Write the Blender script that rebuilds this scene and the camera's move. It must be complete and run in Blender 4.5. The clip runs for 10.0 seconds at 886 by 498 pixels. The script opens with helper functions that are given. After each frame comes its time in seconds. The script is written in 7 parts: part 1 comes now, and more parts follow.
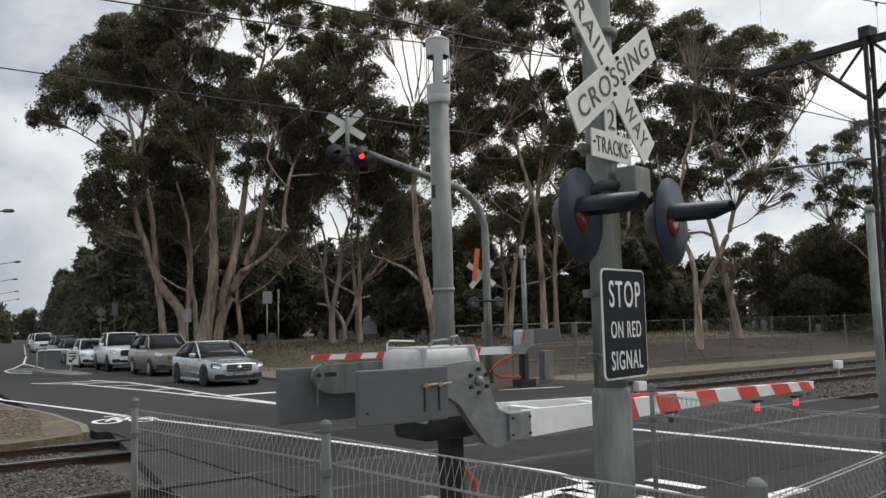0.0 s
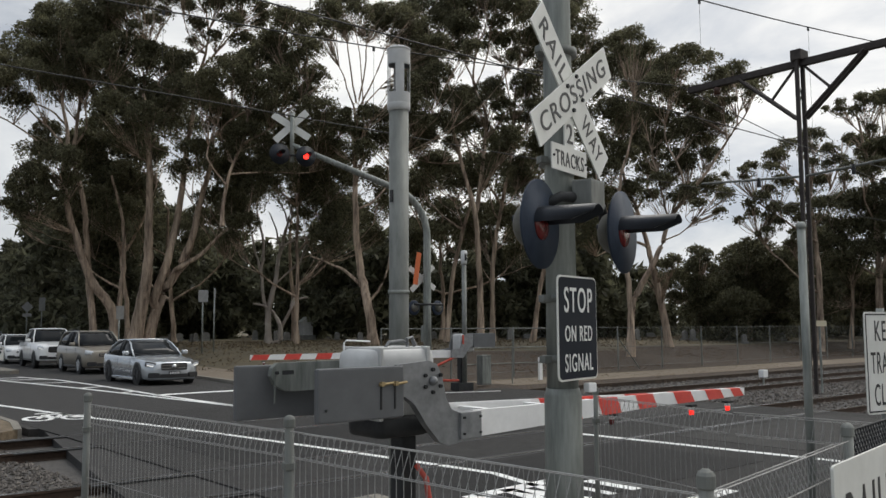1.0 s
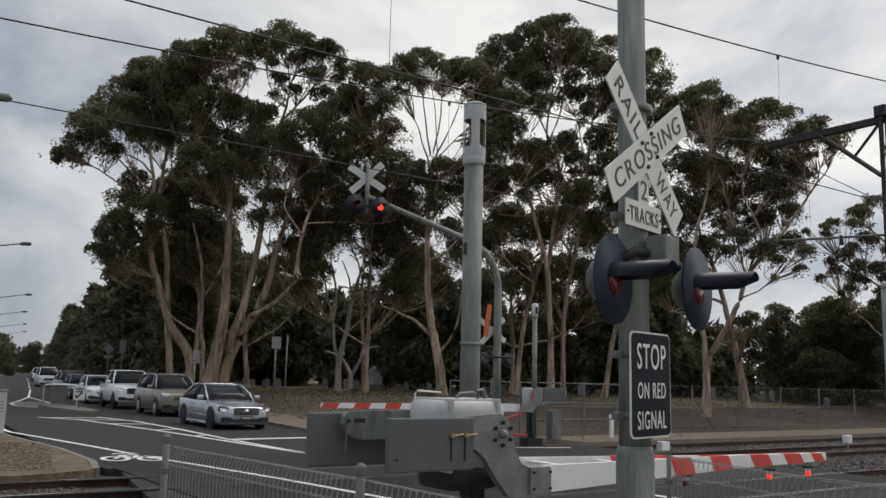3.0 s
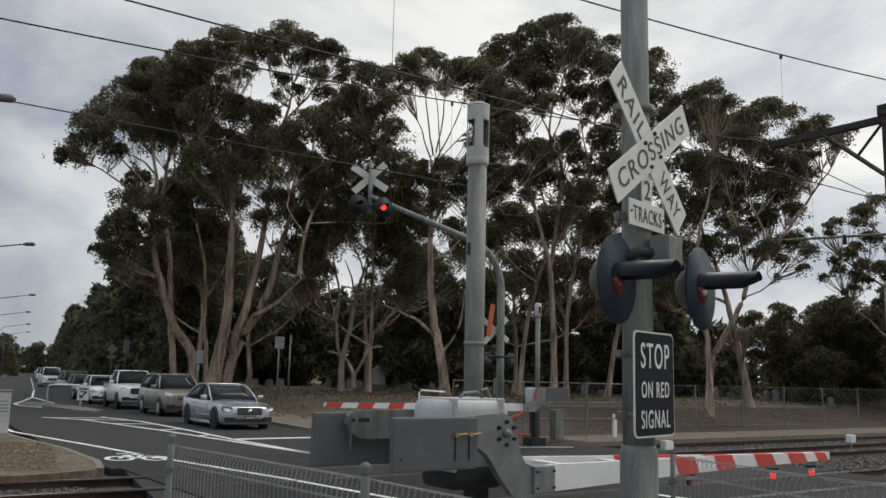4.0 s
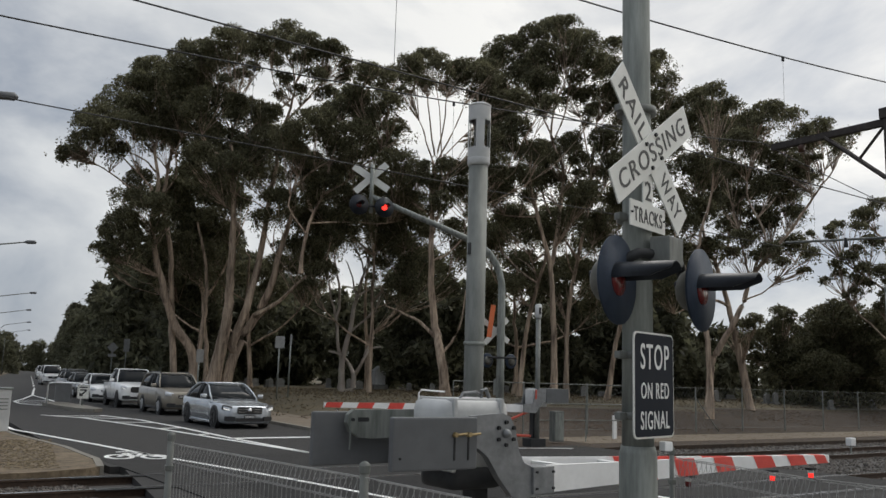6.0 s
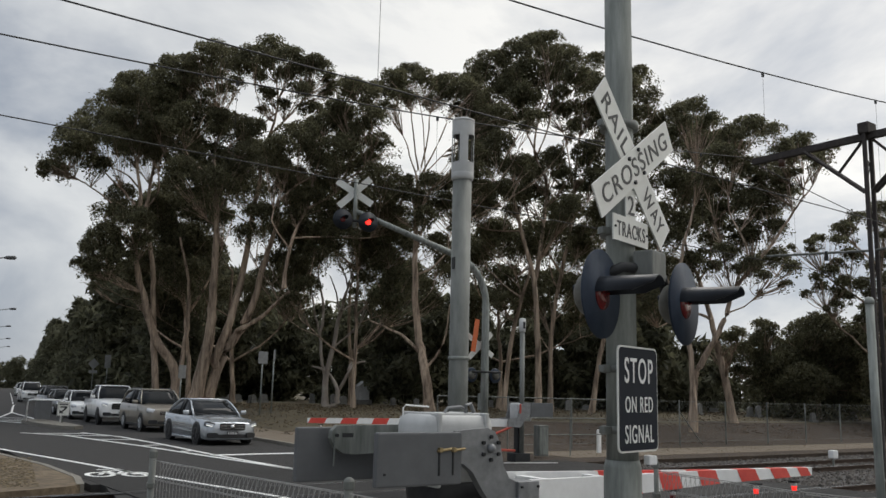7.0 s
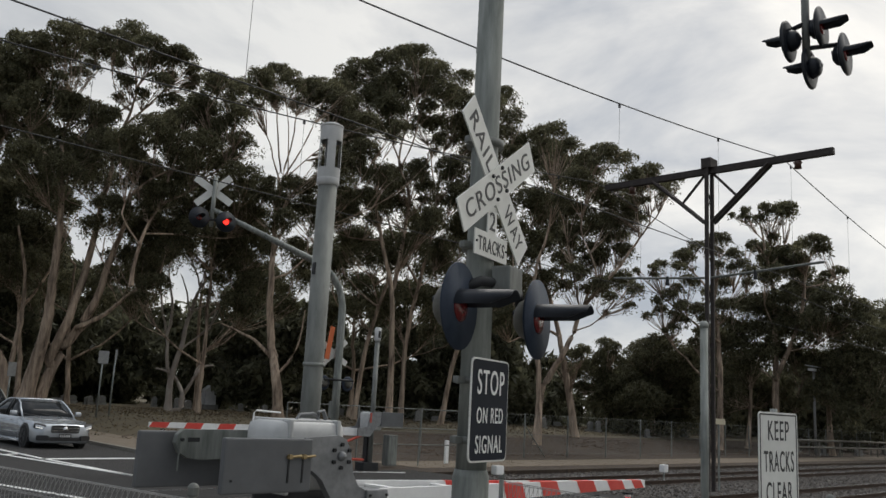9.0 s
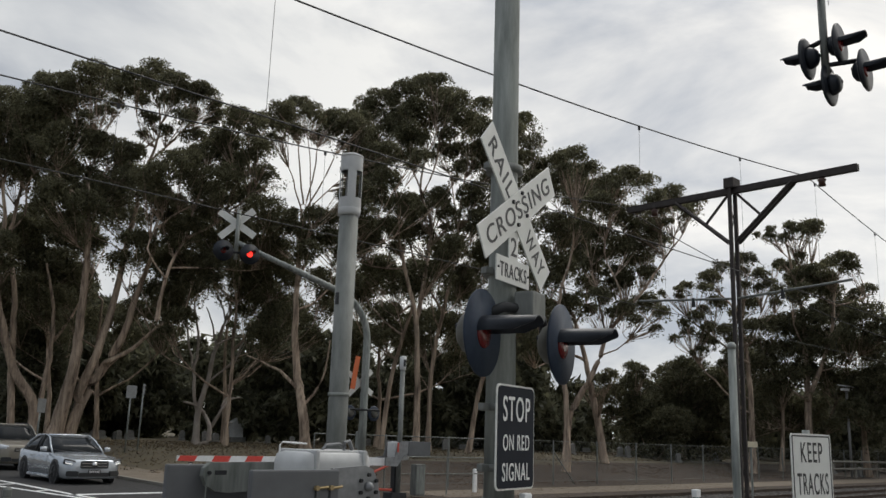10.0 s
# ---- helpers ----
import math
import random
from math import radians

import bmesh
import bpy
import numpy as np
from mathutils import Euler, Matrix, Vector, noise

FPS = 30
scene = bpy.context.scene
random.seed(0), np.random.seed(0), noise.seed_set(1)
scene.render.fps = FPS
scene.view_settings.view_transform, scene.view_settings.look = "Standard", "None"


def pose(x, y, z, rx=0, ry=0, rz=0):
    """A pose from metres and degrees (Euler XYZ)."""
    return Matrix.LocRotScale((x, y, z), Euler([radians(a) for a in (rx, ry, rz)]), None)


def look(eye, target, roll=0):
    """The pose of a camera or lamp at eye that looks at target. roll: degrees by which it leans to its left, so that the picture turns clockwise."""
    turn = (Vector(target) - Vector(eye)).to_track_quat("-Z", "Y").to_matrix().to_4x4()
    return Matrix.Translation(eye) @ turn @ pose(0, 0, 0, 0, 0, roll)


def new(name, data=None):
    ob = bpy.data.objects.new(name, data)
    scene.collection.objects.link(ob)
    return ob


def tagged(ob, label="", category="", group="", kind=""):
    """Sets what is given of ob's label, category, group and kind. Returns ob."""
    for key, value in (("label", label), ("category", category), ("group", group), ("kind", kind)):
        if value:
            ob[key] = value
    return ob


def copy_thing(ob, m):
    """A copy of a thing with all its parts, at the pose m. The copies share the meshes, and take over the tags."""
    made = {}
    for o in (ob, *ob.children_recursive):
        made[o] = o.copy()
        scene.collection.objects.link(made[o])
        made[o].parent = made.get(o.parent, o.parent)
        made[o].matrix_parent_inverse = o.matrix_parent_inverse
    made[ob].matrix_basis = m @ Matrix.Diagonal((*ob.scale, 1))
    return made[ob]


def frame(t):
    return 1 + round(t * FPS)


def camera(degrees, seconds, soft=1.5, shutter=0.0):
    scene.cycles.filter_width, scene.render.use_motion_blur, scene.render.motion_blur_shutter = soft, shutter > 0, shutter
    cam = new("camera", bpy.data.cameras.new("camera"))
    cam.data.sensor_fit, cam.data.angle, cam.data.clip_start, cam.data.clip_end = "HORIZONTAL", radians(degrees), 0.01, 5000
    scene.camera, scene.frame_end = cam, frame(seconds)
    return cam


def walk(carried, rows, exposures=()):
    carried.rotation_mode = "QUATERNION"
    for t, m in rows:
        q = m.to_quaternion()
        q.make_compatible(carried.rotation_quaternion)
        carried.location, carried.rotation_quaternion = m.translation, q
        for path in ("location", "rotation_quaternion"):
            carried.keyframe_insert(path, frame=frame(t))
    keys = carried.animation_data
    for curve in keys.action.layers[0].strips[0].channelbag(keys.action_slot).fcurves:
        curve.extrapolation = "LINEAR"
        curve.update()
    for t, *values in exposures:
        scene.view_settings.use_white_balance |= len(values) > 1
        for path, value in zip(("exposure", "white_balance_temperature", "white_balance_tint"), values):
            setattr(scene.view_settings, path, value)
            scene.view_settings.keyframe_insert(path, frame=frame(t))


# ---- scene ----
cam = camera(54.7, 10.0)
PATH = [
    (0, (0.846, 2.24, 1.808), (1.725, 4.028, 1.984), -1.5),
    (0.5, (0.712, 2.203, 1.804), (1.696, 3.935, 1.985), -0.5),
    (1, (0.636, 2.143, 1.797), (1.644, 3.861, 1.979), -0.3),
    (1.5, (0.602, 2.108, 1.79), (1.578, 3.842, 1.99), -0.2),
    (2, (0.594, 2.087, 1.788), (1.542, 3.834, 2.01), -0.0),
    (2.5, (0.599, 2.087, 1.786), (1.516, 3.844, 2.047), 0.6),
    (3, (0.591, 2.089, 1.794), (1.445, 3.872, 2.094), 1.4),
    (3.2, (0.588, 2.087, 1.793), (1.4225, 3.88, 2.079), 1.5),
    (4.5, (0.573, 2.073, 1.792), (1.432, 3.853, 2.099), 1.4),
    (5, (0.582, 2.078, 1.787), (1.444, 3.86, 2.072), 1.8),
    (5.5, (0.581, 2.076, 1.787), (1.432, 3.863, 2.07), 1.7),
    (6.8, (0.577, 2.073, 1.788), (1.422, 3.854, 2.127), 1.7),
    (7, (0.576, 2.072, 1.788), (1.453, 3.838, 2.123), 1.4),
    (7.5, (0.551, 2.054, 1.777), (1.58, 3.733, 2.127), 3.3),
    (8, (0.531, 2.041, 1.777), (1.699, 3.61, 2.194), 5.2),
    (8.5, (0.52, 2.036, 1.777), (1.694, 3.602, 2.187), 4.4),
    (9, (0.549, 2.065, 1.78), (1.702, 3.657, 2.148), 3.0),
    (9.5, (0.562, 2.069, 1.787), (1.695, 3.675, 2.158), 2.1),
    (10, (0.555, 2.058, 1.779), (1.655, 3.673, 2.207), 1.9),
]
walk(cam, [(t, look(eye, target, roll)) for t, eye, target, roll in PATH],
     ((0, 0.48), (1, 0.34), (2.5, 0.27), (3, 0.13), (4.5, 0.20), (5.5, 0.21), (7.5, 0.23), (9, 0.06), (10, 0.13)))

# ---- world, sun, exposure ----
world = bpy.data.worlds.new("overcast_sky")
scene.world = world
world.use_nodes = True
wn, wl = world.node_tree.nodes, world.node_tree.links
wn.clear()
w_out = wn.new("ShaderNodeOutputWorld")
w_bg = wn.new("ShaderNodeBackground")
w_sky = wn.new("ShaderNodeTexSky")
w_sky.sky_type = "NISHITA"
w_sky.sun_disc = False
w_sky.sun_elevation, w_sky.sun_rotation = radians(42), radians(70)
w_co = wn.new("ShaderNodeTexCoord")
w_map = wn.new("ShaderNodeMapping")
w_map.inputs["Scale"].default_value = (1.0, 1.0, 2.1)
w_map.inputs["Location"].default_value = (0.35, 0.1, 0.0)
w_n = wn.new("ShaderNodeTexNoise")
w_n.inputs["Scale"].default_value = 2.6
w_n.inputs["Detail"].default_value = 7
w_n.inputs["Roughness"].default_value = 0.55
w_n.inputs["Distortion"].default_value = 0.35
w_ramp = wn.new("ShaderNodeValToRGB")
w_ramp.color_ramp.elements[0].position, w_ramp.color_ramp.elements[0].color = 0.33, (0.30, 0.33, 0.385, 1)
w_ramp.color_ramp.elements[1].position, w_ramp.color_ramp.elements[1].color = 0.58, (0.745, 0.735, 0.715, 1)
w_mid = w_ramp.color_ramp.elements.new(0.45)
w_mid.color = (0.505, 0.515, 0.535, 1)
w_mix = wn.new("ShaderNodeMixRGB")
w_mix.inputs["Fac"].default_value = 0.93
w_scl = wn.new("ShaderNodeMixRGB")
w_scl.blend_type = "MULTIPLY"
w_scl.inputs["Fac"].default_value = 1.0
w_scl.inputs["Color2"].default_value = (0.1, 0.1, 0.1, 1)
wl.new(w_co.outputs["Generated"], w_map.inputs["Vector"])
wl.new(w_map.outputs["Vector"], w_n.inputs["Vector"])
wl.new(w_n.outputs["Fac"], w_ramp.inputs["Fac"])
wl.new(w_sky.outputs["Color"], w_scl.inputs["Color1"])
wl.new(w_scl.outputs["Color"], w_mix.inputs["Color1"])
w_xyz = wn.new("ShaderNodeSeparateXYZ")
wl.new(w_co.outputs["Generated"], w_xyz.inputs["Vector"])
w_grad = wn.new("ShaderNodeMapRange")
w_grad.inputs["From Min"].default_value, w_grad.inputs["From Max"].default_value = -0.3, 0.9
w_grad.inputs["To Min"].default_value, w_grad.inputs["To Max"].default_value = 0.0, 1.0
w_tone = wn.new("ShaderNodeMixRGB")
w_tone.inputs["Color1"].default_value, w_tone.inputs["Color2"].default_value = (0.63, 0.68, 0.745, 1), (1.45, 1.42, 1.35, 1)
wl.new(w_xyz.outputs["X"], w_grad.inputs["Value"])
w_mul = wn.new("ShaderNodeMixRGB")
w_mul.blend_type = "MULTIPLY"
w_mul.inputs["Fac"].default_value = 1.0
wl.new(w_ramp.outputs["Color"], w_mul.inputs["Color1"])
wl.new(w_grad.outputs["Result"], w_tone.inputs["Fac"])
wl.new(w_tone.outputs["Color"], w_mul.inputs["Color2"])
w_zen = wn.new("ShaderNodeMapRange")
w_zen.inputs["From Min"].default_value, w_zen.inputs["From Max"].default_value = 0.45, 1.0
w_zen.inputs["To Min"].default_value, w_zen.inputs["To Max"].default_value = 1.0, 2.0
wl.new(w_xyz.outputs["Z"], w_zen.inputs["Value"])
w_dome = wn.new("ShaderNodeMixRGB")
w_dome.blend_type = "MULTIPLY"
w_dome.inputs["Fac"].default_value = 1.0
wl.new(w_mul.outputs["Color"], w_dome.inputs["Color1"])
wl.new(w_zen.outputs["Result"], w_dome.inputs["Color2"])
wl.new(w_dome.outputs["Color"], w_mix.inputs["Color2"])
wl.new(w_mix.outputs["Color"], w_bg.inputs["Color"])
w_bg.inputs["Strength"].default_value = 1.0
wl.new(w_bg.outputs["Background"], w_out.inputs["Surface"])

sun = new("sun", bpy.data.lights.new("sun", "SUN"))
sun.data.energy, sun.data.angle, sun.data.color = 0.9, radians(30), (1.0, 0.96, 0.9)
sun.matrix_world = look((0, 0, 40), (-25, -12, 0))

# ---- materials ----
def mat(name, c1, c2=None, rough=0.7, metal=0.0, scale=6.0, big=0.0, bump=0.0, bscale=None, stretch=(1, 1, 1), island=0.0, objrand=0.0, spec=0.5, detail=6):
    """Two-tone surface: fine grain between c1 and c2, broad stains (big), relief (bump)."""
    m = bpy.data.materials.new(name)
    m.use_nodes = True
    n, l = m.node_tree.nodes, m.node_tree.links
    b = n["Principled BSDF"]
    b.inputs["Roughness"].default_value = rough
    b.inputs["Metallic"].default_value = metal
    b.inputs["Specular IOR Level"].default_value = spec
    c2 = c2 or c1
    co = n.new("ShaderNodeTexCoord")
    mp = n.new("ShaderNodeMapping")
    mp.inputs["Scale"].default_value = stretch
    l.new(co.outputs["Object"], mp.inputs["Vector"])
    t = n.new("ShaderNodeTexNoise")
    t.inputs["Scale"].default_value = scale
    t.inputs["Detail"].default_value = detail
    t.inputs["Roughness"].default_value = 0.65
    l.new(mp.outputs["Vector"], t.inputs["Vector"])
    r = n.new("ShaderNodeMapRange")
    r.inputs["From Min"].default_value, r.inputs["From Max"].default_value = 0.3, 0.7
    l.new(t.outputs["Fac"], r.inputs["Value"])
    x = n.new("ShaderNodeMixRGB")
    x.inputs["Color1"].default_value, x.inputs["Color2"].default_value = (*c1, 1), (*c2, 1)
    l.new(r.outputs["Result"], x.inputs["Fac"])
    col = x.outputs["Color"]
    def times(col, value, lo, hi):
        k = n.new("ShaderNodeMapRange")
        k.inputs["To Min"].default_value, k.inputs["To Max"].default_value = lo, hi
        l.new(value, k.inputs["Value"])
        mu = n.new("ShaderNodeMixRGB")
        mu.blend_type = "MULTIPLY"
        mu.inputs["Fac"].default_value = 1.0
        l.new(col, mu.inputs["Color1"])
        l.new(k.outputs["Result"], mu.inputs["Color2"])
        return mu.outputs["Color"]
    if big:
        t2 = n.new("ShaderNodeTexNoise")
        t2.inputs["Scale"].default_value = scale / 9
        t2.inputs["Detail"].default_value = 3
        l.new(co.outputs["Object"], t2.inputs["Vector"])
        col = times(col, t2.outputs["Fac"], 1 - big, 1 + big)
    if island:
        g = n.new("ShaderNodeNewGeometry")
        col = times(col, g.outputs["Random Per Island"], 1 - island, 1 + island)
    if objrand:
        oi = n.new("ShaderNodeObjectInfo")
        col = times(col, oi.outputs["Random"], 1 - objrand, 1 + objrand)
    l.new(col, b.inputs["Base Color"])
    if bump:
        t3 = n.new("ShaderNodeTexNoise")
        t3.inputs["Scale"].default_value = bscale or scale * 2
        t3.inputs["Detail"].default_value = 5
        l.new(mp.outputs["Vector"], t3.inputs["Vector"])
        bp = n.new("ShaderNodeBump")
        bp.inputs["Strength"].default_value = bump
        bp.inputs["Distance"].default_value = 0.02
        l.new(t3.outputs["Fac"], bp.inputs["Height"])
        l.new(bp.outputs["Normal"], b.inputs["Normal"])
    return m


def leafy(m, amount=0.5):
    """Lets part of the light through the leaf."""
    n, l = m.node_tree.nodes, m.node_tree.links
    b = n["Principled BSDF"]
    src = b.inputs["Base Color"].links[0].from_socket
    tr = n.new("ShaderNodeBsdfTranslucent")
    l.new(src, tr.inputs["Color"])
    mx = n.new("ShaderNodeMixShader")
    mx.inputs["Fac"].default_value = amount
    l.new(b.outputs["BSDF"], mx.inputs[1])
    l.new(tr.outputs["BSDF"], mx.inputs[2])
    l.new(mx.outputs["Shader"], n["Material Output"].inputs["Surface"])


def glow(name, colour, strength):
    m = bpy.data.materials.new(name)
    m.use_nodes = True
    b = m.node_tree.nodes["Principled BSDF"]
    b.inputs["Base Color"].default_value = (*colour, 1)
    b.inputs["Emission Color"].default_value = (*colour, 1)
    b.inputs["Emission Strength"].default_value = strength
    return m


M_asphalt = mat("asphalt", (0.030, 0.029, 0.0285), (0.054, 0.052, 0.050), 0.9, 0, 40, 0.35, 0.4, 120, spec=0.2)
M_panel = mat("crossing_asphalt", (0.020, 0.0195, 0.019), (0.040, 0.0385, 0.037), 0.85, 0, 30, 0.5, 0.4, 90, spec=0.2)
M_path = mat("footpath_concrete", (0.14, 0.135, 0.125), (0.2, 0.19, 0.17), 0.9, 0, 14, 0.3, 0.2)
M_dirtpath = mat("gravel_path", (0.112, 0.088, 0.062), (0.18, 0.145, 0.105), 0.95, 0, 9, 0.3, 0.3)
M_kerb = mat("kerb_concrete", (0.13, 0.12, 0.10), (0.22, 0.205, 0.175), 0.9, 0, 12, 0.3, 0.3)
M_ground = mat("dry_grass_ground", (0.056, 0.044, 0.024), (0.104, 0.082, 0.045), 0.95, 0, 1.1, 0.5, 0.2, 12)
M_grass = mat("dry_grass", (0.075, 0.056, 0.030), (0.135, 0.102, 0.056), 0.9, 0, 3, 0, 0, island=0.5)
M_mulch = mat("leaf_litter", (0.019, 0.0125, 0.008), (0.062, 0.041, 0.025), 0.95, 0, 7, 0.5, 1.0, 25)
M_verge = mat("straw_verge", (0.060, 0.044, 0.027), (0.185, 0.140, 0.090), 0.95, 0, 5, 0.5, 1.0, 22)
M_ballast = mat("ballast_bed", (0.035, 0.032, 0.030), (0.085, 0.078, 0.072), 0.95, 0, 18, 0.3, 1.0, 22)
M_stone = mat("ballast_stone", (0.062, 0.054, 0.047), (0.135, 0.120, 0.106), 0.9, 0, 20, 0, 0.2, island=0.55)
M_sleeper = mat("timber_sleeper", (0.06, 0.048, 0.038), (0.11, 0.09, 0.075), 0.9, 0, 12, 0.3, 0.4, stretch=(1, 8, 1))
# rust brown, darkened to include the shade on the rail web
M_rust = mat("shaded_rail_rust", (0.034, 0.021, 0.014), (0.070, 0.043, 0.028), 0.85, 0.1, 20, 0.3, 0.3)
M_railtop = mat("polished_rail", (0.42, 0.42, 0.43), (0.55, 0.55, 0.56), 0.25, 1.0, 8, 0.2)
M_line = mat("road_paint", (0.62, 0.62, 0.60), (0.84, 0.84, 0.82), 0.75, 0, 18, 0.25, 0.2)
M_galv = mat("galvanised_steel", (0.115, 0.128, 0.116), (0.32, 0.335, 0.312), 0.6, 0.3, 8, 0.6, 0.10, stretch=(1.6, 1.6, 0.22))
M_galvdark = mat("weathered_galvanised", (0.090, 0.095, 0.086), (0.235, 0.243, 0.225), 0.65, 0.25, 7, 0.55, 0.08, stretch=(1, 1, 0.25))
M_wire = mat("galvanised_wire", (0.24, 0.237, 0.228), (0.37, 0.365, 0.352), 0.5, 0.35, 12, 0.1)
M_steelgrey = mat("grey_painted_plate", (0.095, 0.098, 0.102), (0.125, 0.128, 0.132), 0.55, 0.1, 5, 0.25, 0.04)
M_castgrey = mat("galvanised_plate", (0.17, 0.175, 0.18), (0.28, 0.285, 0.29), 0.5, 0.4, 10, 0.25, 0.08)
M_housing = mat("fibreglass_housing", (0.40, 0.405, 0.40), (0.54, 0.54, 0.53), 0.5, 0, 4, 0.3, 0.06)
M_white = mat("white_paint", (0.74, 0.74, 0.73), (0.84, 0.84, 0.83), 0.45, 0, 8, 0.12, 0.03)
M_red = mat("red_reflective_film", (0.58, 0.045, 0.032), (0.70, 0.075, 0.055), 0.4, 0, 8, 0.2)
M_signwhite = mat("white_sign_sheet", (0.60, 0.60, 0.56), (0.70, 0.70, 0.66), 0.5, 0, 5, 0.2, 0.02)
M_black = mat("black_sign_sheet", (0.009, 0.012, 0.019), (0.014, 0.017, 0.025), 0.6, 0, 6, 0.2, spec=0.12)
M_letter = mat("black_lettering", (0.015, 0.015, 0.015), (0.025, 0.025, 0.025), 0.5, 0, 8)
M_letterw = mat("white_lettering", (0.68, 0.68, 0.66), (0.78, 0.78, 0.76), 0.5, 0, 8)
M_disc = mat("blue_black_lamp_disc", (0.016, 0.025, 0.042), (0.034, 0.046, 0.068), 0.55, 0.0, 7, 0.3, 0.05, spec=0.25)
M_hood = mat("black_lamp_hood", (0.009, 0.011, 0.016), (0.020, 0.024, 0.031), 0.4, 0.0, 9, 0.25, 0.03, spec=0.3)
M_lampback = mat("cast_lamp_housing", (0.085, 0.082, 0.070), (0.15, 0.145, 0.125), 0.65, 0.1, 9, 0.3, 0.08)
M_lens = mat("dark_red_lens", (0.10, 0.006, 0.006), (0.15, 0.01, 0.01), 0.25, 0, 20)
M_lit = glow("lit_red_lens", (1.0, 0.03, 0.02), 2.2)
M_boomlamp = glow("lit_boom_lamp", (1.0, 0.03, 0.02), 0.9)
M_dark = mat("dark_steel", (0.012, 0.013, 0.014), (0.03, 0.031, 0.033), 0.6, 0.3, 9, 0.2, 0.1)
M_gantry = mat("weathered_gantry_steel", (0.030, 0.024, 0.022), (0.060, 0.050, 0.045), 0.7, 0.3, 8, 0.3, 0.2)
M_cable = mat("overhead_wire", (0.03, 0.03, 0.03), (0.05, 0.05, 0.05), 0.6, 0.3, 3)
M_insul = mat("brown_insulator", (0.06, 0.025, 0.015), None, 0.3, 0, 5)
M_brass = mat("brass_bolt", (0.30, 0.22, 0.11), (0.42, 0.33, 0.18), 0.45, 0.7, 30)
M_redcable = mat("red_conduit", (0.42, 0.05, 0.03), (0.5, 0.08, 0.05), 0.5, 0, 10)
M_bark = mat("gum_bark", (0.060, 0.038, 0.027), (0.55, 0.425, 0.315), 0.85, 0, 1.9, 0.7, 1.0, 5, stretch=(2.6, 2.6, 0.30))
M_twig = mat("pale_limb_bark", (0.24, 0.20, 0.17), (0.42, 0.37, 0.32), 0.85, 0, 1.6, 0.4, 0.2, stretch=(1, 1, 0.5))
M_leaf = mat("gum_leaves", (0.090, 0.088, 0.050), (0.172, 0.163, 0.096), 0.65, 0, 0.5, 0.3, 0, island=0.6, spec=0.3)
M_leafdark = mat("dark_foliage", (0.074, 0.076, 0.048), (0.138, 0.136, 0.086), 0.6, 0, 0.4, 0.3, 0, island=0.6, spec=0.25)
leafy(M_leaf)
leafy(M_leafdark)
M_tyre = mat("tyre_rubber", (0.012, 0.012, 0.012), (0.022, 0.022, 0.022), 0.85, 0, 30)
M_rim = mat("alloy_rim", (0.32, 0.33, 0.34), (0.45, 0.46, 0.47), 0.35, 0.8, 10)
M_trim = mat("black_trim", (0.012, 0.012, 0.013), (0.02, 0.02, 0.021), 0.45, 0, 12)
M_chrome = mat("chrome_trim", (0.6, 0.6, 0.6), None, 0.15, 1.0, 5)
M_headlamp = mat("headlamp_lens", (0.55, 0.57, 0.6), (0.7, 0.72, 0.75), 0.12, 0.3, 20)
M_daylamp = glow("running_light", (1.0, 0.98, 0.92), 0.5)
M_plate = mat("number_plate", (0.5, 0.5, 0.5), (0.6, 0.6, 0.6), 0.4)
M_headstone = mat("headstone_granite", (0.10, 0.10, 0.095), (0.24, 0.235, 0.22), 0.6, 0, 6, 0.3)
M_yellow = mat("cream_sign_sheet", (0.44, 0.40, 0.28), (0.52, 0.47, 0.34), 0.5)
M_signback = mat("sign_back_aluminium", (0.17, 0.175, 0.175), (0.24, 0.245, 0.245), 0.6, 0.3, 6)
M_orange = mat("orange_reflector", (0.55, 0.12, 0.03), None, 0.4)


def paint(name, c, metal=0.4, rough=0.28):
    m = mat(name, tuple(v * 0.92 for v in c), c, rough, metal, 6, 0.08)
    m.node_tree.nodes["Principled BSDF"].inputs["Coat Weight"].default_value = 0.6
    return m


M_glass = mat("car_window_glass", (0.010, 0.012, 0.013), (0.018, 0.02, 0.022), 0.08, 0.0, 3, 0, 0, spec=0.12)


# ---- mesh helpers ----
def ob_from(name, bm, material, smooth=False):
    me = bpy.data.meshes.new(name)
    bmesh.ops.recalc_face_normals(bm, faces=bm.faces)
    bm.to_mesh(me)
    bm.free()
    me.materials.append(material)
    if smooth:
        me.polygons.foreach_set("use_smooth", [True] * len(me.polygons))
    return new(name, me)


def part(name, bm, material, parent, label="", smooth=False):
    ob = ob_from(name, bm, material, smooth)
    ob.parent = parent
    return tagged(ob, label)


def thing(name, m, label, category, group="", kind=""):
    ob = new(name)
    ob.matrix_world = m
    return tagged(ob, label, category, group, kind)


def box(bm, c, s, m=None, bevel=0.0):
    """A box of size s at c; bevel cuts its corners."""
    t = Matrix.Translation(c) @ (m or Matrix())
    r = bmesh.ops.create_cube(bm, size=1, matrix=t @ Matrix.Diagonal((*s, 1)))
    if bevel:
        es = list({e for v in r["verts"] for e in v.link_edges})
        bmesh.ops.bevel(bm, geom=es, offset=bevel, segments=2, affect="EDGES", profile=0.6)
    return bm


def ring_frame(d):
    d = d.normalized()
    up = Vector((0, 0, 1)) if abs(d.z) < 0.9 else Vector((1, 0, 0))
    a = d.cross(up).normalized()
    return a, d.cross(a).normalized()


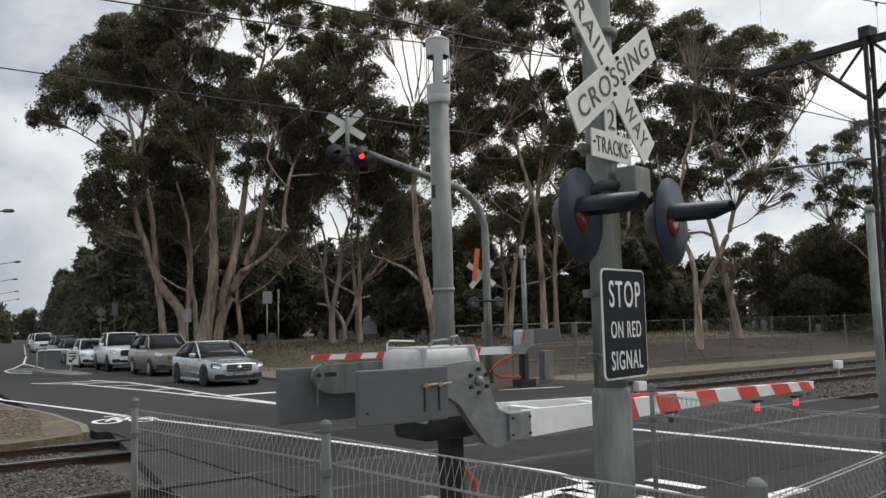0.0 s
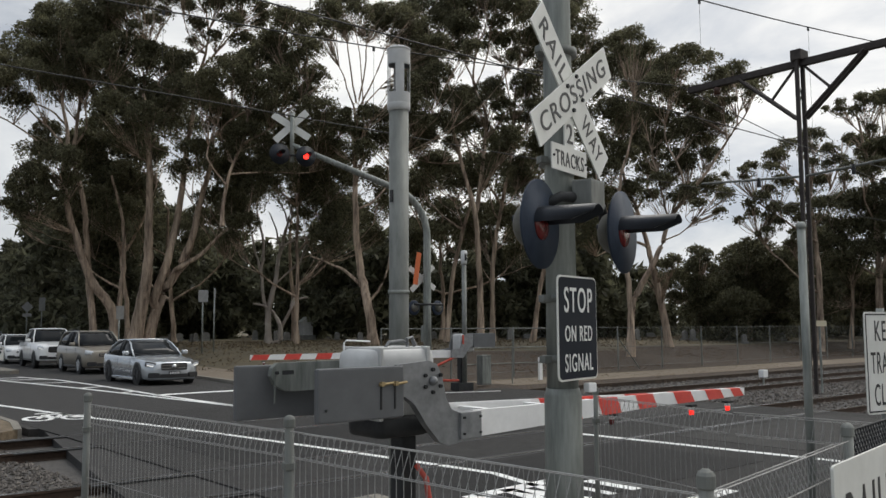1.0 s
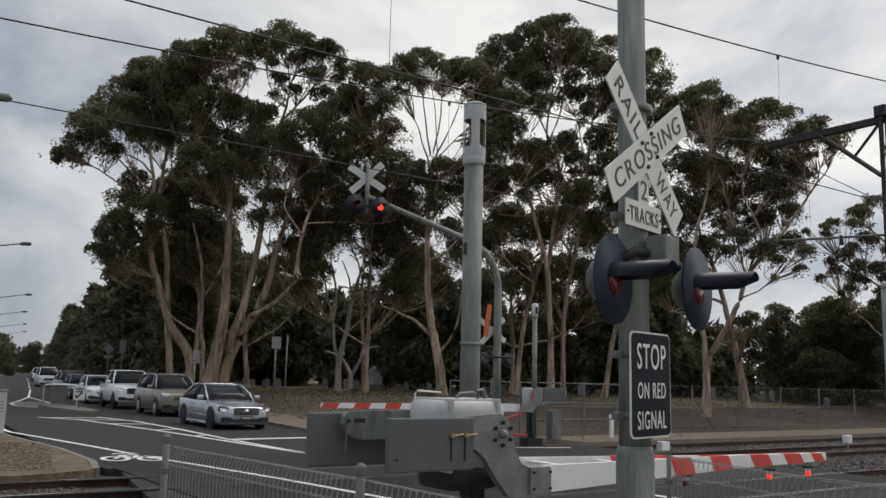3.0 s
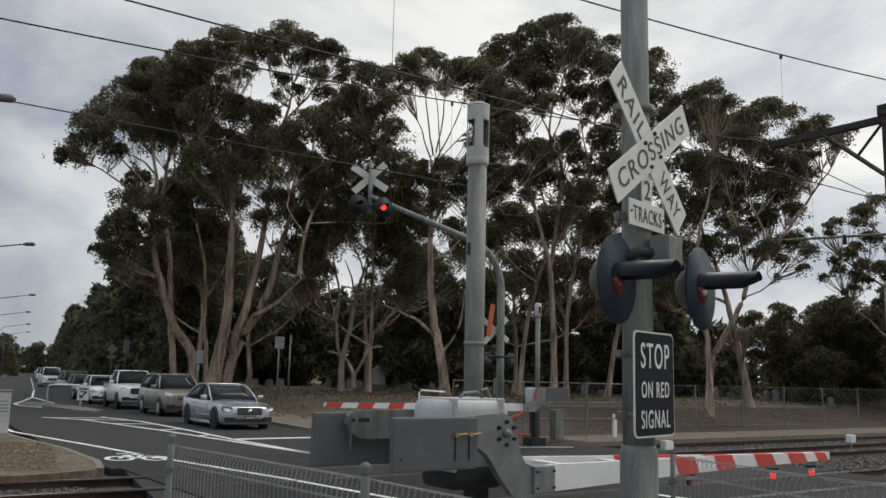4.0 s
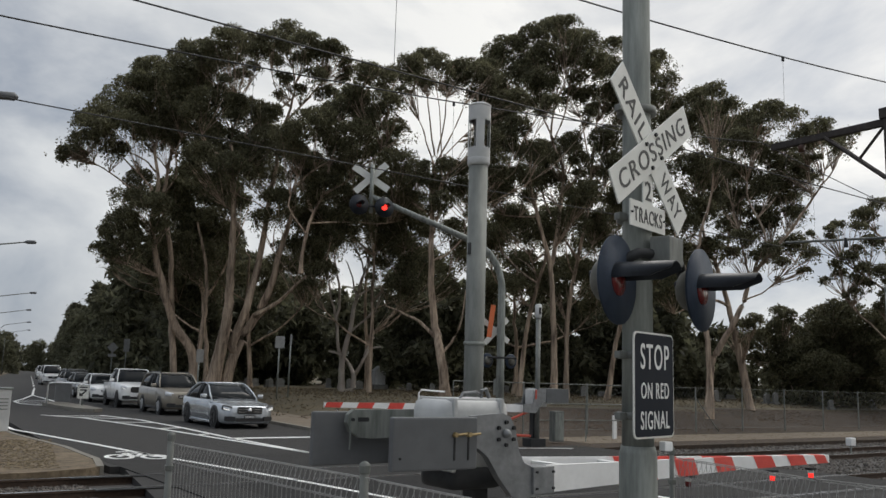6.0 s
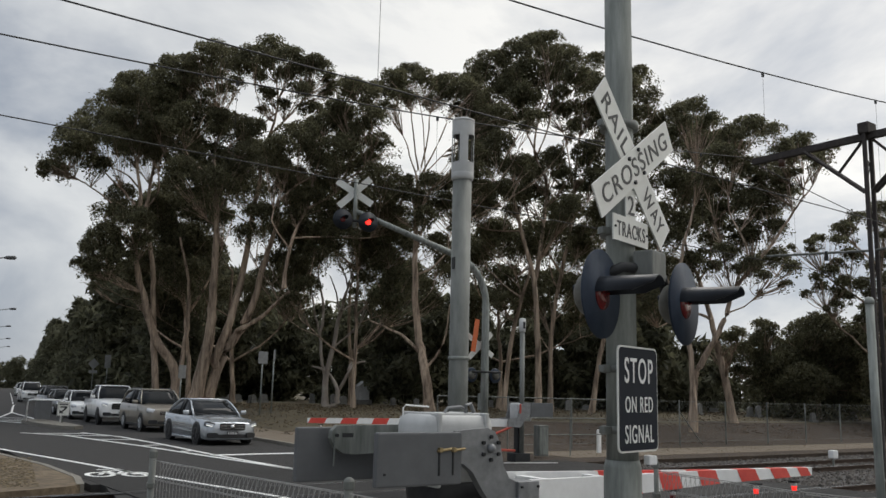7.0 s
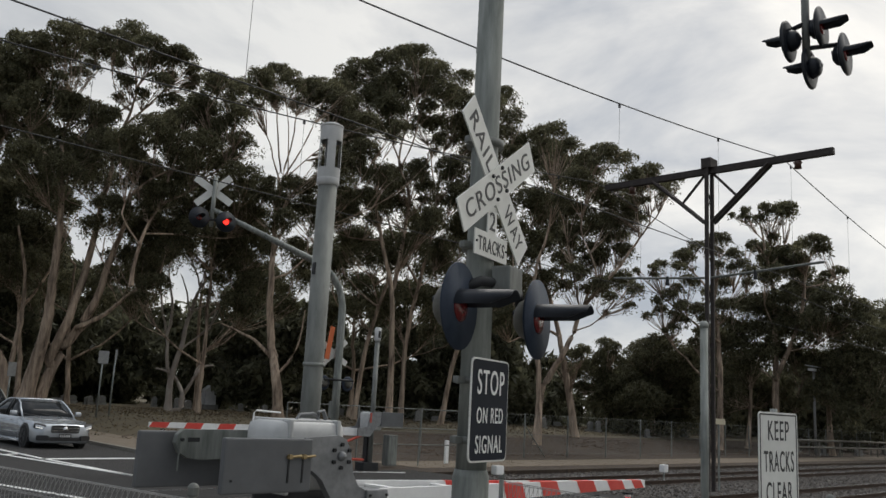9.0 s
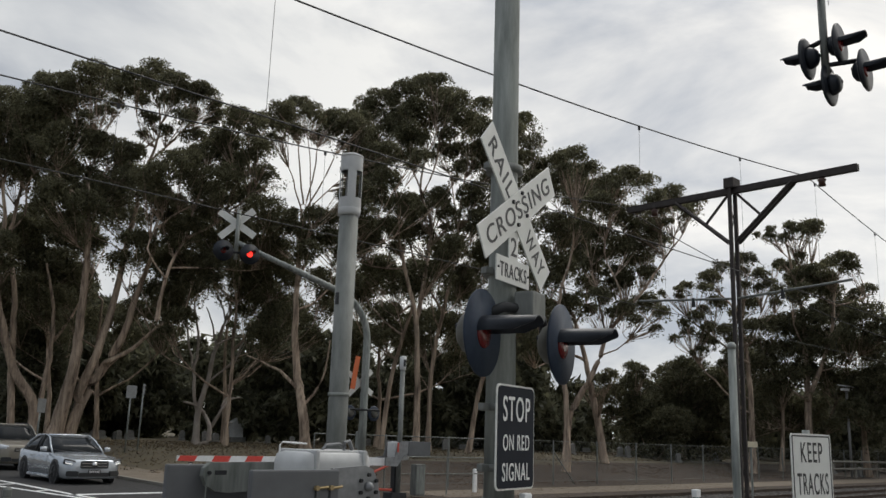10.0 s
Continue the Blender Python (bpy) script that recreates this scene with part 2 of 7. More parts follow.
def tube(bm, pts, radii, seg=8, caps=True):
    """A round bar along pts, tapered by radii."""
    pts = [Vector(p) for p in pts]
    if not hasattr(radii, "__len__"):
        radii = [radii] * len(pts)
    rings = []
    for i, p in enumerate(pts):
        d = pts[min(i + 1, len(pts) - 1)] - pts[max(i - 1, 0)]
        a, b = ring_frame(d)
        rings.append([bm.verts.new(p + radii[i] * (math.cos(2 * math.pi * k / seg) * a + math.sin(2 * math.pi * k / seg) * b)) for k in range(seg)])
    for r0, r1 in zip(rings, rings[1:]):
        for k in range(seg):
            bm.faces.new((r0[k], r0[(k + 1) % seg], r1[(k + 1) % seg], r1[k]))
    if caps and seg > 2:
        bm.faces.new(rings[0][::-1])
        bm.faces.new(rings[-1])
    return bm


def prism(bm, outline, y0, y1, m=None):
    """An outline in x and z, drawn out from y0 to y1."""
    m = m or Matrix()
    a = [bm.verts.new(m @ Vector((x, y0, z))) for x, z in outline]
    b = [bm.verts.new(m @ Vector((x, y1, z))) for x, z in outline]
    bm.faces.new(a)
    bm.faces.new(b[::-1])
    for i in range(len(a)):
        j = (i + 1) % len(a)
        bm.faces.new((a[i], b[i], b[j], a[j]))
    return bm


def slab(bm, outline, z0, z1):
    """A flat outline in x and y with a thickness."""
    a = [bm.verts.new((x, y, z0)) for x, y in outline]
    b = [bm.verts.new((x, y, z1)) for x, y in outline]
    bm.faces.new(a[::-1])
    bm.faces.new(b)
    for i in range(len(a)):
        j = (i + 1) % len(a)
        bm.faces.new((a[i], a[j], b[j], b[i]))
    return bm


def rounded(w, h, r, seg=4):
    """A rectangle with round corners, about its centre."""
    pts = []
    for cx, cz, a0 in ((w / 2 - r, h / 2 - r, 0), (-w / 2 + r, h / 2 - r, 90), (-w / 2 + r, -h / 2 + r, 180), (w / 2 - r, -h / 2 + r, 270)):
        for k in range(seg + 1):
            a = radians(a0 + 90 * k / seg)
            pts.append((cx + r * math.cos(a), cz + r * math.sin(a)))
    return pts


def lettering(body, w, h, depth=0.002):
    """Letters as a bmesh in x and z, w wide and h high about the origin, facing -y."""
    cu = bpy.data.curves.new("letters", "FONT")
    cu.body, cu.align_x, cu.align_y, cu.extrude = body, "CENTER", "CENTER", 0.01
    cu.offset = 0.005
    cu.space_character = 1.16
    tmp = bpy.data.objects.new("letters", cu)
    me = bpy.data.meshes.new_from_object(tmp)
    bpy.data.objects.remove(tmp)
    co = np.array([v.co for v in me.vertices])
    lo, hi = co.min(0), co.max(0)
    bm = bmesh.new()
    bm.from_mesh(me)
    bpy.data.meshes.remove(me)
    for v in bm.verts:
        x = (v.co.x - (lo[0] + hi[0]) / 2) / (hi[0] - lo[0]) * w
        z = (v.co.y - (lo[1] + hi[1]) / 2) / (hi[1] - lo[1]) * h
        v.co = Vector((x, -depth if v.co.z > 0 else 0, z))
    return bm


def letters(bm, material, parent, label):
    """Every loose piece of a line of writing as a part of its own."""
    todo = set(bm.verts)
    groups = []
    while todo:
        v = todo.pop()
        heap, grp = [v], [v]
        while heap:
            for e in heap.pop().link_edges:
                for q in e.verts:
                    if q in todo:
                        todo.discard(q)
                        heap.append(q)
                        grp.append(q)
        groups.append(grp)
    groups.sort(key=lambda g: min((v.co.x, v.co.y, v.co.z) for v in g))
    for grp in groups:
        b = bmesh.new()
        to = {v: b.verts.new(v.co) for v in grp}
        for fc in {fc for v in grp for fc in v.link_faces}:
            b.faces.new([to[v] for v in fc.verts])
        part("letter", b, material, parent, label)
    bm.free()


def shifted(bm, m):
    bmesh.ops.transform(bm, matrix=m, verts=bm.verts)
    return bm


# ---- plan ----
# the rails run along A, the road along E; u is across the road, v across the rails
TILT = 9.9
A = Vector((math.cos(radians(TILT)), math.sin(radians(TILT)), 0))
E = Vector((-A.y, A.x, 0))


def plan(u, s, z=0.0):
    return A * u + E * s + Vector((0, 0, z))


def road_x(y, k):
    """The road's lines bend gently to the far straight: k runs over the left edge line, the middle and the right kerb."""
    near = {"left": 5.6, "edge": 6.6, "mid": 10.4, "right": 13.9}[k]
    far = {"left": -4.0, "edge": -2.6, "mid": 1.4, "right": 6.2}[k]
    p = plan(near, min(y, 25) * 1.015)
    x0 = p.x
    if y <= 25:
        return x0
    q = min(1, (y - 25) / 75)
    q = 1 - (1 - q) ** 1.7
    return x0 + (far - x0) * q


def ground_z(x, y):
    """The height of the verge: level by the rails, a low bank under the trees."""
    u, v = x * A.x + y * A.y, -x * A.y + y * A.x
    k = max(0, min(1, (v - 25) / 16))
    side = max(0, min(1, (u - 15.5) / 4)) if y < 60 else 1
    return 0.85 * k * k * (3 - 2 * k) * side


# ---- ground ----
def build_ground():
    bm = bmesh.new()
    xs = [-4000, -900, -250, -90] + list(range(-50, 131, 3)) + [200, 500, 1200, 4000]
    ys = [-4000, -800, -150, -40] + list(range(-20, 131, 3)) + [200, 500, 1200, 4000]
    grid = {}
    for x in xs:
        for y in ys:
            z = ground_z(x, y) - 0.06
            if 16 < y < 120 and -50 < x < 130:
                z += 0.06 * (noise.noise((x * 0.25, y * 0.25, 0)))
            # the sheet dips under the road and the track bed
            u, v = x * A.x + y * A.y, -x * A.y + y * A.x
            if v < 22 or road_x(y, "left") - 3 < x < road_x(y, "right") + 2.5:
                z = -0.25
            grid[x, y] = bm.verts.new((x, y, z))
    for x0, x1 in zip(xs, xs[1:]):
        for y0, y1 in zip(ys, ys[1:]):
            bm.faces.new((grid[x0, y0], grid[x1, y0], grid[x1, y1], grid[x0, y1]))
    bm.faces.ensure_lookup_table()
    for fc in bm.faces:
        c = fc.calc_center_median()
        v = -c.x * A.y + c.y * A.x
        if 22 < v < 34.5 and c.x > 12:
            fc.material_index = 1
    ob = ob_from("ground", bm, M_ground, True)
    ob.data.materials.append(M_mulch)
    tagged(ob, "dry brown grass ground under the gum trees", "ground", kind="structure")


build_ground()


def sheet(name, outline, z, material, label, category, thick=0.3):
    bm = slab(bmesh.new(), outline, z - thick, z)
    return tagged(ob_from(name, bm, material), label, category, kind="structure")


def band(name, k0, k1, o0, o1, y0, y1, z, material, label, category, thick=0.3, step=4):
    n = max(2, int((y1 - y0) / step))
    ys = [y0 + (y1 - y0) * i / n for i in range(n + 1)]
    pts = [(road_x(y, k0) + o0, y) for y in ys] + [(road_x(y, k1) + o1, y) for y in ys[::-1]]
    return sheet(name, pts, z, material, label, category, thick)


def uv(*pts):
    return [tuple(plan(u, s).xy) for u, s in pts]


# track bed on both sides of the road
sheet("track_bed", uv((-60, 9.0), (150, 9.0), (150, 19.6), (-60, 19.6)), -0.14, M_ballast, "dark crushed stone ballast bed between the rails", "track bed")
# the road over the crossing, and beyond it
sheet("road", uv((6.2, -30), (19.0, -30), (19.0, 20.5), (5.6, 20.5), (5.6, 9)), 0.0, M_panel, "dark patched asphalt road over the level crossing", "road")
band("road_far", "left", "right", 0, 0, 19.5, 420, -0.004, M_asphalt, "grey asphalt road running off between trees", "road", 0.25, 5)
# worn repair patches in the asphalt
M_patch = mat("repair_patch", (0.034, 0.033, 0.032), (0.060, 0.058, 0.055), 0.9, 0, 24, 0.5, 0.4, 80, spec=0.2)
M_newpatch = mat("fresh_patch", (0.013, 0.013, 0.013), (0.024, 0.0235, 0.023), 0.85, 0, 30, 0.4, 0.3, 90, spec=0.2)
sheet("road_patch_1", uv((6.4, 12.6), (11.9, 12.62), (11.88, 15.5), (6.5, 15.48)), 0.004, M_newpatch, "dark asphalt patch between the tracks", "road patch", 0.02)
sheet("road_patch_2", uv((12.6, 12.6), (18.6, 12.62), (18.6, 15.5), (12.6, 15.46)), 0.004, M_patch, "greyer asphalt patch between the tracks", "road patch", 0.02)
sheet("road_patch_3", uv((7.6, 8.0), (11.7, 8.1), (11.8, 10.5), (7.4, 10.45)), 0.004, M_newpatch, "dark asphalt patch before the rails", "road patch", 0.02)
sheet("road_patch_4", uv((13.0, 6.2), (18.0, 6.3), (18.2, 10.4), (13.1, 10.4)), 0.004, M_patch, "greyer asphalt patch before the rails", "road patch", 0.02)
# near footpath with its kerb
sheet("pavement", uv((-30, -25), (6.05, -25), (6.05, 9.2), (-30, 9.2)), 0.12, M_path, "grey footpath beside the crossing", "footpath", 0.4)
tagged(ob_from("kerb", slab(bmesh.new(), uv((6.05, -25), (6.2, -25), (6.2, 9.2), (6.05, 9.2)), -0.2, 0.125), M_kerb), "pale concrete kerb along the near footpath", "kerb", kind="structure")
# pedestrian crossing strip over the rails
sheet("pavement_crossing", uv((4.2, 9.2), (6.3, 9.2), (6.3, 19.6), (5.8, 19.6), (5.5, 17.9), (4.6, 12.3)), -0.02, M_asphalt, "asphalt pedestrian strip over the rails", "footpath", 0.25)
# far verge left of the road: dry dirt behind a kerb
VK = [(1.88, 18.77), (1.91, 20.12), (1.45, 22.99), (0.39, 27.04), (-1.2, 36.0), (-2.1, 48.0), (road_x(70, "left"), 70.0), (road_x(160, "left"), 160.0)]
VERGE = VK + [(-60, 160.0), (-60, 7.5), (-4.0, 17.2), (0.8, 17.95), (1.63, 18.47)]
sheet("verge", VERGE, 0.08, M_verge, "bare brown verge littered with dry leaves", "verge", 0.4)
bm = bmesh.new()
KL = [Vector((*p, 0)) for p in VK]
for p, q in zip(KL, KL[1:]):
    d = (q - p).normalized().cross(Vector((0, 0, 1))) * 0.065
    slab(bm, [(p - d).xy, (q - d).xy, (q + d).xy, (p + d).xy], -0.2, 0.09)
tagged(ob_from("kerb_verge", bm, M_kerb), "pale worn concrete kerb round the verge", "kerb", kind="structure")
band("kerb_far", "right", "right", 0, 0.18, 26, 200, 0.10, M_kerb, "pale concrete kerb along the far road", "kerb", 0.3)
band("verge_right", "right", "right", 0.18, 3.4, 26, 200, 0.09, M_dirtpath, "trodden sandy verge behind the kerb", "verge", 0.3)
sheet("gravel_path", uv((20.0, 20.9), (150, 20.9), (150, 23.4), (20.0, 23.4)), 0.0, M_dirtpath, "pale gravel path along the railway", "path", 0.3)
sheet("leaf_litter", uv((19.0, 19.6), (150, 19.6), (150, 20.9), (20.0, 20.9), (20.0, 23.4), (150, 23.4), (150, 25.6), (14.6, 25.6), (14.6, 20.4), (19.0, 20.4)), -0.006, M_mulch, "brown leaf litter beside the railway", "verge", 0.3)


# ---- painted lines ----
def stripe(bm, pts, w, z=0.006):
    pts = [Vector((*p[:2], 0)) for p in pts]
    for p, q in zip(pts, pts[1:]):
        d = (q - p).normalized().cross(Vector((0, 0, 1))) * w / 2
        slab(bm, [(p - d).xy, (q - d).xy, (q + d).xy, (p + d).xy], z - 0.01, z)


def lines():
    def line(label, segs, w):
        bm = bmesh.new()
        for pts in segs:
            stripe(bm, pts, w)
        tagged(ob_from("trim_line", bm, M_line), label, "road marking", kind="structure")
    line("worn white edge line beside the cycle lane", [[(6.61, 11.11), (5.81, 13.9), (4.77, 17.21), (3.12, 21.69), (2.16, 24.69), (0.33, 30.02), (-0.9, 38), (-1.7, 50), (-2.4, 80)]], 0.12)
    line("worn white edge line over the crossing", [[(6.61, 11.11), (6.5, 9.4)], [(7.0, 8.3), (7.4, 6.0), (7.9, 2.0)]], 0.12)
    line("white middle line on the near road", [[plan(12.15, 12.2), plan(12.45, 7.6), plan(12.7, 2), plan(12.7, -20)]], 0.14)
    line("white line by the far tracks", [[plan(13.2, 21.6), plan(16.6, 21.2)], [plan(13.4, 20.6), plan(15.4, 20.4)], [plan(16.2, 20.2), plan(18.0, 19.6)]], 0.12)
    line("white stop line before the waiting cars", [[(5.75, 26.4), (8.6, 26.95)]], 0.3)
    # painted island: outline and bars
    Lf = [(6.75, 21.6), (5.6, 26.0), (4.4, 30.6), (2.6, 36.5), (1.2, 38.4)]
    Rt = [(6.75, 21.6), (5.85, 26.4), (5.2, 31.0), (4.4, 35.6), (3.3, 38.6)]
    bars = []
    for f in (0.35, 0.5, 0.65, 0.8, 0.95):
        i = f * (len(Lf) - 1)
        j, k = int(i), i - int(i)
        p = Vector(Lf[j]).lerp(Vector(Lf[j + 1]), k)
        q = Vector(Rt[j]).lerp(Vector(Rt[j + 1]), k)
        bars.append([p, q])
    line("white painted hatching before the traffic island", [Lf, Rt] + bars, 0.13)
    Lg = [(0.3, 50.0), (0.05, 52.5), (0.45, 56.5), (0.95, 64), (1.1, 80)]
    line("white painted hatching behind the traffic island", [Lg, [(0.35, 49.6), (1.3, 47.6)], [(0.95, 64), (2.4, 49)], [(0.1, 52.4), (1.9, 52.0)], [(0.3, 54.6), (1.6, 54.2)], [(0.4, 50.6), (2.1, 50.0)], [(1.1, 48.6), (2.4, 48.2)]], 0.14)
    line("white lane line far down the road", [[(1.1, 80 + 12 * i), (1.2, 86 + 12 * i)] for i in range(10)], 0.12)
    # cycle symbol
    bm = bmesh.new()
    for cx, cy in ((2.02, 20.95), (2.72, 20.85)):
        ring = [(cx + 0.25 * math.cos(a), cy + 0.45 * math.sin(a)) for a in [2 * math.pi * k / 18 for k in range(19)]]
        stripe(bm, ring, 0.1)
    for pts in ([(2.02, 20.95), (2.2, 21.7), (2.56, 21.75), (2.35, 20.95), (2.2, 21.7)], [(2.72, 20.85), (2.56, 21.75), (2.46, 22.2)], [(2.05, 22.05), (2.3, 22.1)]):
        stripe(bm, pts, 0.09)
    shifted(bm, Matrix.Translation((0.42, 0.45, 0)))
    tagged(ob_from("cycle_symbol", bm, M_line), "white bicycle symbol painted on the cycle lane", "road marking", kind="structure")
    # worn block letters on the near lane, not legible
    bm = bmesh.new()
    rng = random.Random(5)
    for k in range(9):
        u, s0 = 7.2 + 0.42 * (k % 5), 8.0 - 1.6 * (k // 5)
        stripe(bm, [plan(u, s0), plan(u + rng.uniform(-0.2, 0.2), s0 + rng.uniform(0.6, 1.1))], rng.uniform(0.12, 0.22))
    for u, s0 in ((7.3, 8.9), (8.2, 7.2)):
        stripe(bm, [plan(u, s0), plan(u + 1.4, s0 + 0.1)], 0.2)
    tagged(ob_from("lane_marking", bm, M_line), "worn white block marking on the near lane", "road marking", kind="structure")


lines()


# ---- rails ----
def rail(s, u0, u1, name="rail"):
    """Flat-bottomed rail: rusty foot and web, polished head."""
    prof = [(-0.065, 0), (0.065, 0), (0.06, 0.018), (0.012, 0.03), (0.010, 0.11), (0.034, 0.122), (0.034, 0.15), (-0.034, 0.15), (-0.034, 0.122), (-0.010, 0.11), (-0.012, 0.03), (-0.06, 0.018)]
    root = thing(name, Matrix.Translation(plan(0, s, -0.15)) @ Matrix.Rotation(radians(TILT), 4, "Z"), "rusty steel rail with a polished running top", "rail", "rails of the two tracks")
    m = Matrix.Rotation(radians(-90), 4, "Z")
    bm = bmesh.new()
    a = [bm.verts.new((u0, x, z)) for x, z in prof]
    b = [bm.verts.new((u1, x, z)) for x, z in prof]
    bm.faces.new(a)
    bm.faces.new(b[::-1])
    for i in range(len(a)):
        j = (i + 1) % len(a)
        bm.faces.new((a[i], b[i], b[j], a[j]))
    part("rail_web", bm, M_rust, root)
    part("rail_head", box(bmesh.new(), ((u0 + u1) / 2, 0, 0.153), (u1 - u0, 0.062, 0.008)), M_railtop, root, "polished steel running surface")
    return root


RAILS = (10.75, 12.36, 15.72, 17.33)
for s in RAILS:
    rail(s, -60, 150)
# flangeway gaps where the rails cross the asphalt: their shade laid on as dark strips
for s in RAILS:
    bm = bmesh.new()
    for o in (-0.085, 0.085):
        a, b = plan(4.4, s + o), plan(19.0, s + o)
        d = E * 0.035
        slab(bm, [(a - d).xy, (b - d).xy, (b + d).xy, (a + d).xy], -0.01, 0.004)
    tagged(ob_from("trim_flangeway", bm, M_dark), "flat dark strip for the shaded flangeway groove beside the rail", "groove", kind="structure")


def sleepers():
    bm0 = box(bmesh.new(), (0, 0, 0), (0.25, 2.7, 0.16), bevel=0.012)
    first = ob_from("sleeper", bm0, M_sleeper)
    k = 0
    for track in (11.55, 16.52):
        root = thing("track", Matrix.Translation(plan(0, track, -0.23)) @ Matrix.Rotation(radians(TILT), 4, "Z"), "timber sleepers half sunk in dark ballast", "track", "tracks", "structure")
        for i in range(-12, 105):
            u = i * 0.68
            if 3.3 < u < 19.6:
                continue
            o = first if k == 0 else new("sleeper", first.data)
            k += 1
            o.parent = root
            o.location = (u, random.uniform(-0.05, 0.05), random.uniform(-0.012, 0.01))
            o.rotation_euler = (0, 0, random.uniform(-0.02, 0.02))


sleepers()


def scatter(name, count, area, size, material, label, category, zf, squash=0.7, seed=3):
    """Loose stones or chips, as one mesh."""
    rng = np.random.RandomState(seed)
    base = np.array([(1, 0, 0), (-1, 0, 0), (0, 1, 0), (0, -1, 0), (0, 0, 1), (0, 0, -1)], float)
    tri = np.array([(0, 2, 4), (2, 1, 4), (1, 3, 4), (3, 0, 4), (2, 0, 5), (1, 2, 5), (3, 1, 5), (0, 3, 5)])
    vs, fs = [], []
    for i in range(count):
        x, y = area(rng)
        r = size * rng.uniform(0.5, 1.3)
        sh = base * rng.uniform(0.6, 1.2, (6, 1)) * r * np.array((1, 0.8, squash))
        a = rng.uniform(0, 6.28)
        c, s_ = math.cos(a), math.sin(a)
        sh = sh @ np.array(((c, s_, 0), (-s_, c, 0), (0, 0, 1)))
        sh[:, :2] += rng.uniform(-0.2, 0.2, (6, 2)) * r
        vs.append(sh + (x, y, zf(x, y)))
        fs.append(tri + 6 * i)
    me = bpy.data.meshes.new(name)
    me.from_pydata(np.concatenate(vs).tolist(), [], np.concatenate(fs).tolist())
    me.materials.append(material)
    return tagged(new(name, me), label, category, kind="stuff")


def bed_area(u0, u1, s0, s1):
    def f(rng):
        p = plan(rng.uniform(u0, u1), rng.uniform(s0, s1))
        return p.x, p.y
    return f


scatter("ballast_stones", 17000, bed_area(-4, 4.6, 9.2, 18.2), 0.038, M_stone, "loose grey crushed stones of the track bed", "ballast", lambda x, y: -0.125)
scatter("ballast_stones", 16000, bed_area(19, 52, 9.2, 19.6), 0.055, M_stone, "loose grey crushed stones of the track bed", "ballast", lambda x, y: -0.125, seed=8)


# ---- pedestrian fence ----
PATH_Z = 0.14
TOP = 1.2


def fence_panel(root, a, b, zbase=PATH_Z, height=TOP, pitch=0.05, r=0.0021):
    """Welded mesh between two posts, its top rolled into triangular loops."""
    a, b = Vector((*a, zbase)), Vector((*b, zbase))
    L = (b - a).length
    d = (b - a) / L
    nrm = d.cross(Vector((0, 0, 1)))
    bm = bmesh.new()
    H = height - 0.07
    n = int((L - 0.1) / pitch)
    for i in range(n + 1):
        p = a + d * (0.05 + i * (L - 0.1) / n)
        q = p + d * pitch * 0.5
        pts = [p + Vector((0, 0, 0.06)), p + Vector((0, 0, H - 0.13)), p + nrm * 0.012 + Vector((0, 0, H)), q - nrm * 0.055 + Vector((0, 0, H - 0.02)), q - nrm * 0.01 + Vector((0, 0, H - 0.13))]
        tube(bm, pts, r, 4, False)
    for z, o in ((0.07, 0), (0.12, -0.03), (0.36, 0), (0.62, 0), (H - 0.13, 0.0), (H, 0.012), (H - 0.02, -0.055), (H - 0.14, -0.012)):
        tube(bm, [a + d * 0.03 + nrm * o + Vector((0, 0, z)), b - d * 0.03 + nrm * o + Vector((0, 0, z))], r * 1.15, 4, False)
    return part("mesh_panel", bm, M_wire, root, "galvanised welded wire mesh with looped top")


def fence_post(root, p, h=TOP, r=0.024, zbase=PATH_Z, dome=True):
    bm = tube(bmesh.new(), [(*p, zbase - 0.1), (*p, zbase + h)], r, 14)
    o = part("post", bm, M_galvdark, root, "galvanised steel post", True)
    bm = tube(bmesh.new(), [(*p, zbase + h - 0.055), (*p, zbase + h - 0.05), (*p, zbase + h - 0.012), (*p, zbase + h + 0.0), (*p, zbase + h + 0.008)], [r + 0.002, r + 0.006, r + 0.006, r * 0.92, r * 0.5], 16)
    part("cap", bm, M_galvdark, o, "low domed post cap")
    for z in (0.25, 0.95):
        part("clamp", box(bmesh.new(), (p[0], p[1], zbase + z), (r * 2.5, r * 2.5, 0.035), bevel=0.004), M_galvdark, o)


FA, FB, FC, FD, FE = (1.57, 8.73), (2.22, 6.42), (2.74, 4.10), (4.27, 4.66), (6.3, 5.35)
fence = thing("fence", Matrix(), "galvanised looped mesh fence on round steel posts", "fence", "pedestrian fences")
for p in (FA, FB, FC):
    fence_post(fence, p)
fence_panel(fence, FA, FB)
fence_panel(fence, FB, FC)
fence2 = thing("fence", Matrix(), "galvanised looped mesh fence turning by the footpath", "fence", "pedestrian fences")
fence_post(fence2, FD)
fence_panel(fence2, FC, FD)
FP, FQ = (4.94, 7.21), (5.03, 4.98)
fence3 = thing("fence", Matrix(), "galvanised looped mesh fence beside the road", "fence", "pedestrian fences")
fence_post(fence3, FP, r=0.018)
fence_panel(fence3, FP, (4.85, 5.85))
fence_panel(fence3, (4.85, 5.85), FQ)


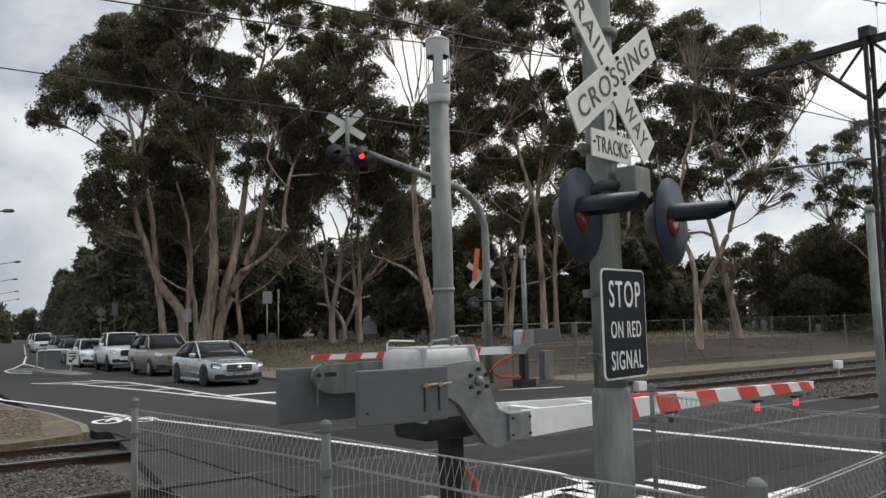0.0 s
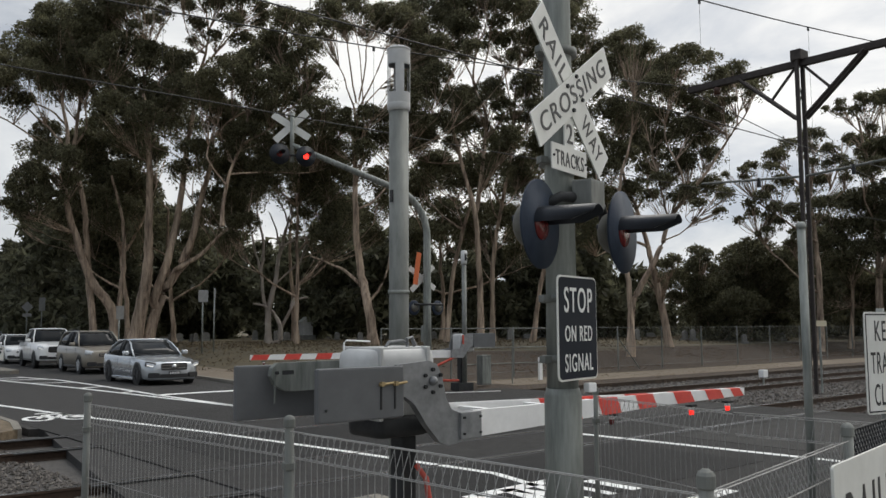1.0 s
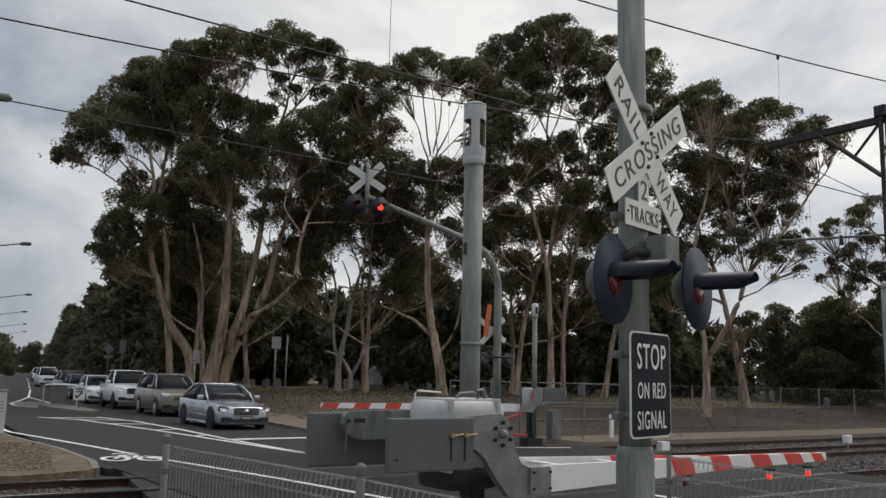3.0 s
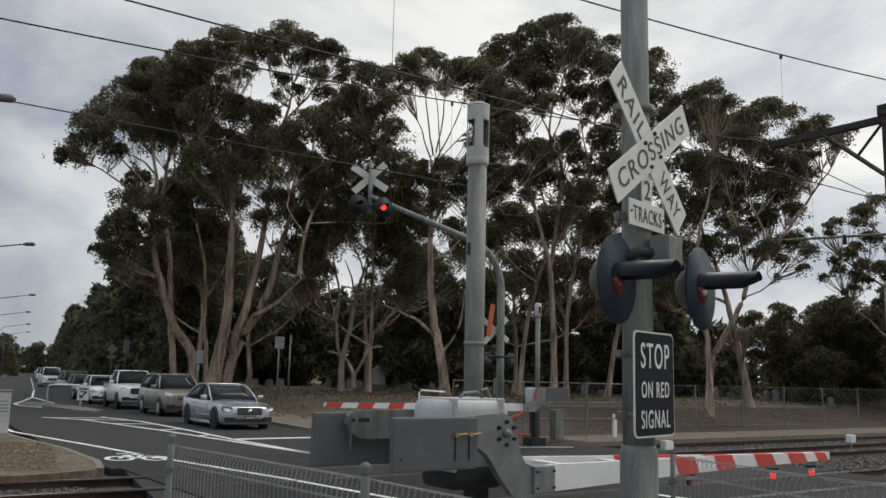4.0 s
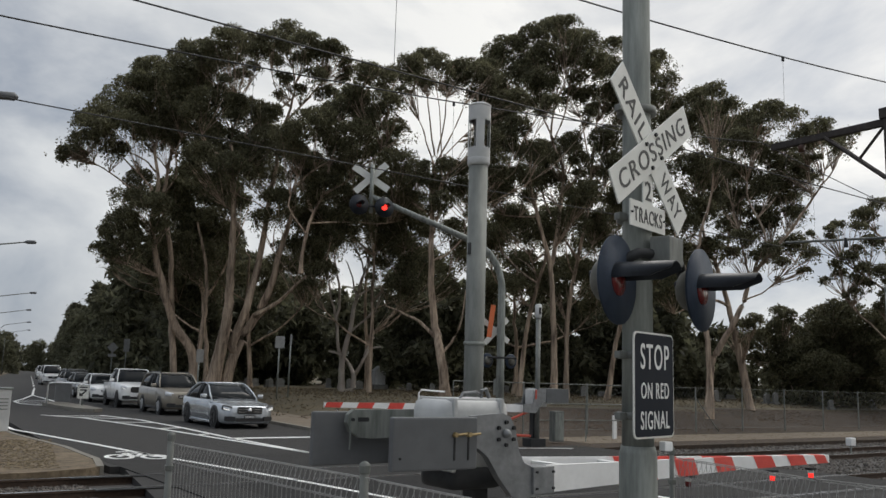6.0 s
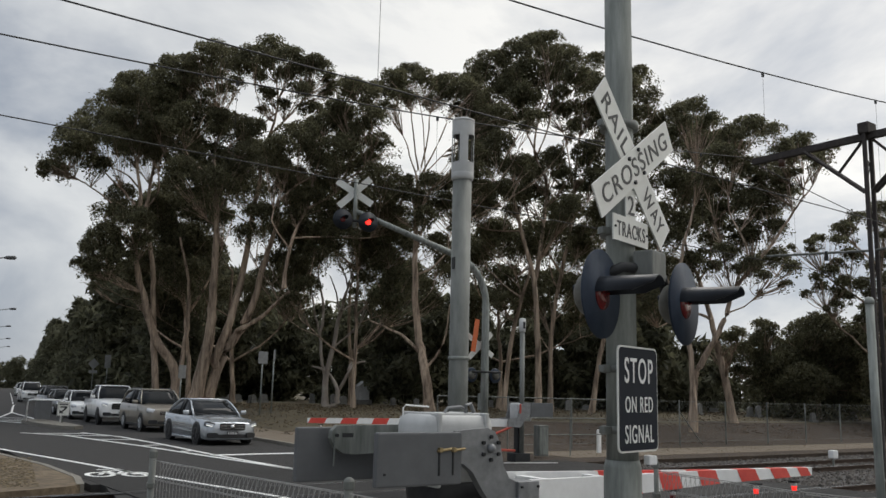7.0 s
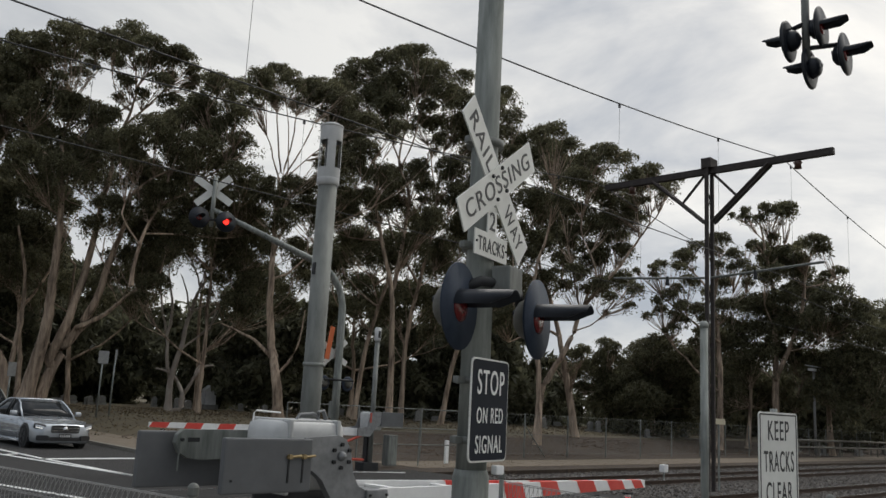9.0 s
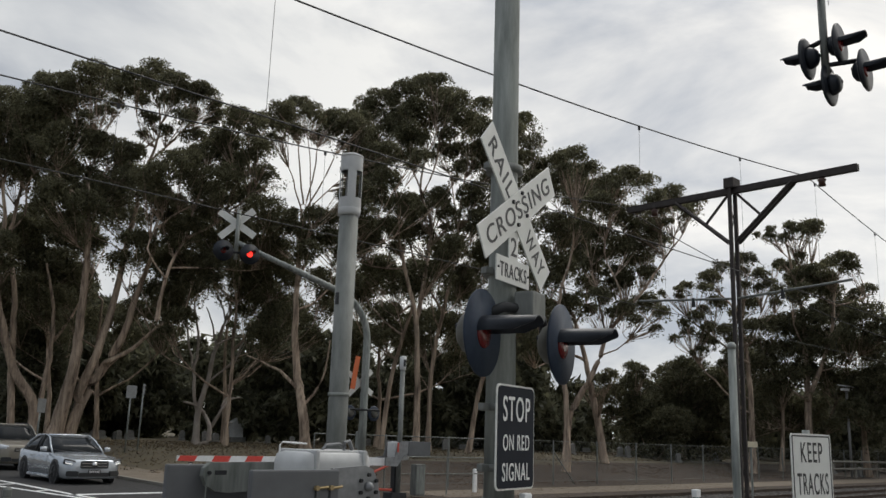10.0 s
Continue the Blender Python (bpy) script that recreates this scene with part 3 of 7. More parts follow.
def chain_fence(root, a, b, z0, z1, pitch, r, material, label):
    """Diamond mesh between two posts."""
    a, b = Vector((*a, 0)), Vector((*b, 0))
    L = (b - a).length
    d = (b - a) / L
    bm = bmesh.new()
    H = z1 - z0
    n = int((L + H) / pitch)
    for i in range(n + 1):
        t = -H + i * pitch
        for sgn in (1, -1):
            s0, s1, q0, q1 = t, t + H, z0, z1
            if sgn < 0:
                q0, q1 = z1, z0
            if s0 < 0:
                q0 += (q1 - q0) * (-s0) / H
                s0 = 0
            if s1 > L:
                q1 -= (q1 - q0) * (s1 - L) / (s1 - s0)
                s1 = L
            if s1 - s0 > 0.01:
                tube(bm, [a + d * s0 + Vector((0, 0, q0)), a + d * s1 + Vector((0, 0, q1))], r, 3, False)
    for z in (z0, (z0 + z1) / 2, z1):
        tube(bm, [a + Vector((0, 0, z)), b + Vector((0, 0, z))], r * 1.3, 4, False)
    return part("mesh_panel", bm, material, root, label)


fence4 = thing("fence", Matrix(), "black diamond mesh fence by the pedestrian gate", "fence", "pedestrian fences")
chain_fence(fence4, FD, FE, PATH_Z + 0.1, PATH_Z + 1.17, 0.045, 0.0035, M_dark, "black diamond wire mesh")
fence_post(fence4, FE)

# warning board on the fence
bd = (Vector((*FE, 0)) - Vector((*FC, 0))).normalized()
board_m = Matrix.Translation(Vector((*FD, 0)) + bd * 0.35 + Vector((bd.y, -bd.x, 0)) * 0.07 + Vector((0, 0, 0.86))) @ Matrix.Rotation(math.atan2(bd.y, bd.x), 4, "Z")
board = thing("warning_board", board_m, "white board with tall black lettering on the fence", "sign")
part("panel", prism(bmesh.new(), rounded(1.7, 0.72, 0.02), -0.006, 0.006), M_signwhite, board)
letters(shifted(lettering("RAILWAY", 1.4, 0.42), Matrix.Translation((0, -0.007, 0.02))), M_letter, board, "black condensed capital")


# ---- signals ----
def lamp_head(parent, m, lit, r=0.25, hood=0.28, name="lamp_head", face=None):
    """Round target disc with a lens, a deep hood and a housing behind; it faces -y of m."""
    R = Matrix.Rotation(radians(90), 4, "X")
    bm = bmesh.new()
    tube(bm, [(0, 0.0, 0), (0, 0.012, 0), (0, 0.03, 0)], [r, r, r * 0.86], 36)
    disc = part(name, shifted(bm, m), face or M_disc, parent, "dark round target disc", True)
    bm = tube(bmesh.new(), [(0, 0.02, 0), (0, 0.07, 0), (0, 0.11, 0), (0, 0.135, 0)], [0.13, 0.125, 0.105, 0.07], 26)
    part("housing", shifted(bm, m), M_lampback if face is None else M_hood, disc, "grey cast lamp housing" if face is None else "", True)
    bm = tube(bmesh.new(), [(-0.05, 0.11, 0.03), (-0.05, 0.139, 0.03)], 0.022, 10)
    part("cable_gland", shifted(bm, m), M_hood, disc, "", True)
    bm = tube(bmesh.new(), [(0, 0.002, 0), (0, -0.008, 0), (0, -0.018, 0)], [0.088, 0.084, 0.04], 24)
    part("lens", shifted(bm, m), M_lit if lit else M_lens, disc, "lit red lens" if lit else "dark red lens", True)
    # hood: an open half-tube, longer above
    bm = bmesh.new()
    n = 18
    inner, outer = [], []
    for ri, store in ((0.086, inner), (0.094, outer)):
        for k in range(n + 1):
            a = radians(2 + 176 * k / n)
            x, z = ri * math.cos(a), ri * math.sin(a)
            reach = hood * (0.5 + 0.5 * max(0, min(1, (math.sin(a) + 0.15) / 0.7)))
            store.append((bm.verts.new((x, 0, z)), bm.verts.new((x, -reach, z * (0.92 if z > 0 else 1)))))
    for k in range(n):
        for st in (inner, outer):
            bm.faces.new((st[k][0], st[k + 1][0], st[k + 1][1], st[k][1]))
        bm.faces.new((inner[k][1], inner[k + 1][1], outer[k + 1][1], outer[k][1]))
    part("hood", shifted(bm, m), M_hood, disc, "black lamp hood", True)
    return disc


def crossbuck(parent, m, length=1.06, w=0.19, words=True):
    """Two crossed white blades; they face -y of m."""
    for k, (ang, y, texts) in enumerate(((-43, 0.0, (("RAIL", -0.285, 0.36), ("WAY", 0.32, 0.29))), (33, -0.014, (("CROSSING", 0.0, 0.92),)))):
        mm = m @ Matrix.Translation((0, y, 0)) @ Matrix.Rotation(radians(-ang), 4, "Y")
        blade = part("blade", shifted(prism(bmesh.new(), [(-length / 2, -w / 2), (length / 2, -w / 2), (length / 2, w / 2), (-length / 2, w / 2)], -0.004, 0.004), mm), M_signwhite, parent, "white crossbuck blade")
        if words:
            for tx, ox, tw in texts:
                letters(shifted(lettering(tx, tw, 0.105), mm @ Matrix.Translation((ox, -0.005, 0))), M_letter, blade, "black capital letter")


def bolts(parent, m, pts, r=0.012):
    for x, z in pts:
        part("bolt", shifted(tube(bmesh.new(), [(x, 0, z), (x, -0.012, z)], r, 6), m), M_dark, parent)


def near_signal():
    P = Vector((3.62, 5.93, 0))
    root = thing("crossing_signal", Matrix.Translation(P), "galvanised pole with railway crossbuck, red flashing lamps and stop sign", "railway signal", "crossing signals")
    bm = tube(bmesh.new(), [(0, 0, 0.0), (0, 0, 1.42), (0, 0, 1.46)], [0.106, 0.103, 0.092], 24)
    part("pole_sleeve", bm, M_galv, root, "weathered lower sleeve of the pole", True)
    # upper pole bends over the road as a long arm
    tip = Vector((9.35, 7.25, 7.05)) - P
    pts = [Vector((0, 0, 1.3)), Vector((0, 0, 3)), Vector((0, 0, 4.9))]
    way = Vector((tip.x, tip.y, 0)).normalized()
    for k in range(1, 8):
        a = radians(10 * k + 4)
        pts.append(Vector((0, 0, 4.9)) + way * (1.3 * (1 - math.cos(a))) + Vector((0, 0, 1.3 * math.sin(a))))
    pts.append(tip)
    part("pole", tube(bmesh.new(), pts, [0.088, 0.081, 0.077] + [0.073] * 7 + [0.05], 24), M_galv, root, "tall weathered galvanised pole with arm", True)
    turn = Matrix.Rotation(radians(24), 4, "Z")
    face = turn @ Matrix.Translation((0, -0.14, 0))
    crossbuck(root, Matrix.Translation((-0.06, -0.0, 3.085)) @ face)
    bolts(root, Matrix.Translation((-0.06, 0, 3.085)) @ face @ Matrix.Translation((0, -0.018, 0)), [(-0.09, 0.02), (0.09, -0.02), (0.02, 0.1), (-0.02, -0.1)])
    # track count plate
    m = Matrix.Translation((-0.085, 0, 2.78)) @ face
    m = m @ Matrix.Diagonal((0.87, 1, 0.87, 1))
    pl = part("count_plate", shifted(prism(bmesh.new(), [(-0.235, -0.165), (0.235, -0.165), (0.235, 0.0), (0.065, 0.0), (0.065, 0.19), (-0.065, 0.19), (-0.065, 0.0), (-0.235, 0.0)], -0.004, 0.004), m), M_signwhite, root, "white plate with track count")
    letters(shifted(lettering("2", 0.085, 0.125), m @ Matrix.Translation((0, -0.005, 0.085))), M_letter, pl, "black figure")
    letters(shifted(lettering("TRACKS", 0.38, 0.095), m @ Matrix.Translation((0, -0.005, -0.085))), M_letter, pl, "black capital letter")
    bolts(root, m, [(-0.215, -0.08), (0.215, -0.08)], 0.008)
    # stop sign plate
    m = Matrix.Translation((-0.05, 0.0, 1.79)) @ face
    sg = part("stop_plate", shifted(prism(bmesh.new(), rounded(0.46, 0.56, 0.035), -0.004, 0.004), m), M_signwhite, root, "black plate with white border and lettering")
    part("face", shifted(prism(bmesh.new(), rounded(0.44, 0.54, 0.03), -0.003, 0.001), m @ Matrix.Translation((0, -0.004, 0))), M_black, sg)
    for tx, z, w, h in (("STOP", 0.15, 0.33, 0.135), ("ON RED", -0.03, 0.32, 0.085), ("SIGNAL", -0.185, 0.33, 0.095)):
        letters(shifted(lettering(tx, w, h), m @ Matrix.Translation((0, -0.008, z))), M_letterw, sg, "white capital letter")
    # clamps round the pole
    for z in (1.62, 1.95, 2.72, 3.35):
        bm = tube(bmesh.new(), [(0, 0, z - 0.02), (0, 0, z + 0.02)], 0.112, 20)
        box(bm, (-0.13, -0.02, z), (0.05, 0.05, 0.04), bevel=0.004)
        part("clamp", bm, M_galvdark, root, "", True)
    # lamp cross arm, junction box and the pair of lamps
    part("junction_box", shifted(box(bmesh.new(), (0.085, -0.15, 2.52), (0.17, 0.12, 0.16), turn, 0.012), Matrix()), M_galvdark, root, "grey junction box")
    part("lamp_arm", tube(bmesh.new(), [Vector((-0.25, -0.06, 2.42)), Vector((-0.1, -0.14, 2.50)), Vector((0.1, -0.12, 2.51)), Vector((0.33, 0.03, 2.49)), Vector((0.38, 0.06, 2.40))], 0.03, 10), M_dark, root, "", True)
    for x, y in ((-0.265, -0.18), (0.40, -0.08)):
        lamp_head(root, Matrix.Translation((x, y, 2.337)) @ Matrix.Rotation(radians(29), 4, "Z"), False, 0.238, 0.32)
    # small conduit box at the foot of the plate
    part("conduit_box", box(bmesh.new(), (0.11, -0.10, 1.465), (0.055, 0.05, 0.05), bevel=0.008), M_white, root, "small white box")
    # signals at the arm's end, facing both ways
    drop = tip + Vector((0.05, 0, 0.3))
    part("drop_pole", tube(bmesh.new(), [drop + Vector((0, 0, -0.2)), drop + Vector((0, 0, -1.45))], 0.045, 12), M_galvdark, root, "", True)
    part("lamp_arm", tube(bmesh.new(), [drop + Vector((-0.09, 0.12, -0.95)), drop + Vector((0.0, 0, -0.88)), drop + Vector((0.09, -0.1, -0.86))], 0.03, 8), M_dark, root, "", True)
    part("lamp_arm", tube(bmesh.new(), [drop + Vector((0.08, 0.0, -1.26)), drop + Vector((0.0, 0, -1.2)), drop + Vector((0.2, -0.28, -1.18))], 0.03, 8), M_dark, root, "", True)
    for x, y, z, a, lit in ((0.09, -0.15, -0.96, 12, False), (0.21, -0.36, -1.32, 12, False), (-0.12, 0.16, -1.1, 191, False), (0.08, 0.02, -1.42, 191, False)):
        lamp_head(root, Matrix.Translation(drop + Vector((x, y, z))) @ Matrix.Rotation(radians(a), 4, "Z"), lit, face=M_hood)
    crossbuck(root, Matrix.Translation(drop + Vector((0, -0.08, 0.2))) @ Matrix.Rotation(radians(29), 4, "Z"), 1.2, 0.2, True)


near_signal()


def mast():
    """The tall post behind the gate mechanism, with a louvred head."""
    root = thing("gate_mast", Matrix.Translation((3.6, 7.85, 0)), "weathered grey steel post with a pale windowed cap", "post")
    part("post", tube(bmesh.new(), [(0, 0, 0), (0, 0, 3.47)], 0.074, 24), M_galvdark, root, "tall round grey post", True)
    part("band", tube(bmesh.new(), [(0, 0, 2.05), (0, 0, 2.075)], 0.082, 24), M_galv, root, "", True)
    part("collar", tube(bmesh.new(), [(0, 0, 3.44), (0, 0, 3.46), (0, 0, 3.50), (0, 0, 3.51)], [0.08, 0.088, 0.088, 0.08], 24), M_housing, root, "", True)
    # cap: a shell with four tall openings
    bm = bmesh.new()
    seg, z0, z1, z2, z3 = 24, 3.50, 3.58, 3.80, 3.92
    for ri, flip in ((0.088, False), (0.072, True)):
        for k in range(seg):
            a0, a1 = 2 * math.pi * k / seg, 2 * math.pi * (k + 1) / seg
            for lo, hi in ((z0, z1), (z1, z2), (z2, z3)):
                if lo == z1 and k % 6 < 3:
                    continue
                q = [bm.verts.new((ri * math.cos(a), ri * math.sin(a), z)) for a, z in ((a0, lo), (a1, lo), (a1, hi), (a0, hi))]
                bm.faces.new(q)
    bmesh.ops.remove_doubles(bm, verts=bm.verts, dist=0.0005)
    part("cap", bm, M_housing, root, "pale windowed cap", True)
    part("cap_lid", tube(bmesh.new(), [(0, 0, 3.915), (0, 0, 3.93), (0, 0, 3.945)], [0.09, 0.09, 0.06], 24), M_housing, root, "", True)
    part("core", tube(bmesh.new(), [(0, 0, 3.5), (0, 0, 3.9)], 0.03, 10), M_dark, root, "", True)
    bm = box(bmesh.new(), (-0.072, -0.02, 2.78), (0.012, 0.035, 0.09))
    part("hand_hole", bm, M_dark, root)


mast()


# ---- boom gates ----
def boom(parent, m, L, h0, h1, gap, stripes, lamps, segs=1):
    """Twin white rails that taper to the tip, with red bands, rungs and hanging lamps; along +x of m."""
    for side in (0, 1):
        y0 = gap * (0.5 - side)
        bm = bmesh.new()
        n = 16
        prev = None
        for i in range(n + 1):
            x = L * i / n
            h = h0 + (h1 - h0) * min(1, i / n)
            y = y0 * (1 - 0.93 * min(1, i / n / 0.62))
            ring = [bm.verts.new((x, y + dy, dz)) for dy, dz in ((-0.018, -h / 2), (0.018, -h / 2), (0.018, h / 2), (-0.018, h / 2))]
            if prev:
                for k in range(4):
                    bm.faces.new((prev[k], prev[(k + 1) % 4], ring[(k + 1) % 4], ring[k]))
            else:
                bm.faces.new(ring[::-1])
            prev = ring
        bm.faces.new(prev)
        beam = part("boom_rail", shifted(bm, m), M_white, parent, "white aluminium boom rail")
        for x0, x1 in stripes:
            bm = bmesh.new()

            def pt(x, dz, dy):
                f = x / L
                h = h0 + (h1 - h0) * min(1, f)
                y = y0 * (1 - 0.93 * min(1, f / 0.62))
                return bm.verts.new((x, y + dy, dz * h / 2 * 1.02))
            lean = 0.07
            for dy in (-0.0205, 0.0205):
                bm.faces.new((pt(x0 + lean, -1, dy), pt(x1 + lean, -1, dy), pt(x1, 1, dy), pt(x0, 1, dy)))
            for dz in (-1, 1):
                o = lean if dz < 0 else 0
                bm.faces.new((pt(x0 + o, dz, -0.0205), pt(x1 + o, dz, -0.0205), pt(x1 + o, dz, 0.0205), pt(x0 + o, dz, 0.0205)))
            part("red_band", shifted(bm, m), M_red, beam, "red reflective band")
    for f in (0.10, 0.26, 0.42):
        y = gap * (1 - 0.93 * f / 0.62)
        part("rung", shifted(box(bmesh.new(), (f * L, 0, 0), (0.07, max(0.05, y), (h0 + (h1 - h0) * f) * 0.7)), m), M_white, parent, "white cross brace")
    for k, (x, lit) in enumerate(lamps):
        bm = box(bmesh.new(), (x, -0.0, -h0 * 0.5 - 0.0), (0.10, 0.07, 0.02), bevel=0.004)
        la = part("boom_lamp", shifted(bm, m), M_dark, parent, "small hanging boom lamp")
        bm = tube(bmesh.new(), [(x, 0, -h0 * 0.5 - 0.01), (x, 0, -h0 * 0.5 - 0.04)], 0.027, 12)
        part("rim_band", shifted(bm, m), M_white, la, "", True)
        bm = tube(bmesh.new(), [(x, 0, -h0 * 0.5 - 0.04), (x, 0, -h0 * 0.5 - 0.085)], [0.026, 0.021], 12)
        part("lamp_lens", shifted(bm, m), M_boomlamp if lit else M_lens, la, "lit red lens" if lit else "red lens", True)


def near_gate():
    ang = math.atan2(0.172, 0.985)
    root = thing("boom_gate", Matrix.Translation((3.47, 7.22, 0)) @ Matrix.Rotation(ang, 4, "Z"), "lowered railway boom gate with grey counterweights and striped arm", "boom gate", "boom gates")
    # the near side plate: curved cheek that carries the arm
    cheek = [(-0.27, 1.555), (0.0, 1.575), (0.07, 1.55), (0.115, 1.47), (0.15, 1.32), (0.20, 1.24), (0.26, 1.215), (0.42, 1.205), (0.42, 1.03), (0.17, 1.0), (0.09, 1.03), (-0.02, 1.15), (-0.12, 1.29), (-0.20, 1.345), (-0.27, 1.36)]
    for y in (-0.03, 0.62):
        ck = part("cheek_plate", prism(bmesh.new(), cheek, y - 0.012, y + 0.012), M_castgrey, root, "galvanised curved side plate")
        # rolled lip on the lower edge
        low = cheek[9:]
        bm = bmesh.new()
        for (x0, z0), (x1, z1) in zip(low, low[1:]):
            prism(bm, [(x0, z0), (x1, z1), (x1 + 0.003, z1 + 0.012), (x0 + 0.003, z0 + 0.012)], y, y + (0.05 if y < 0.3 else -0.05))
        part("lip", bm, M_castgrey, ck)
        o = -1 if y < 0.3 else 1
        for k in range(6):
            a = radians(60 * k + 30)
            bm = tube(bmesh.new(), [(0.03 + 0.075 * math.cos(a), y, 1.44 + 0.075 * math.sin(a)), (0.03 + 0.075 * math.cos(a), y + o * 0.028, 1.44 + 0.075 * math.sin(a))], 0.014, 6)
            part("hub_bolt", bm, M_dark, ck)
        bm = tube(bmesh.new(), [(0.03, y, 1.44), (0.03, y + o * 0.03, 1.44), (0.03, y + o * 0.055, 1.44)], [0.035, 0.03, 0.016], 14)
        part("hub", bm, M_castgrey, ck, "worn hub", True)
    # boom clamp
    part("boom_clamp", box(bmesh.new(), (0.36, -0.05, 1.125), (0.19, 0.03, 0.18), bevel=0.006), M_castgrey, root, "galvanised boom clamp")
    part("boom_clamp", box(bmesh.new(), (0.36, 0.62, 1.125), (0.19, 0.03, 0.18), bevel=0.006), M_castgrey, root, "galvanised boom clamp")
    for x in (0.44, 0.29):
        for z in (1.07, 1.18):
            part("clamp_bolt", tube(bmesh.new(), [(x, -0.06, z), (x, -0.078, z)], 0.009, 6), M_dark, root)
    part("cross_web", prism(bmesh.new(), [(0.2, 1.16), (0.44, 1.2), (0.44, 1.21), (0.2, 1.17)], 0.0, 0.6), M_castgrey, root)
    # counterweight plates
    part("counterweight", box(bmesh.new(), (-0.56, -0.05, 1.385), (0.65, 0.05, 0.33), bevel=0.012), M_steelgrey, root, "grey counterweight plate")
    part("counterweight", box(bmesh.new(), (-0.72, 0.72, 1.37), (0.62, 0.05, 0.36), bevel=0.012), M_steelgrey, root, "grey counterweight plate")
    bm = prism(bmesh.new(), [(-1.0, 1.595), (-0.6, 1.60), (-0.1, 1.60), (-0.1, 1.43), (-0.86, 1.40), (-0.95, 1.41), (-1.02, 1.45), (-1.05, 1.51), (-1.04, 1.56)], 0.60, 0.645)
    part("back_cheek", shifted(bm, Matrix.Translation((0.22, 0, -0.03))), M_galv, root, "galvanised back plate")
    # slots and brass bolts on the near plate
    for x in (-0.42, -0.31):
        part("slot", box(bmesh.new(), (x, -0.077, 1.36), (0.012, 0.006, 0.16)), M_dark, root, "dark adjusting slot")
        bm = tube(bmesh.new(), [(x - 0.02, -0.085, 1.435), (x + 0.09, -0.085, 1.445)], 0.009, 6)
        tube(bm, [(x + 0.0, -0.07, 1.44), (x + 0.0, -0.10, 1.44)], 0.017, 6)
        part("stud", bm, M_brass, root, "worn brass stud")
    bm = bmesh.new()
    for x, z in ((-0.83, 1.30),):
        tube(bm, [(x, -0.07, z), (x, -0.082, z)], 0.008, 6)
    part("pin", bm, M_dark, root)
    part("balance_rod", tube(bmesh.new(), [(-0.80, 0.60, 1.50), (-0.80, 0.60, 1.30)], 0.006, 6), M_galv, root, "thin hanging rod")
    bm = box(bmesh.new(), (-0.70, 0.605, 1.50), (0.09, 0.012, 0.03), bevel=0.004)
    tube(bm, [(-0.79, 0.62, 1.50), (-0.79, 0.58, 1.50)], 0.012, 8)
    part("slot_bolt", bm, M_dark, root)
    # housing with rounded lid
    bm = box(bmesh.new(), (-0.10, 0.30, 1.425), (0.56, 0.42, 0.47), bevel=0.08)
    hs = part("housing", bm, M_housing, root, "pale rounded machine housing", True)
    for x in (-0.30, 0.10):
        bm = box(bmesh.new(), (x, 0.30, 1.425), (0.035, 0.438, 0.486), bevel=0.012)
        part("rib", bm, M_housing, hs)
    part("lid", box(bmesh.new(), (-0.10, 0.30, 1.655), (0.44, 0.32, 0.02), bevel=0.008), M_housing, hs, "housing lid")
    bm = tube(bmesh.new(), [(-0.20, 0.18, 1.66), (-0.17, 0.18, 1.70), (-0.06, 0.18, 1.71), (0.0, 0.18, 1.685)], 0.01, 6)
    tube(bm, [(-0.02, 0.17, 1.665), (-0.02, 0.17, 1.72), (0.02, 0.17, 1.73), (0.05, 0.17, 1.67)], 0.014, 6)
    part("latch", bm, M_castgrey, hs, "metal latch and lifting ring")
    bm = tube(bmesh.new(), [(-0.34, 0.47, 1.58), (-0.34, 0.47, 1.69), (-0.32, 0.47, 1.71), (-0.12, 0.47, 1.70)], 0.006, 8)
    part("hoop", bm, M_white, hs, "striped hoop rail")
    # stand and cables
    part("stand", box(bmesh.new(), (0.03, 0.28, 0.6), (0.12, 0.14, 1.1), bevel=0.012), M_dark, root, "dark steel stand")
    part("underbody", box(bmesh.new(), (-0.09, 0.28, 1.14), (0.46, 0.38, 0.16), bevel=0.06), M_dark, root, "dark machine underside", True)
    part("conduit", tube(bmesh.new(), [(0.05, 0.16, 0.86), (0.07, 0.08, 0.78), (0.10, 0.05, 0.5), (0.14, 0.02, 0.1)], 0.02, 8), M_redcable, root, "red cable conduit", True)
    # the arm
    m = Matrix.Translation((0.42, 0.02, 1.125))
    boom(root, m @ Matrix.Translation((0, 0.29, 0)), 4.02, 0.185, 0.075, 0.62, [(1.17, 1.27), (1.56, 1.86), (2.16, 2.46), (2.78, 3.06), (3.3, 3.57), (3.75, 3.93)], [(1.92, False), (3.13, True), (3.76, True)])


near_gate()


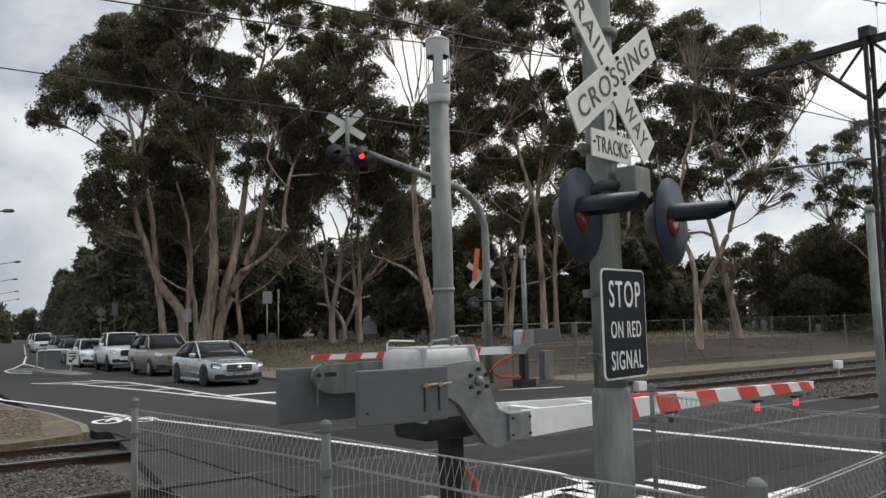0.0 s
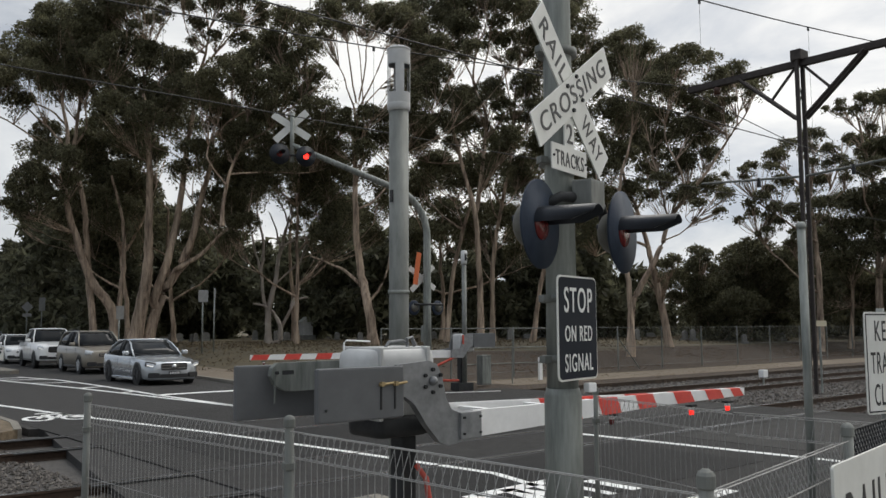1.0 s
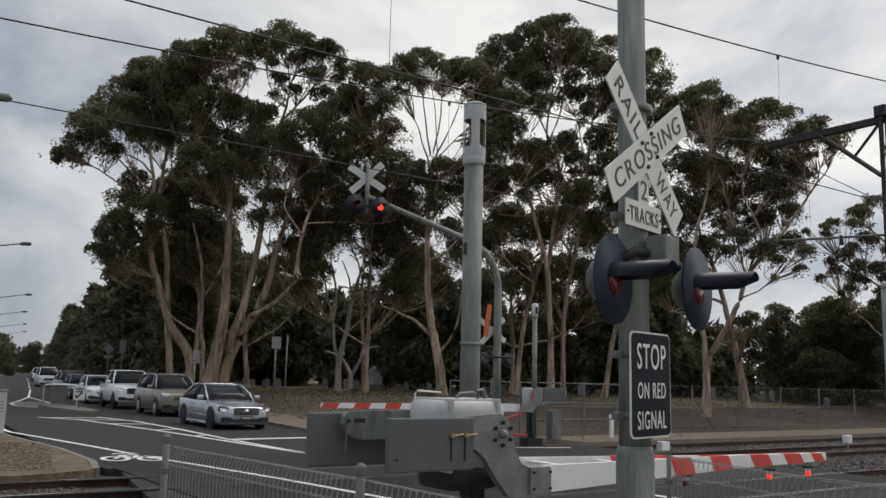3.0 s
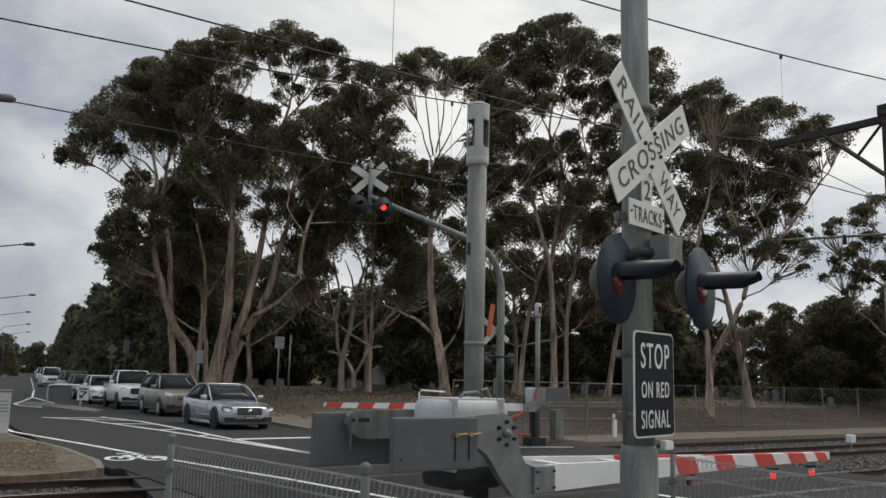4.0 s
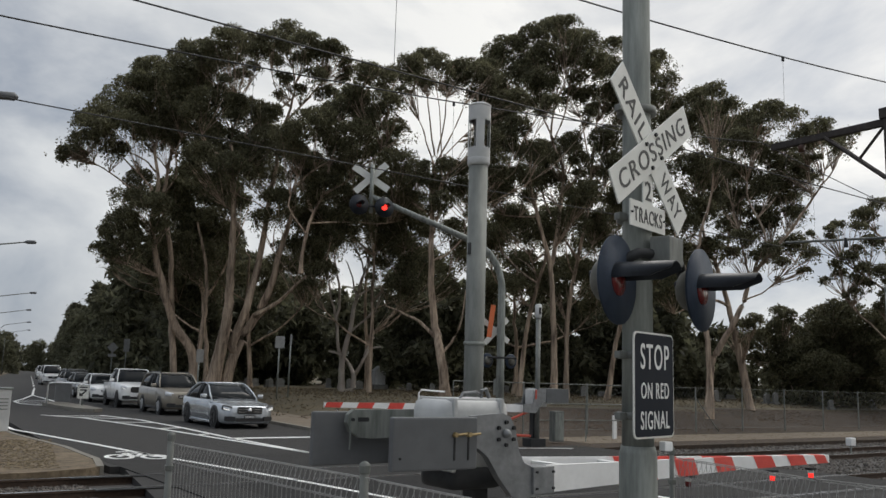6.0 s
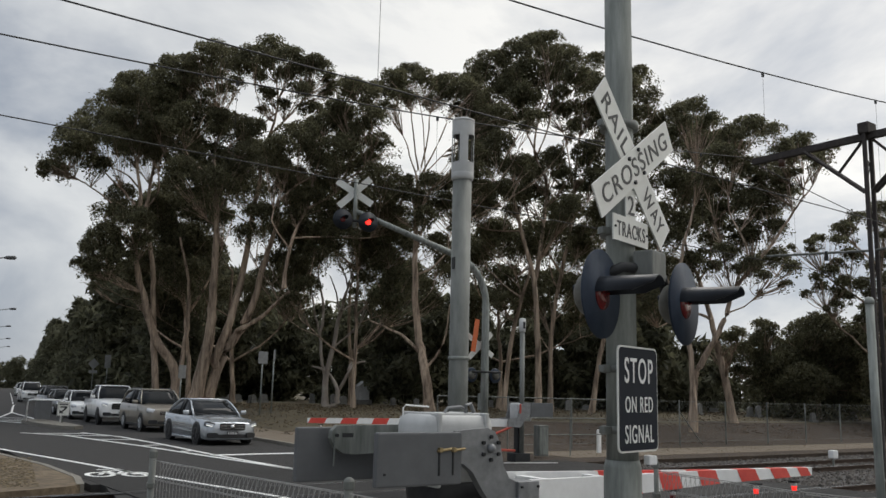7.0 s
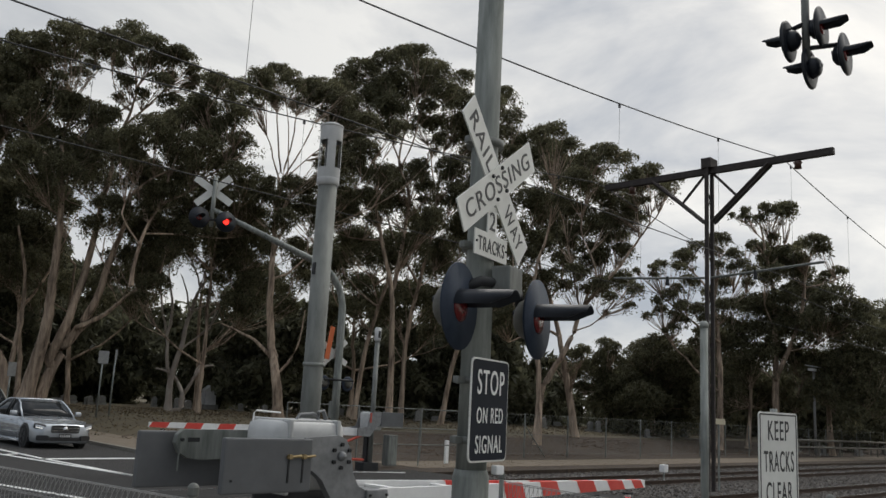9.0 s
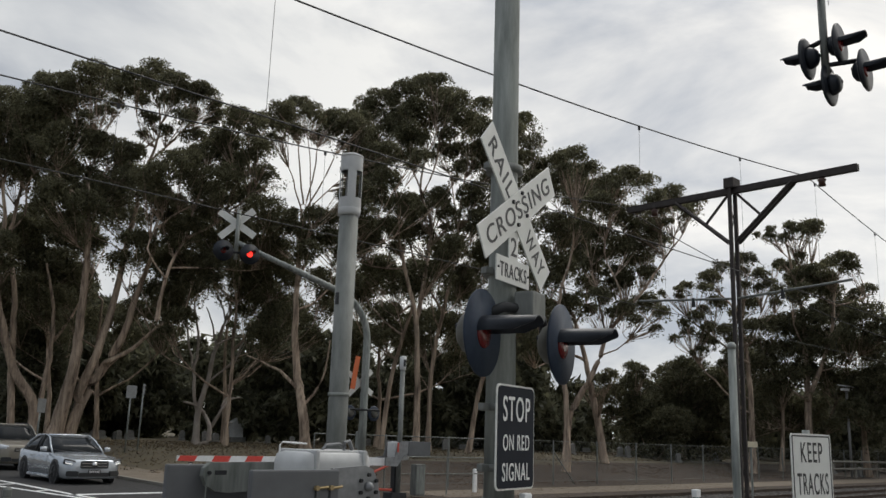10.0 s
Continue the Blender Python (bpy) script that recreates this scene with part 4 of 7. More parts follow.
def far_gate():
    root = thing("boom_gate", Matrix.Translation((13.55, 23.2, 0)) @ Matrix.Rotation(radians(180 + 1.0), 4, "Z"), "lowered far boom gate with red and white arm", "boom gate", "boom gates")
    cheek = [(-0.27, 1.62), (-0.05, 1.62), (0.1, 1.55), (0.2, 1.2), (0.5, 1.16), (0.5, 0.95), (0.1, 0.93), (-0.1, 1.2), (-0.27, 1.3)]
    for y in (-0.3, 0.3):
        part("cheek_plate", prism(bmesh.new(), cheek, y - 0.012, y + 0.012), M_castgrey, root, "galvanised curved side plate")
        part("counterweight", box(bmesh.new(), (-0.62, y, 1.42), (0.75, 0.05, 0.4), bevel=0.012), M_steelgrey, root, "grey counterweight plate")
    part("housing", box(bmesh.new(), (-0.1, 0, 1.35), (0.5, 0.42, 0.5), bevel=0.06), M_housing, root, "", True)
    part("flag", box(bmesh.new(), (0.12, 0.34, 1.45), (0.05, 0.02, 0.26)), M_redcable, root, "red tag")
    part("stand", box(bmesh.new(), (-0.05, 0, 0.55), (0.2, 0.2, 1.1), bevel=0.012), M_dark, root, "dark steel stand")
    part("foot", box(bmesh.new(), (-0.05, 0, 0.1), (0.5, 0.45, 0.25), bevel=0.02), M_dark, root)
    part("conduit", tube(bmesh.new(), [(0.2, 0.2, 1.0), (0.9, 0.25, 0.75), (1.2, 0.25, 0.5), (0.9, 0.25, 0.33), (0.2, 0.2, 0.3)], 0.035, 8), M_redcable, root, "looping red cable", True)
    stripes = [(0.95 + 0.86 * k, 1.38 + 0.86 * k) for k in range(6)]
    boom(root, Matrix.Translation((0.45, 0, 1.05)) @ Matrix.Rotation(radians(-0.2), 4, "Y"), 5.75, 0.21, 0.12, 0.36, stripes, [(5.4, False)])
    post = thing("gate_mast", Matrix.Translation((13.6, 23.05, 0)), "thin grey post with windowed cap by the far gate", "post")
    part("post", tube(bmesh.new(), [(0, 0, 0), (0, 0, 3.6)], 0.07, 16), M_galvdark, post, "", True)
    part("cap", tube(bmesh.new(), [(0, 0, 3.6), (0, 0, 3.64), (0, 0, 3.98), (0, 0, 4.0)], [0.08, 0.095, 0.095, 0.06], 16), M_housing, post, "pale cap", True)
    part("cap_window", box(bmesh.new(), (0, -0.085, 3.8), (0.07, 0.03, 0.2)), M_dark, post)


far_gate()


def far_signal():
    P = Vector((13.65, 25.3, 0))
    root = thing("crossing_signal", Matrix.Translation(P), "far crossing signal pole with long arm, crossbucks and red lamps", "railway signal", "crossing signals")
    pts = [Vector((0, 0, 0)), Vector((0, 0, 2.5)), Vector((0, 0, 4.6))]
    for k in range(1, 8):
        a = radians(10 * k)
        pts.append(Vector((-1.5 * (1 - math.cos(a)), 0, 4.6 + 1.5 * math.sin(a))))
    pts.append(Vector((-4.45, 0, 7.05)))
    part("pole", tube(bmesh.new(), pts, [0.13, 0.12, 0.115] + [0.105] * 7 + [0.07], 18), M_galv, root, "grey pole with bent arm", True)
    part("drop_pole", tube(bmesh.new(), [(-4.45, 0, 6.55), (-4.45, 0, 8.0)], 0.06, 10), M_galv, root, "", True)
    # seen from behind: the blades and lamps face away and towards
    crossbuck(root, Matrix.Translation((-4.45, 0.1, 7.62)) @ Matrix.Rotation(radians(155), 4, "Z"), 1.25, 0.2, False)
    crossbuck(root, Matrix.Translation((-0.08, 0.16, 3.32)) @ Matrix.Rotation(radians(185), 4, "Z"), 1.15, 0.17, False)
    part("lamp_arm", tube(bmesh.new(), [(-4.95, -0.05, 6.72), (-3.95, -0.05, 6.76)], 0.035, 8), M_dark, root)
    for x, lit in ((-4.87, False), (-4.08, True)):
        lamp_head(root, Matrix.Translation((x, -0.14, 6.73)), lit, 0.3, face=M_hood)
    part("lamp_arm", tube(bmesh.new(), [(-0.5, -0.1, 2.5), (0.5, -0.1, 2.5)], 0.035, 8), M_dark, root)
    for x in (-0.42, 0.42):
        lamp_head(root, Matrix.Translation((x, 0.1, 2.4)) @ Matrix.Rotation(radians(190), 4, "Z"), False, 0.23)
    part("cabinet", box(bmesh.new(), (0.0, 0.1, 1.6), (0.25, 0.2, 0.5), bevel=0.01), M_galv, root)
    part("marker", box(bmesh.new(), (-0.42, -0.12, 3.6), (0.16, 0.02, 1.0), Matrix.Rotation(radians(8), 4, "Y")), M_orange, root, "orange marker strip")


far_signal()


def plain_sign(P, turn, w, h, z, label, words=(), ground=0.0, post_r=0.03, border=True, post=True):
    root = thing("road_sign", Matrix.Translation(P) @ Matrix.Rotation(radians(turn), 4, "Z"), label, "sign")
    if post:
        part("post", tube(bmesh.new(), [(0, 0.03, ground), (0, 0.03, z + h / 2 + 0.03)], post_r, 12), M_galv, root, "galvanised post", True)
    pl = part("plate", prism(bmesh.new(), rounded(w, h, 0.03), -0.012, -0.004), M_signwhite, root, "white plate")
    pl.matrix_basis = Matrix.Translation((0, 0, z))
    if border:
        bm = bmesh.new()
        t, i = 0.012, 0.02
        for cx, cz, sx, sz in ((0, h / 2 - i, w - 2 * i, t), (0, -h / 2 + i, w - 2 * i, t), (w / 2 - i, 0, t, h - 2 * i), (-w / 2 + i, 0, t, h - 2 * i)):
            box(bm, (cx, -0.0125, cz), (sx, 0.003, sz))
        part("border", bm, M_letter, pl, "black border line")
    for tx, oz, tw, th in words:
        letters(shifted(lettering(tx, tw, th), Matrix.Translation((0, -0.0125, oz))), M_letter, pl, "black capital letter")
    return root


plain_sign((7.17, 6.3, 0), 0, 0.56, 0.80, 1.50, "white keep tracks clear sign with black border", (("KEEP", 0.25, 0.30, 0.16), ("TRACKS", 0.0, 0.43, 0.17), ("CLEAR", -0.25, 0.37, 0.17)))
tp = thing("steel_post", Matrix.Translation((7.04, 6.93, 0)), "tall bare grey round steel post", "post")
part("post", tube(bmesh.new(), [(0, 0, 0), (0, 0, 2.64)], 0.035, 16), M_galv, tp, "", True)
part("cap", tube(bmesh.new(), [(0, 0, 2.63), (0, 0, 2.665), (0, 0, 2.69)], [0.04, 0.04, 0.026], 16), M_galv, tp, "pale cap", True)


# ---- overhead line ----
def gantry(P, turn):
    root = thing("overhead_mast", Matrix.Translation(P) @ Matrix.Rotation(radians(turn), 4, "Z"), "dark lattice overhead mast with two cantilever arms", "overhead mast", "overhead masts")
    for x in (-0.16, 0.16):
        part("leg", box(bmesh.new(), (x, 0, 4.5), (0.07, 0.10, 9.0)), M_gantry, root, "dark steel channel leg")
    for k in range(11):
        z0 = 1.0 + 0.7 * k
        sgn = 1 if k % 2 else -1
        part("lacing_bar", tube(bmesh.new(), [(-0.16 * sgn, 0.06, z0), (0.16 * sgn, 0.06, z0 + 0.7)], 0.018, 4), M_gantry, root)
    part("head", box(bmesh.new(), (0, 0, 9.02), (0.45, 0.3, 0.3), bevel=0.03), M_gantry, root)
    for sgn in (1, -1):
        arm = part("arm", box(bmesh.new(), (0, sgn * 1.72, 8.82), (0.16, 3.4, 0.18)), M_gantry, root, "steel cantilever arm")
        bm = tube(bmesh.new(), [(0.1, sgn * 0.1, 7.3), (0.1, sgn * 1.75, 8.75)], 0.05, 6)
        tube(bm, [(-0.1, sgn * 0.1, 7.3), (-0.1, sgn * 1.75, 8.75)], 0.05, 6)
        tube(bm, [(0.0, sgn * 0.15, 8.7), (0.0, sgn * 0.85, 7.95)], 0.04, 6)
        part("strut", bm, M_gantry, arm)
        part("insulator", tube(bmesh.new(), [(0, sgn * 2.5, 8.72), (0, sgn * 2.5, 8.66), (0, sgn * 2.5, 8.6), (0, sgn * 2.5, 8.5)], [0.05, 0.12, 0.08, 0.1], 10), M_insul, arm, "brown insulator", True)
        part("steady_arm", tube(bmesh.new(), [(0, sgn * 0.05, 5.75), (0, sgn * 3.1, 5.95)], 0.035, 8), M_galvdark, root, "thin steady arm")
        part("steady_insulator", tube(bmesh.new(), [(0, sgn * 1.3, 5.88), (0, sgn * 1.3, 5.62)], [0.04, 0.06], 8), M_dark, root)
    return root


g1 = gantry(plan(22.9, 12.95), TILT)
copy_thing(g1, Matrix.Translation(plan(75, 14.0)) @ Matrix.Rotation(radians(TILT), 4, "Z"))
copy_thing(g1, Matrix.Translation(plan(-32, 14.0)) @ Matrix.Rotation(radians(TILT), 4, "Z"))


def overhead(s, top, sag, held):
    """Messenger wire that sags between masts, contact wire below it and droppers between; held at this place along the track."""
    def mz(u):
        for a, b in ((-32, held), (held, 75)):
            if a <= u <= b:
                f = (u - a) / (b - a)
                return top - sag * f * (1 - f)
        return top
    root = thing("overhead_wires", Matrix(), "dark overhead wires with thin droppers above the track", "overhead wire", "overhead wires")
    us = sorted([-32 + 107 * k / 80 for k in range(81)] + [held])
    part("messenger_wire", tube(bmesh.new(), [plan(u, s, mz(u)) for u in us], 0.014, 6), M_cable, root)
    part("contact_wire", tube(bmesh.new(), [plan(u, s, 5.95) for u in us], 0.011, 6), M_cable, root)
    u = -30
    while u < 74:
        if mz(u) > 6.1:
            d = part("dropper", tube(bmesh.new(), [plan(u, s, mz(u)), plan(u, s, 5.95)], 0.004, 4), M_cable, root)
            part("clip", box(bmesh.new(), plan(u, s, mz(u) - 0.04), (0.05, 0.03, 0.1)), M_dark, d)
        u += 4.6


overhead(11.55, 9.4, 7.4, 24.6)
overhead(16.52, 8.95, 7.3, 22.6)


# ---- trees ----
def leaf_mesh(name, p, along, across, material, root):
    """One triangle a leaf."""
    m = len(p)
    verts = np.stack((p + across, p + along, p - across), 1)
    me = bpy.data.meshes.new(name)
    me.vertices.add(3 * m)
    me.vertices.foreach_set("co", verts.ravel())
    me.loops.add(3 * m)
    me.loops.foreach_set("vertex_index", np.arange(3 * m))
    me.polygons.add(m)
    me.polygons.foreach_set("loop_start", np.arange(0, 3 * m, 3))
    me.polygons.foreach_set("loop_total", np.full(m, 3))
    me.update(calc_edges=True)
    me.materials.append(material)
    ob = new(name, me)
    ob.parent = root
    return ob


def leaves(name, clumps, per, size, material, root, rng, flat=0.62, sprays=42):
    """Drooping leaves in sprays on the upper shell of each clump."""
    C, S = [], []
    for x, y, z, r in clumps:
        n = sprays
        v = rng.normal(size=(n, 3))
        v /= np.linalg.norm(v, axis=1)[:, None]
        v[:, 2] = np.where(v[:, 2] < -0.35, -v[:, 2], v[:, 2])
        rad = rng.uniform(0.6, 1.0, (n, 1))
        c = v * rad * np.array((r, r, r * flat))
        m = int(per * r * r / 3.0) + 60
        k = rng.randint(0, n, m)
        p = c[k] + rng.normal(size=(m, 3)) * np.array((0.135, 0.135, 0.10)) * r + (x, y, z)
        C.append(p)
        S.append(np.full(m, 1.0))
    p = np.concatenate(C)
    m = len(p)
    down = rng.normal(size=(m, 3)) * 0.75 + np.array((0, 0, -0.55))
    down /= np.linalg.norm(down, axis=1)[:, None]
    side = np.cross(down, rng.normal(size=(m, 3)))
    side /= np.linalg.norm(side, axis=1)[:, None]
    ln = size * rng.uniform(0.6, 1.4, (m, 1))
    wd = ln * rng.uniform(0.16, 0.30, (m, 1))
    return leaf_mesh(name, p, down * ln, side * wd, material, root)


def limbs(stems, clumps, rng):
    """Stems first, then a limb from the nearest stem to every clump, fanning out into twigs; points, parents and radii."""
    pts, par, rad = [], [], []
    for line, r0, r1 in stems:
        line = [Vector(p) for p in line]
        join, near = -1, 1.6
        for i, q in enumerate(pts):
            if (q - line[0]).length < near:
                join, near = i, (q - line[0]).length
        n = 4 * (len(line) - 1)
        for k in range(n + 1):
            i, f = min(k // 4, len(line) - 2), k / 4 - min(k // 4, len(line) - 2)
            a, b, c, d = (line[max(0, min(len(line) - 1, i + o))] for o in (-1, 0, 1, 2))
            q = 0.5 * (2 * b + (c - a) * f + (2 * a - 5 * b + 4 * c - d) * f * f + (3 * b - a - 3 * c + d) * f ** 3)
            pts.append(q + Vector((rng.uniform(-1, 1), rng.uniform(-1, 1), 0)) * (0.04 if k else 0))
            par.append(join if k == 0 else len(pts) - 2)
            flare = 1 + 0.4 * max(0, 1 - k / 1.5) if join < 0 else 1
            rad.append((r0 + (r1 - r0) * (k / n) ** 0.8) * flare)
    low = min(p.z for p in pts) + 3.0
    stem_count = len(pts)
    for x, y, z, r in sorted(clumps, key=lambda c: c[2]):
        end = Vector((x, y, z - r * 0.3))
        best, bi = 1e9, 0
        for i in range(len(pts)):
            d = end - pts[i]
            if pts[i].z < low or (i >= stem_count and rad[i] < 0.03):
                continue
            cost = d.length + max(0, pts[i].z - end.z + 0.8) * 2.0 + max(0, math.hypot(d.x, d.y) - 0.9 * d.z) * 0.9
            if cost < best:
                best, bi = cost, i
        p0 = pts[bi]
        L = (end - p0).length
        n = max(3, int(L / 0.8))
        last = bi
        r0 = min(rad[bi] * 0.65, 0.02 + 0.012 * L)
        bow = Vector((end.x - p0.x, end.y - p0.y, 0)) * 0.14 + Vector((rng.uniform(-1, 1), rng.uniform(-1, 1), rng.uniform(-0.9, 0.1))) * L * 0.08
        for k in range(1, n + 1):
            f = k / n
            q = p0.lerp(end, f) + bow * math.sin(math.pi * f) + Vector((rng.uniform(-1, 1), rng.uniform(-1, 1), rng.uniform(-1, 1))) * (0.09 if k < n else 0)
            pts.append(q)
            par.append(last)
            rad.append(max(0.02, r0 * (1 - 0.55 * f)))
            last = len(pts) - 1
        for k in range(7):
            a = rng.uniform(0, 6.28)
            t = Vector((math.cos(a) * r * 0.75, math.sin(a) * r * 0.75, r * rng.uniform(0.0, 0.75)))
            at = max(bi if n < 4 else last - rng.randint(0, 2), 0)
            for f, rr in ((0.5, 0.018), (1.0, 0.009)):
                pts.append(pts[at].lerp(end + t, f) + Vector((rng.uniform(-1, 1), rng.uniform(-1, 1), rng.uniform(-1, 0))) * 0.08 * r)
                par.append(at if f < 1 else len(pts) - 2)
                rad.append(rr)
    return pts, par, rad


def skin_all(bm, pts, par, rad):
    """Every limb once: each chain follows the thickest child."""
    kids = {}
    for i, p in enumerate(par):
        if p >= 0:
            kids.setdefault(p, []).append(i)
    for k in kids:
        kids[k].sort(key=lambda q: -rad[q])
    heads = [(i, None) for i, p in enumerate(par) if p < 0]
    while heads:
        i, up = heads.pop()
        chain = ([up] if up is not None else []) + [i]
        while kids.get(chain[-1]):
            nx = kids[chain[-1]]
            for o in nx[1:]:
                heads.append((o, chain[-1]))
            chain.append(nx[0])
        rr = [rad[q] for q in chain]
        if up is not None:
            rr[0] = min(rr[0], rr[1] * 1.2)
        if len(chain) > 1:
            tube(bm, [pts[q] for q in chain], rr, 9 if rr[0] > 0.14 else 5, False)


TREE_COUNT = [0]


def crown(root, clumps, size, density, rng):
    """Dense rounded puffs on the upper side of each clump, with loose drooping sprays below."""
    P = []
    for x, y, z, r in clumps:
        k = 9
        az = (np.arange(k) + rng.uniform(0, 1, k)) * 2.4
        el = np.linspace(-0.15, 0.95, k)
        c = np.stack((np.cos(az) * np.sqrt(1 - el ** 2), np.sin(az) * np.sqrt(1 - el ** 2), el * 0.8), 1) * r * rng.uniform(0.5, 0.68, (k, 1))
        rs = r * rng.uniform(0.34, 0.54, k)
        m = int(density * r * r) + 80
        i = rng.randint(0, k, m)
        v = rng.normal(size=(m, 3))
        v /= np.linalg.norm(v, axis=1)[:, None]
        up = (v[:, 2] < -0.15) & (rng.uniform(size=m) < 0.7)
        v[up, 2] *= -1
        q = c[i] + v * (rs[i] * (0.55 + 0.45 * np.sqrt(rng.uniform(size=m))))[:, None] * np.array((1, 1, 0.85))
        loose = rng.uniform(size=m) < 0.10
        spray = rng.normal(size=(14, 3)) * np.array((0.5, 0.5, 0.24)) * r - np.array((0, 0, 0.42 * r))
        q[loose] = spray[rng.randint(0, 14, loose.sum())] + rng.normal(size=(loose.sum(), 3)) * 0.13 * r
        P.append(q + rng.normal(size=(m, 3)) * 0.04 + (x, y, z))
    p = np.concatenate(P)
    m = len(p)
    down = rng.normal(size=(m, 3)) * 0.7 + np.array((0, 0, -0.5))
    down /= np.linalg.norm(down, axis=1)[:, None]
    side = np.cross(down, rng.normal(size=(m, 3)))
    side /= np.linalg.norm(side, axis=1)[:, None]
    ln = size * rng.uniform(0.6, 1.4, (m, 1))
    return leaf_mesh("crown", p, down * ln, side * ln * rng.uniform(0.20, 0.34, (m, 1)), M_leaf, root)


def gum_tree(stems, clumps, dist, label):
    """Stems as lines with end radii, clumps of foliage as place and radius; leaves grow coarser with the distance."""
    TREE_COUNT[0] += 1
    rng = random.Random(TREE_COUNT[0])
    nr = np.random.RandomState(TREE_COUNT[0])
    root = thing("gum_tree", Matrix(), label, "tree", "gum trees beyond the crossing")
    whole = []
    for line, r0, r1 in stems:
        b = line[0]
        if b[2] < 3.0:
            line = ((b[0], b[1], min(b[2], ground_z(b[0], b[1]) - 0.15)),) + tuple(line[1:])
        whole.append((line, r0, r1))
    full = list(clumps)
    for x, y, z, r in clumps:
        a, q = rng.uniform(0, 6.28), rng.uniform(0.4, 0.8)
        full.append((x + math.cos(a) * r * q, y + math.sin(a) * r * q + rng.uniform(0.3, 1.6), z - r * rng.uniform(0.25, 0.8), r * rng.uniform(0.55, 0.8)))
    pts, par, rad = limbs(whole, full, rng)
    bm = bmesh.new()
    skin_all(bm, pts, par, rad)
    part("trunk", bm, M_bark, root, "pale pinkish peeling bark", True)
    size = 0.0027 * dist
    crown(root, full, size, 36.0 / size ** 2, nr)


gum_tree((
    (((10.4, 54.2, 0.9), (10.7, 53.8, 3), (10.9, 53.4, 5), (10.9, 53.3, 7), (10.8, 53, 10), (10.6, 52.6, 12.6), (10.2, 52.5, 15.3)), 0.46, 0.086),
    (((11.1, 54, 2), (11.9, 54.2, 3.7), (12.8, 54.2, 5.3), (13.5, 53.8, 7.2), (14, 53.7, 9.7), (14.4, 53.4, 11.5), (14.5, 53, 13.4)), 0.35, 0.098),
    (((11.4, 54, 3.4), (12, 53.5, 5.7), (12.6, 53.9, 8.2), (13, 54.1, 10.6), (13.2, 54.3, 12.8), (13.6, 54.6, 14.9), (13.5, 54.3, 16.8), (13.9, 54, 17.7), (14.3, 54, 19.7), (14.2, 54.3, 21.4)), 0.27, 0.049),
    (((12.6, 53.7, 5.3), (14, 53.7, 6.2), (14.9, 53.1, 7.3), (15.9, 52.9, 8.2)), 0.16, 0.061),
    (((10.5, 54.1, 15.8), (9.9, 54.3, 16.5), (9.4, 54, 17.4)), 0.08, 0.037),
    (((10.6, 54.1, 15.8), (10.6, 53.7, 16.9), (10.6, 54.1, 18.7)), 0.08, 0.037),
    (((11, 54, 15.9), (11.6, 54, 16.8), (12.1, 53.7, 17.3)), 0.08, 0.037),
    (((13.8, 53.4, 17.6), (14.8, 53.2, 18.9), (15.9, 53.3, 20.5)), 0.08, 0.037),
    (((12.4, 53.7, 15.8), (12.7, 53.7, 17.3), (13.6, 53.4, 18.6), (14.5, 53.2, 19.5)), 0.1, 0.037),
), (
    (9.7, 52.5, 21.6, 1.3), (9.1, 53.4, 21.1, 1), (11.3, 55.6, 22.9, 1.2), (11.4, 51.5, 21, 1), (12.1, 51.4, 21.6, 1.1), (13.8, 54.1, 23.2, 1.4),
    (14.4, 52.1, 22.2, 1.2), (15.5, 53.1, 22.1, 1.1), (16.6, 52.4, 22.1, 0.9), (15.9, 52, 22.4, 0.7), (11.4, 56.6, 21, 0.8), (9.6, 52.7, 19.2, 0.5),
    (13.3, 53.1, 20, 0.7), (14.9, 51.5, 20, 0.9), (17.6, 53, 21.3, 0.7), (9, 53.2, 17.7, 1.5), (10.4, 53.4, 17.8, 1.3), (11.9, 55.2, 18.1, 1.5),
    (12.4, 52.8, 17.5, 1), (10.2, 54.5, 15.4, 1.9), (12.2, 55.9, 15.4, 2.2), (10.3, 52.1, 13.5, 1.6), (8.7, 52.1, 14, 1.4), (12.6, 52.2, 15.7, 1.4),
    (9.1, 55.8, 16.6, 1.5),
), 53, 'tall gum tree with pale peeling trunk and dark umbrella crown')

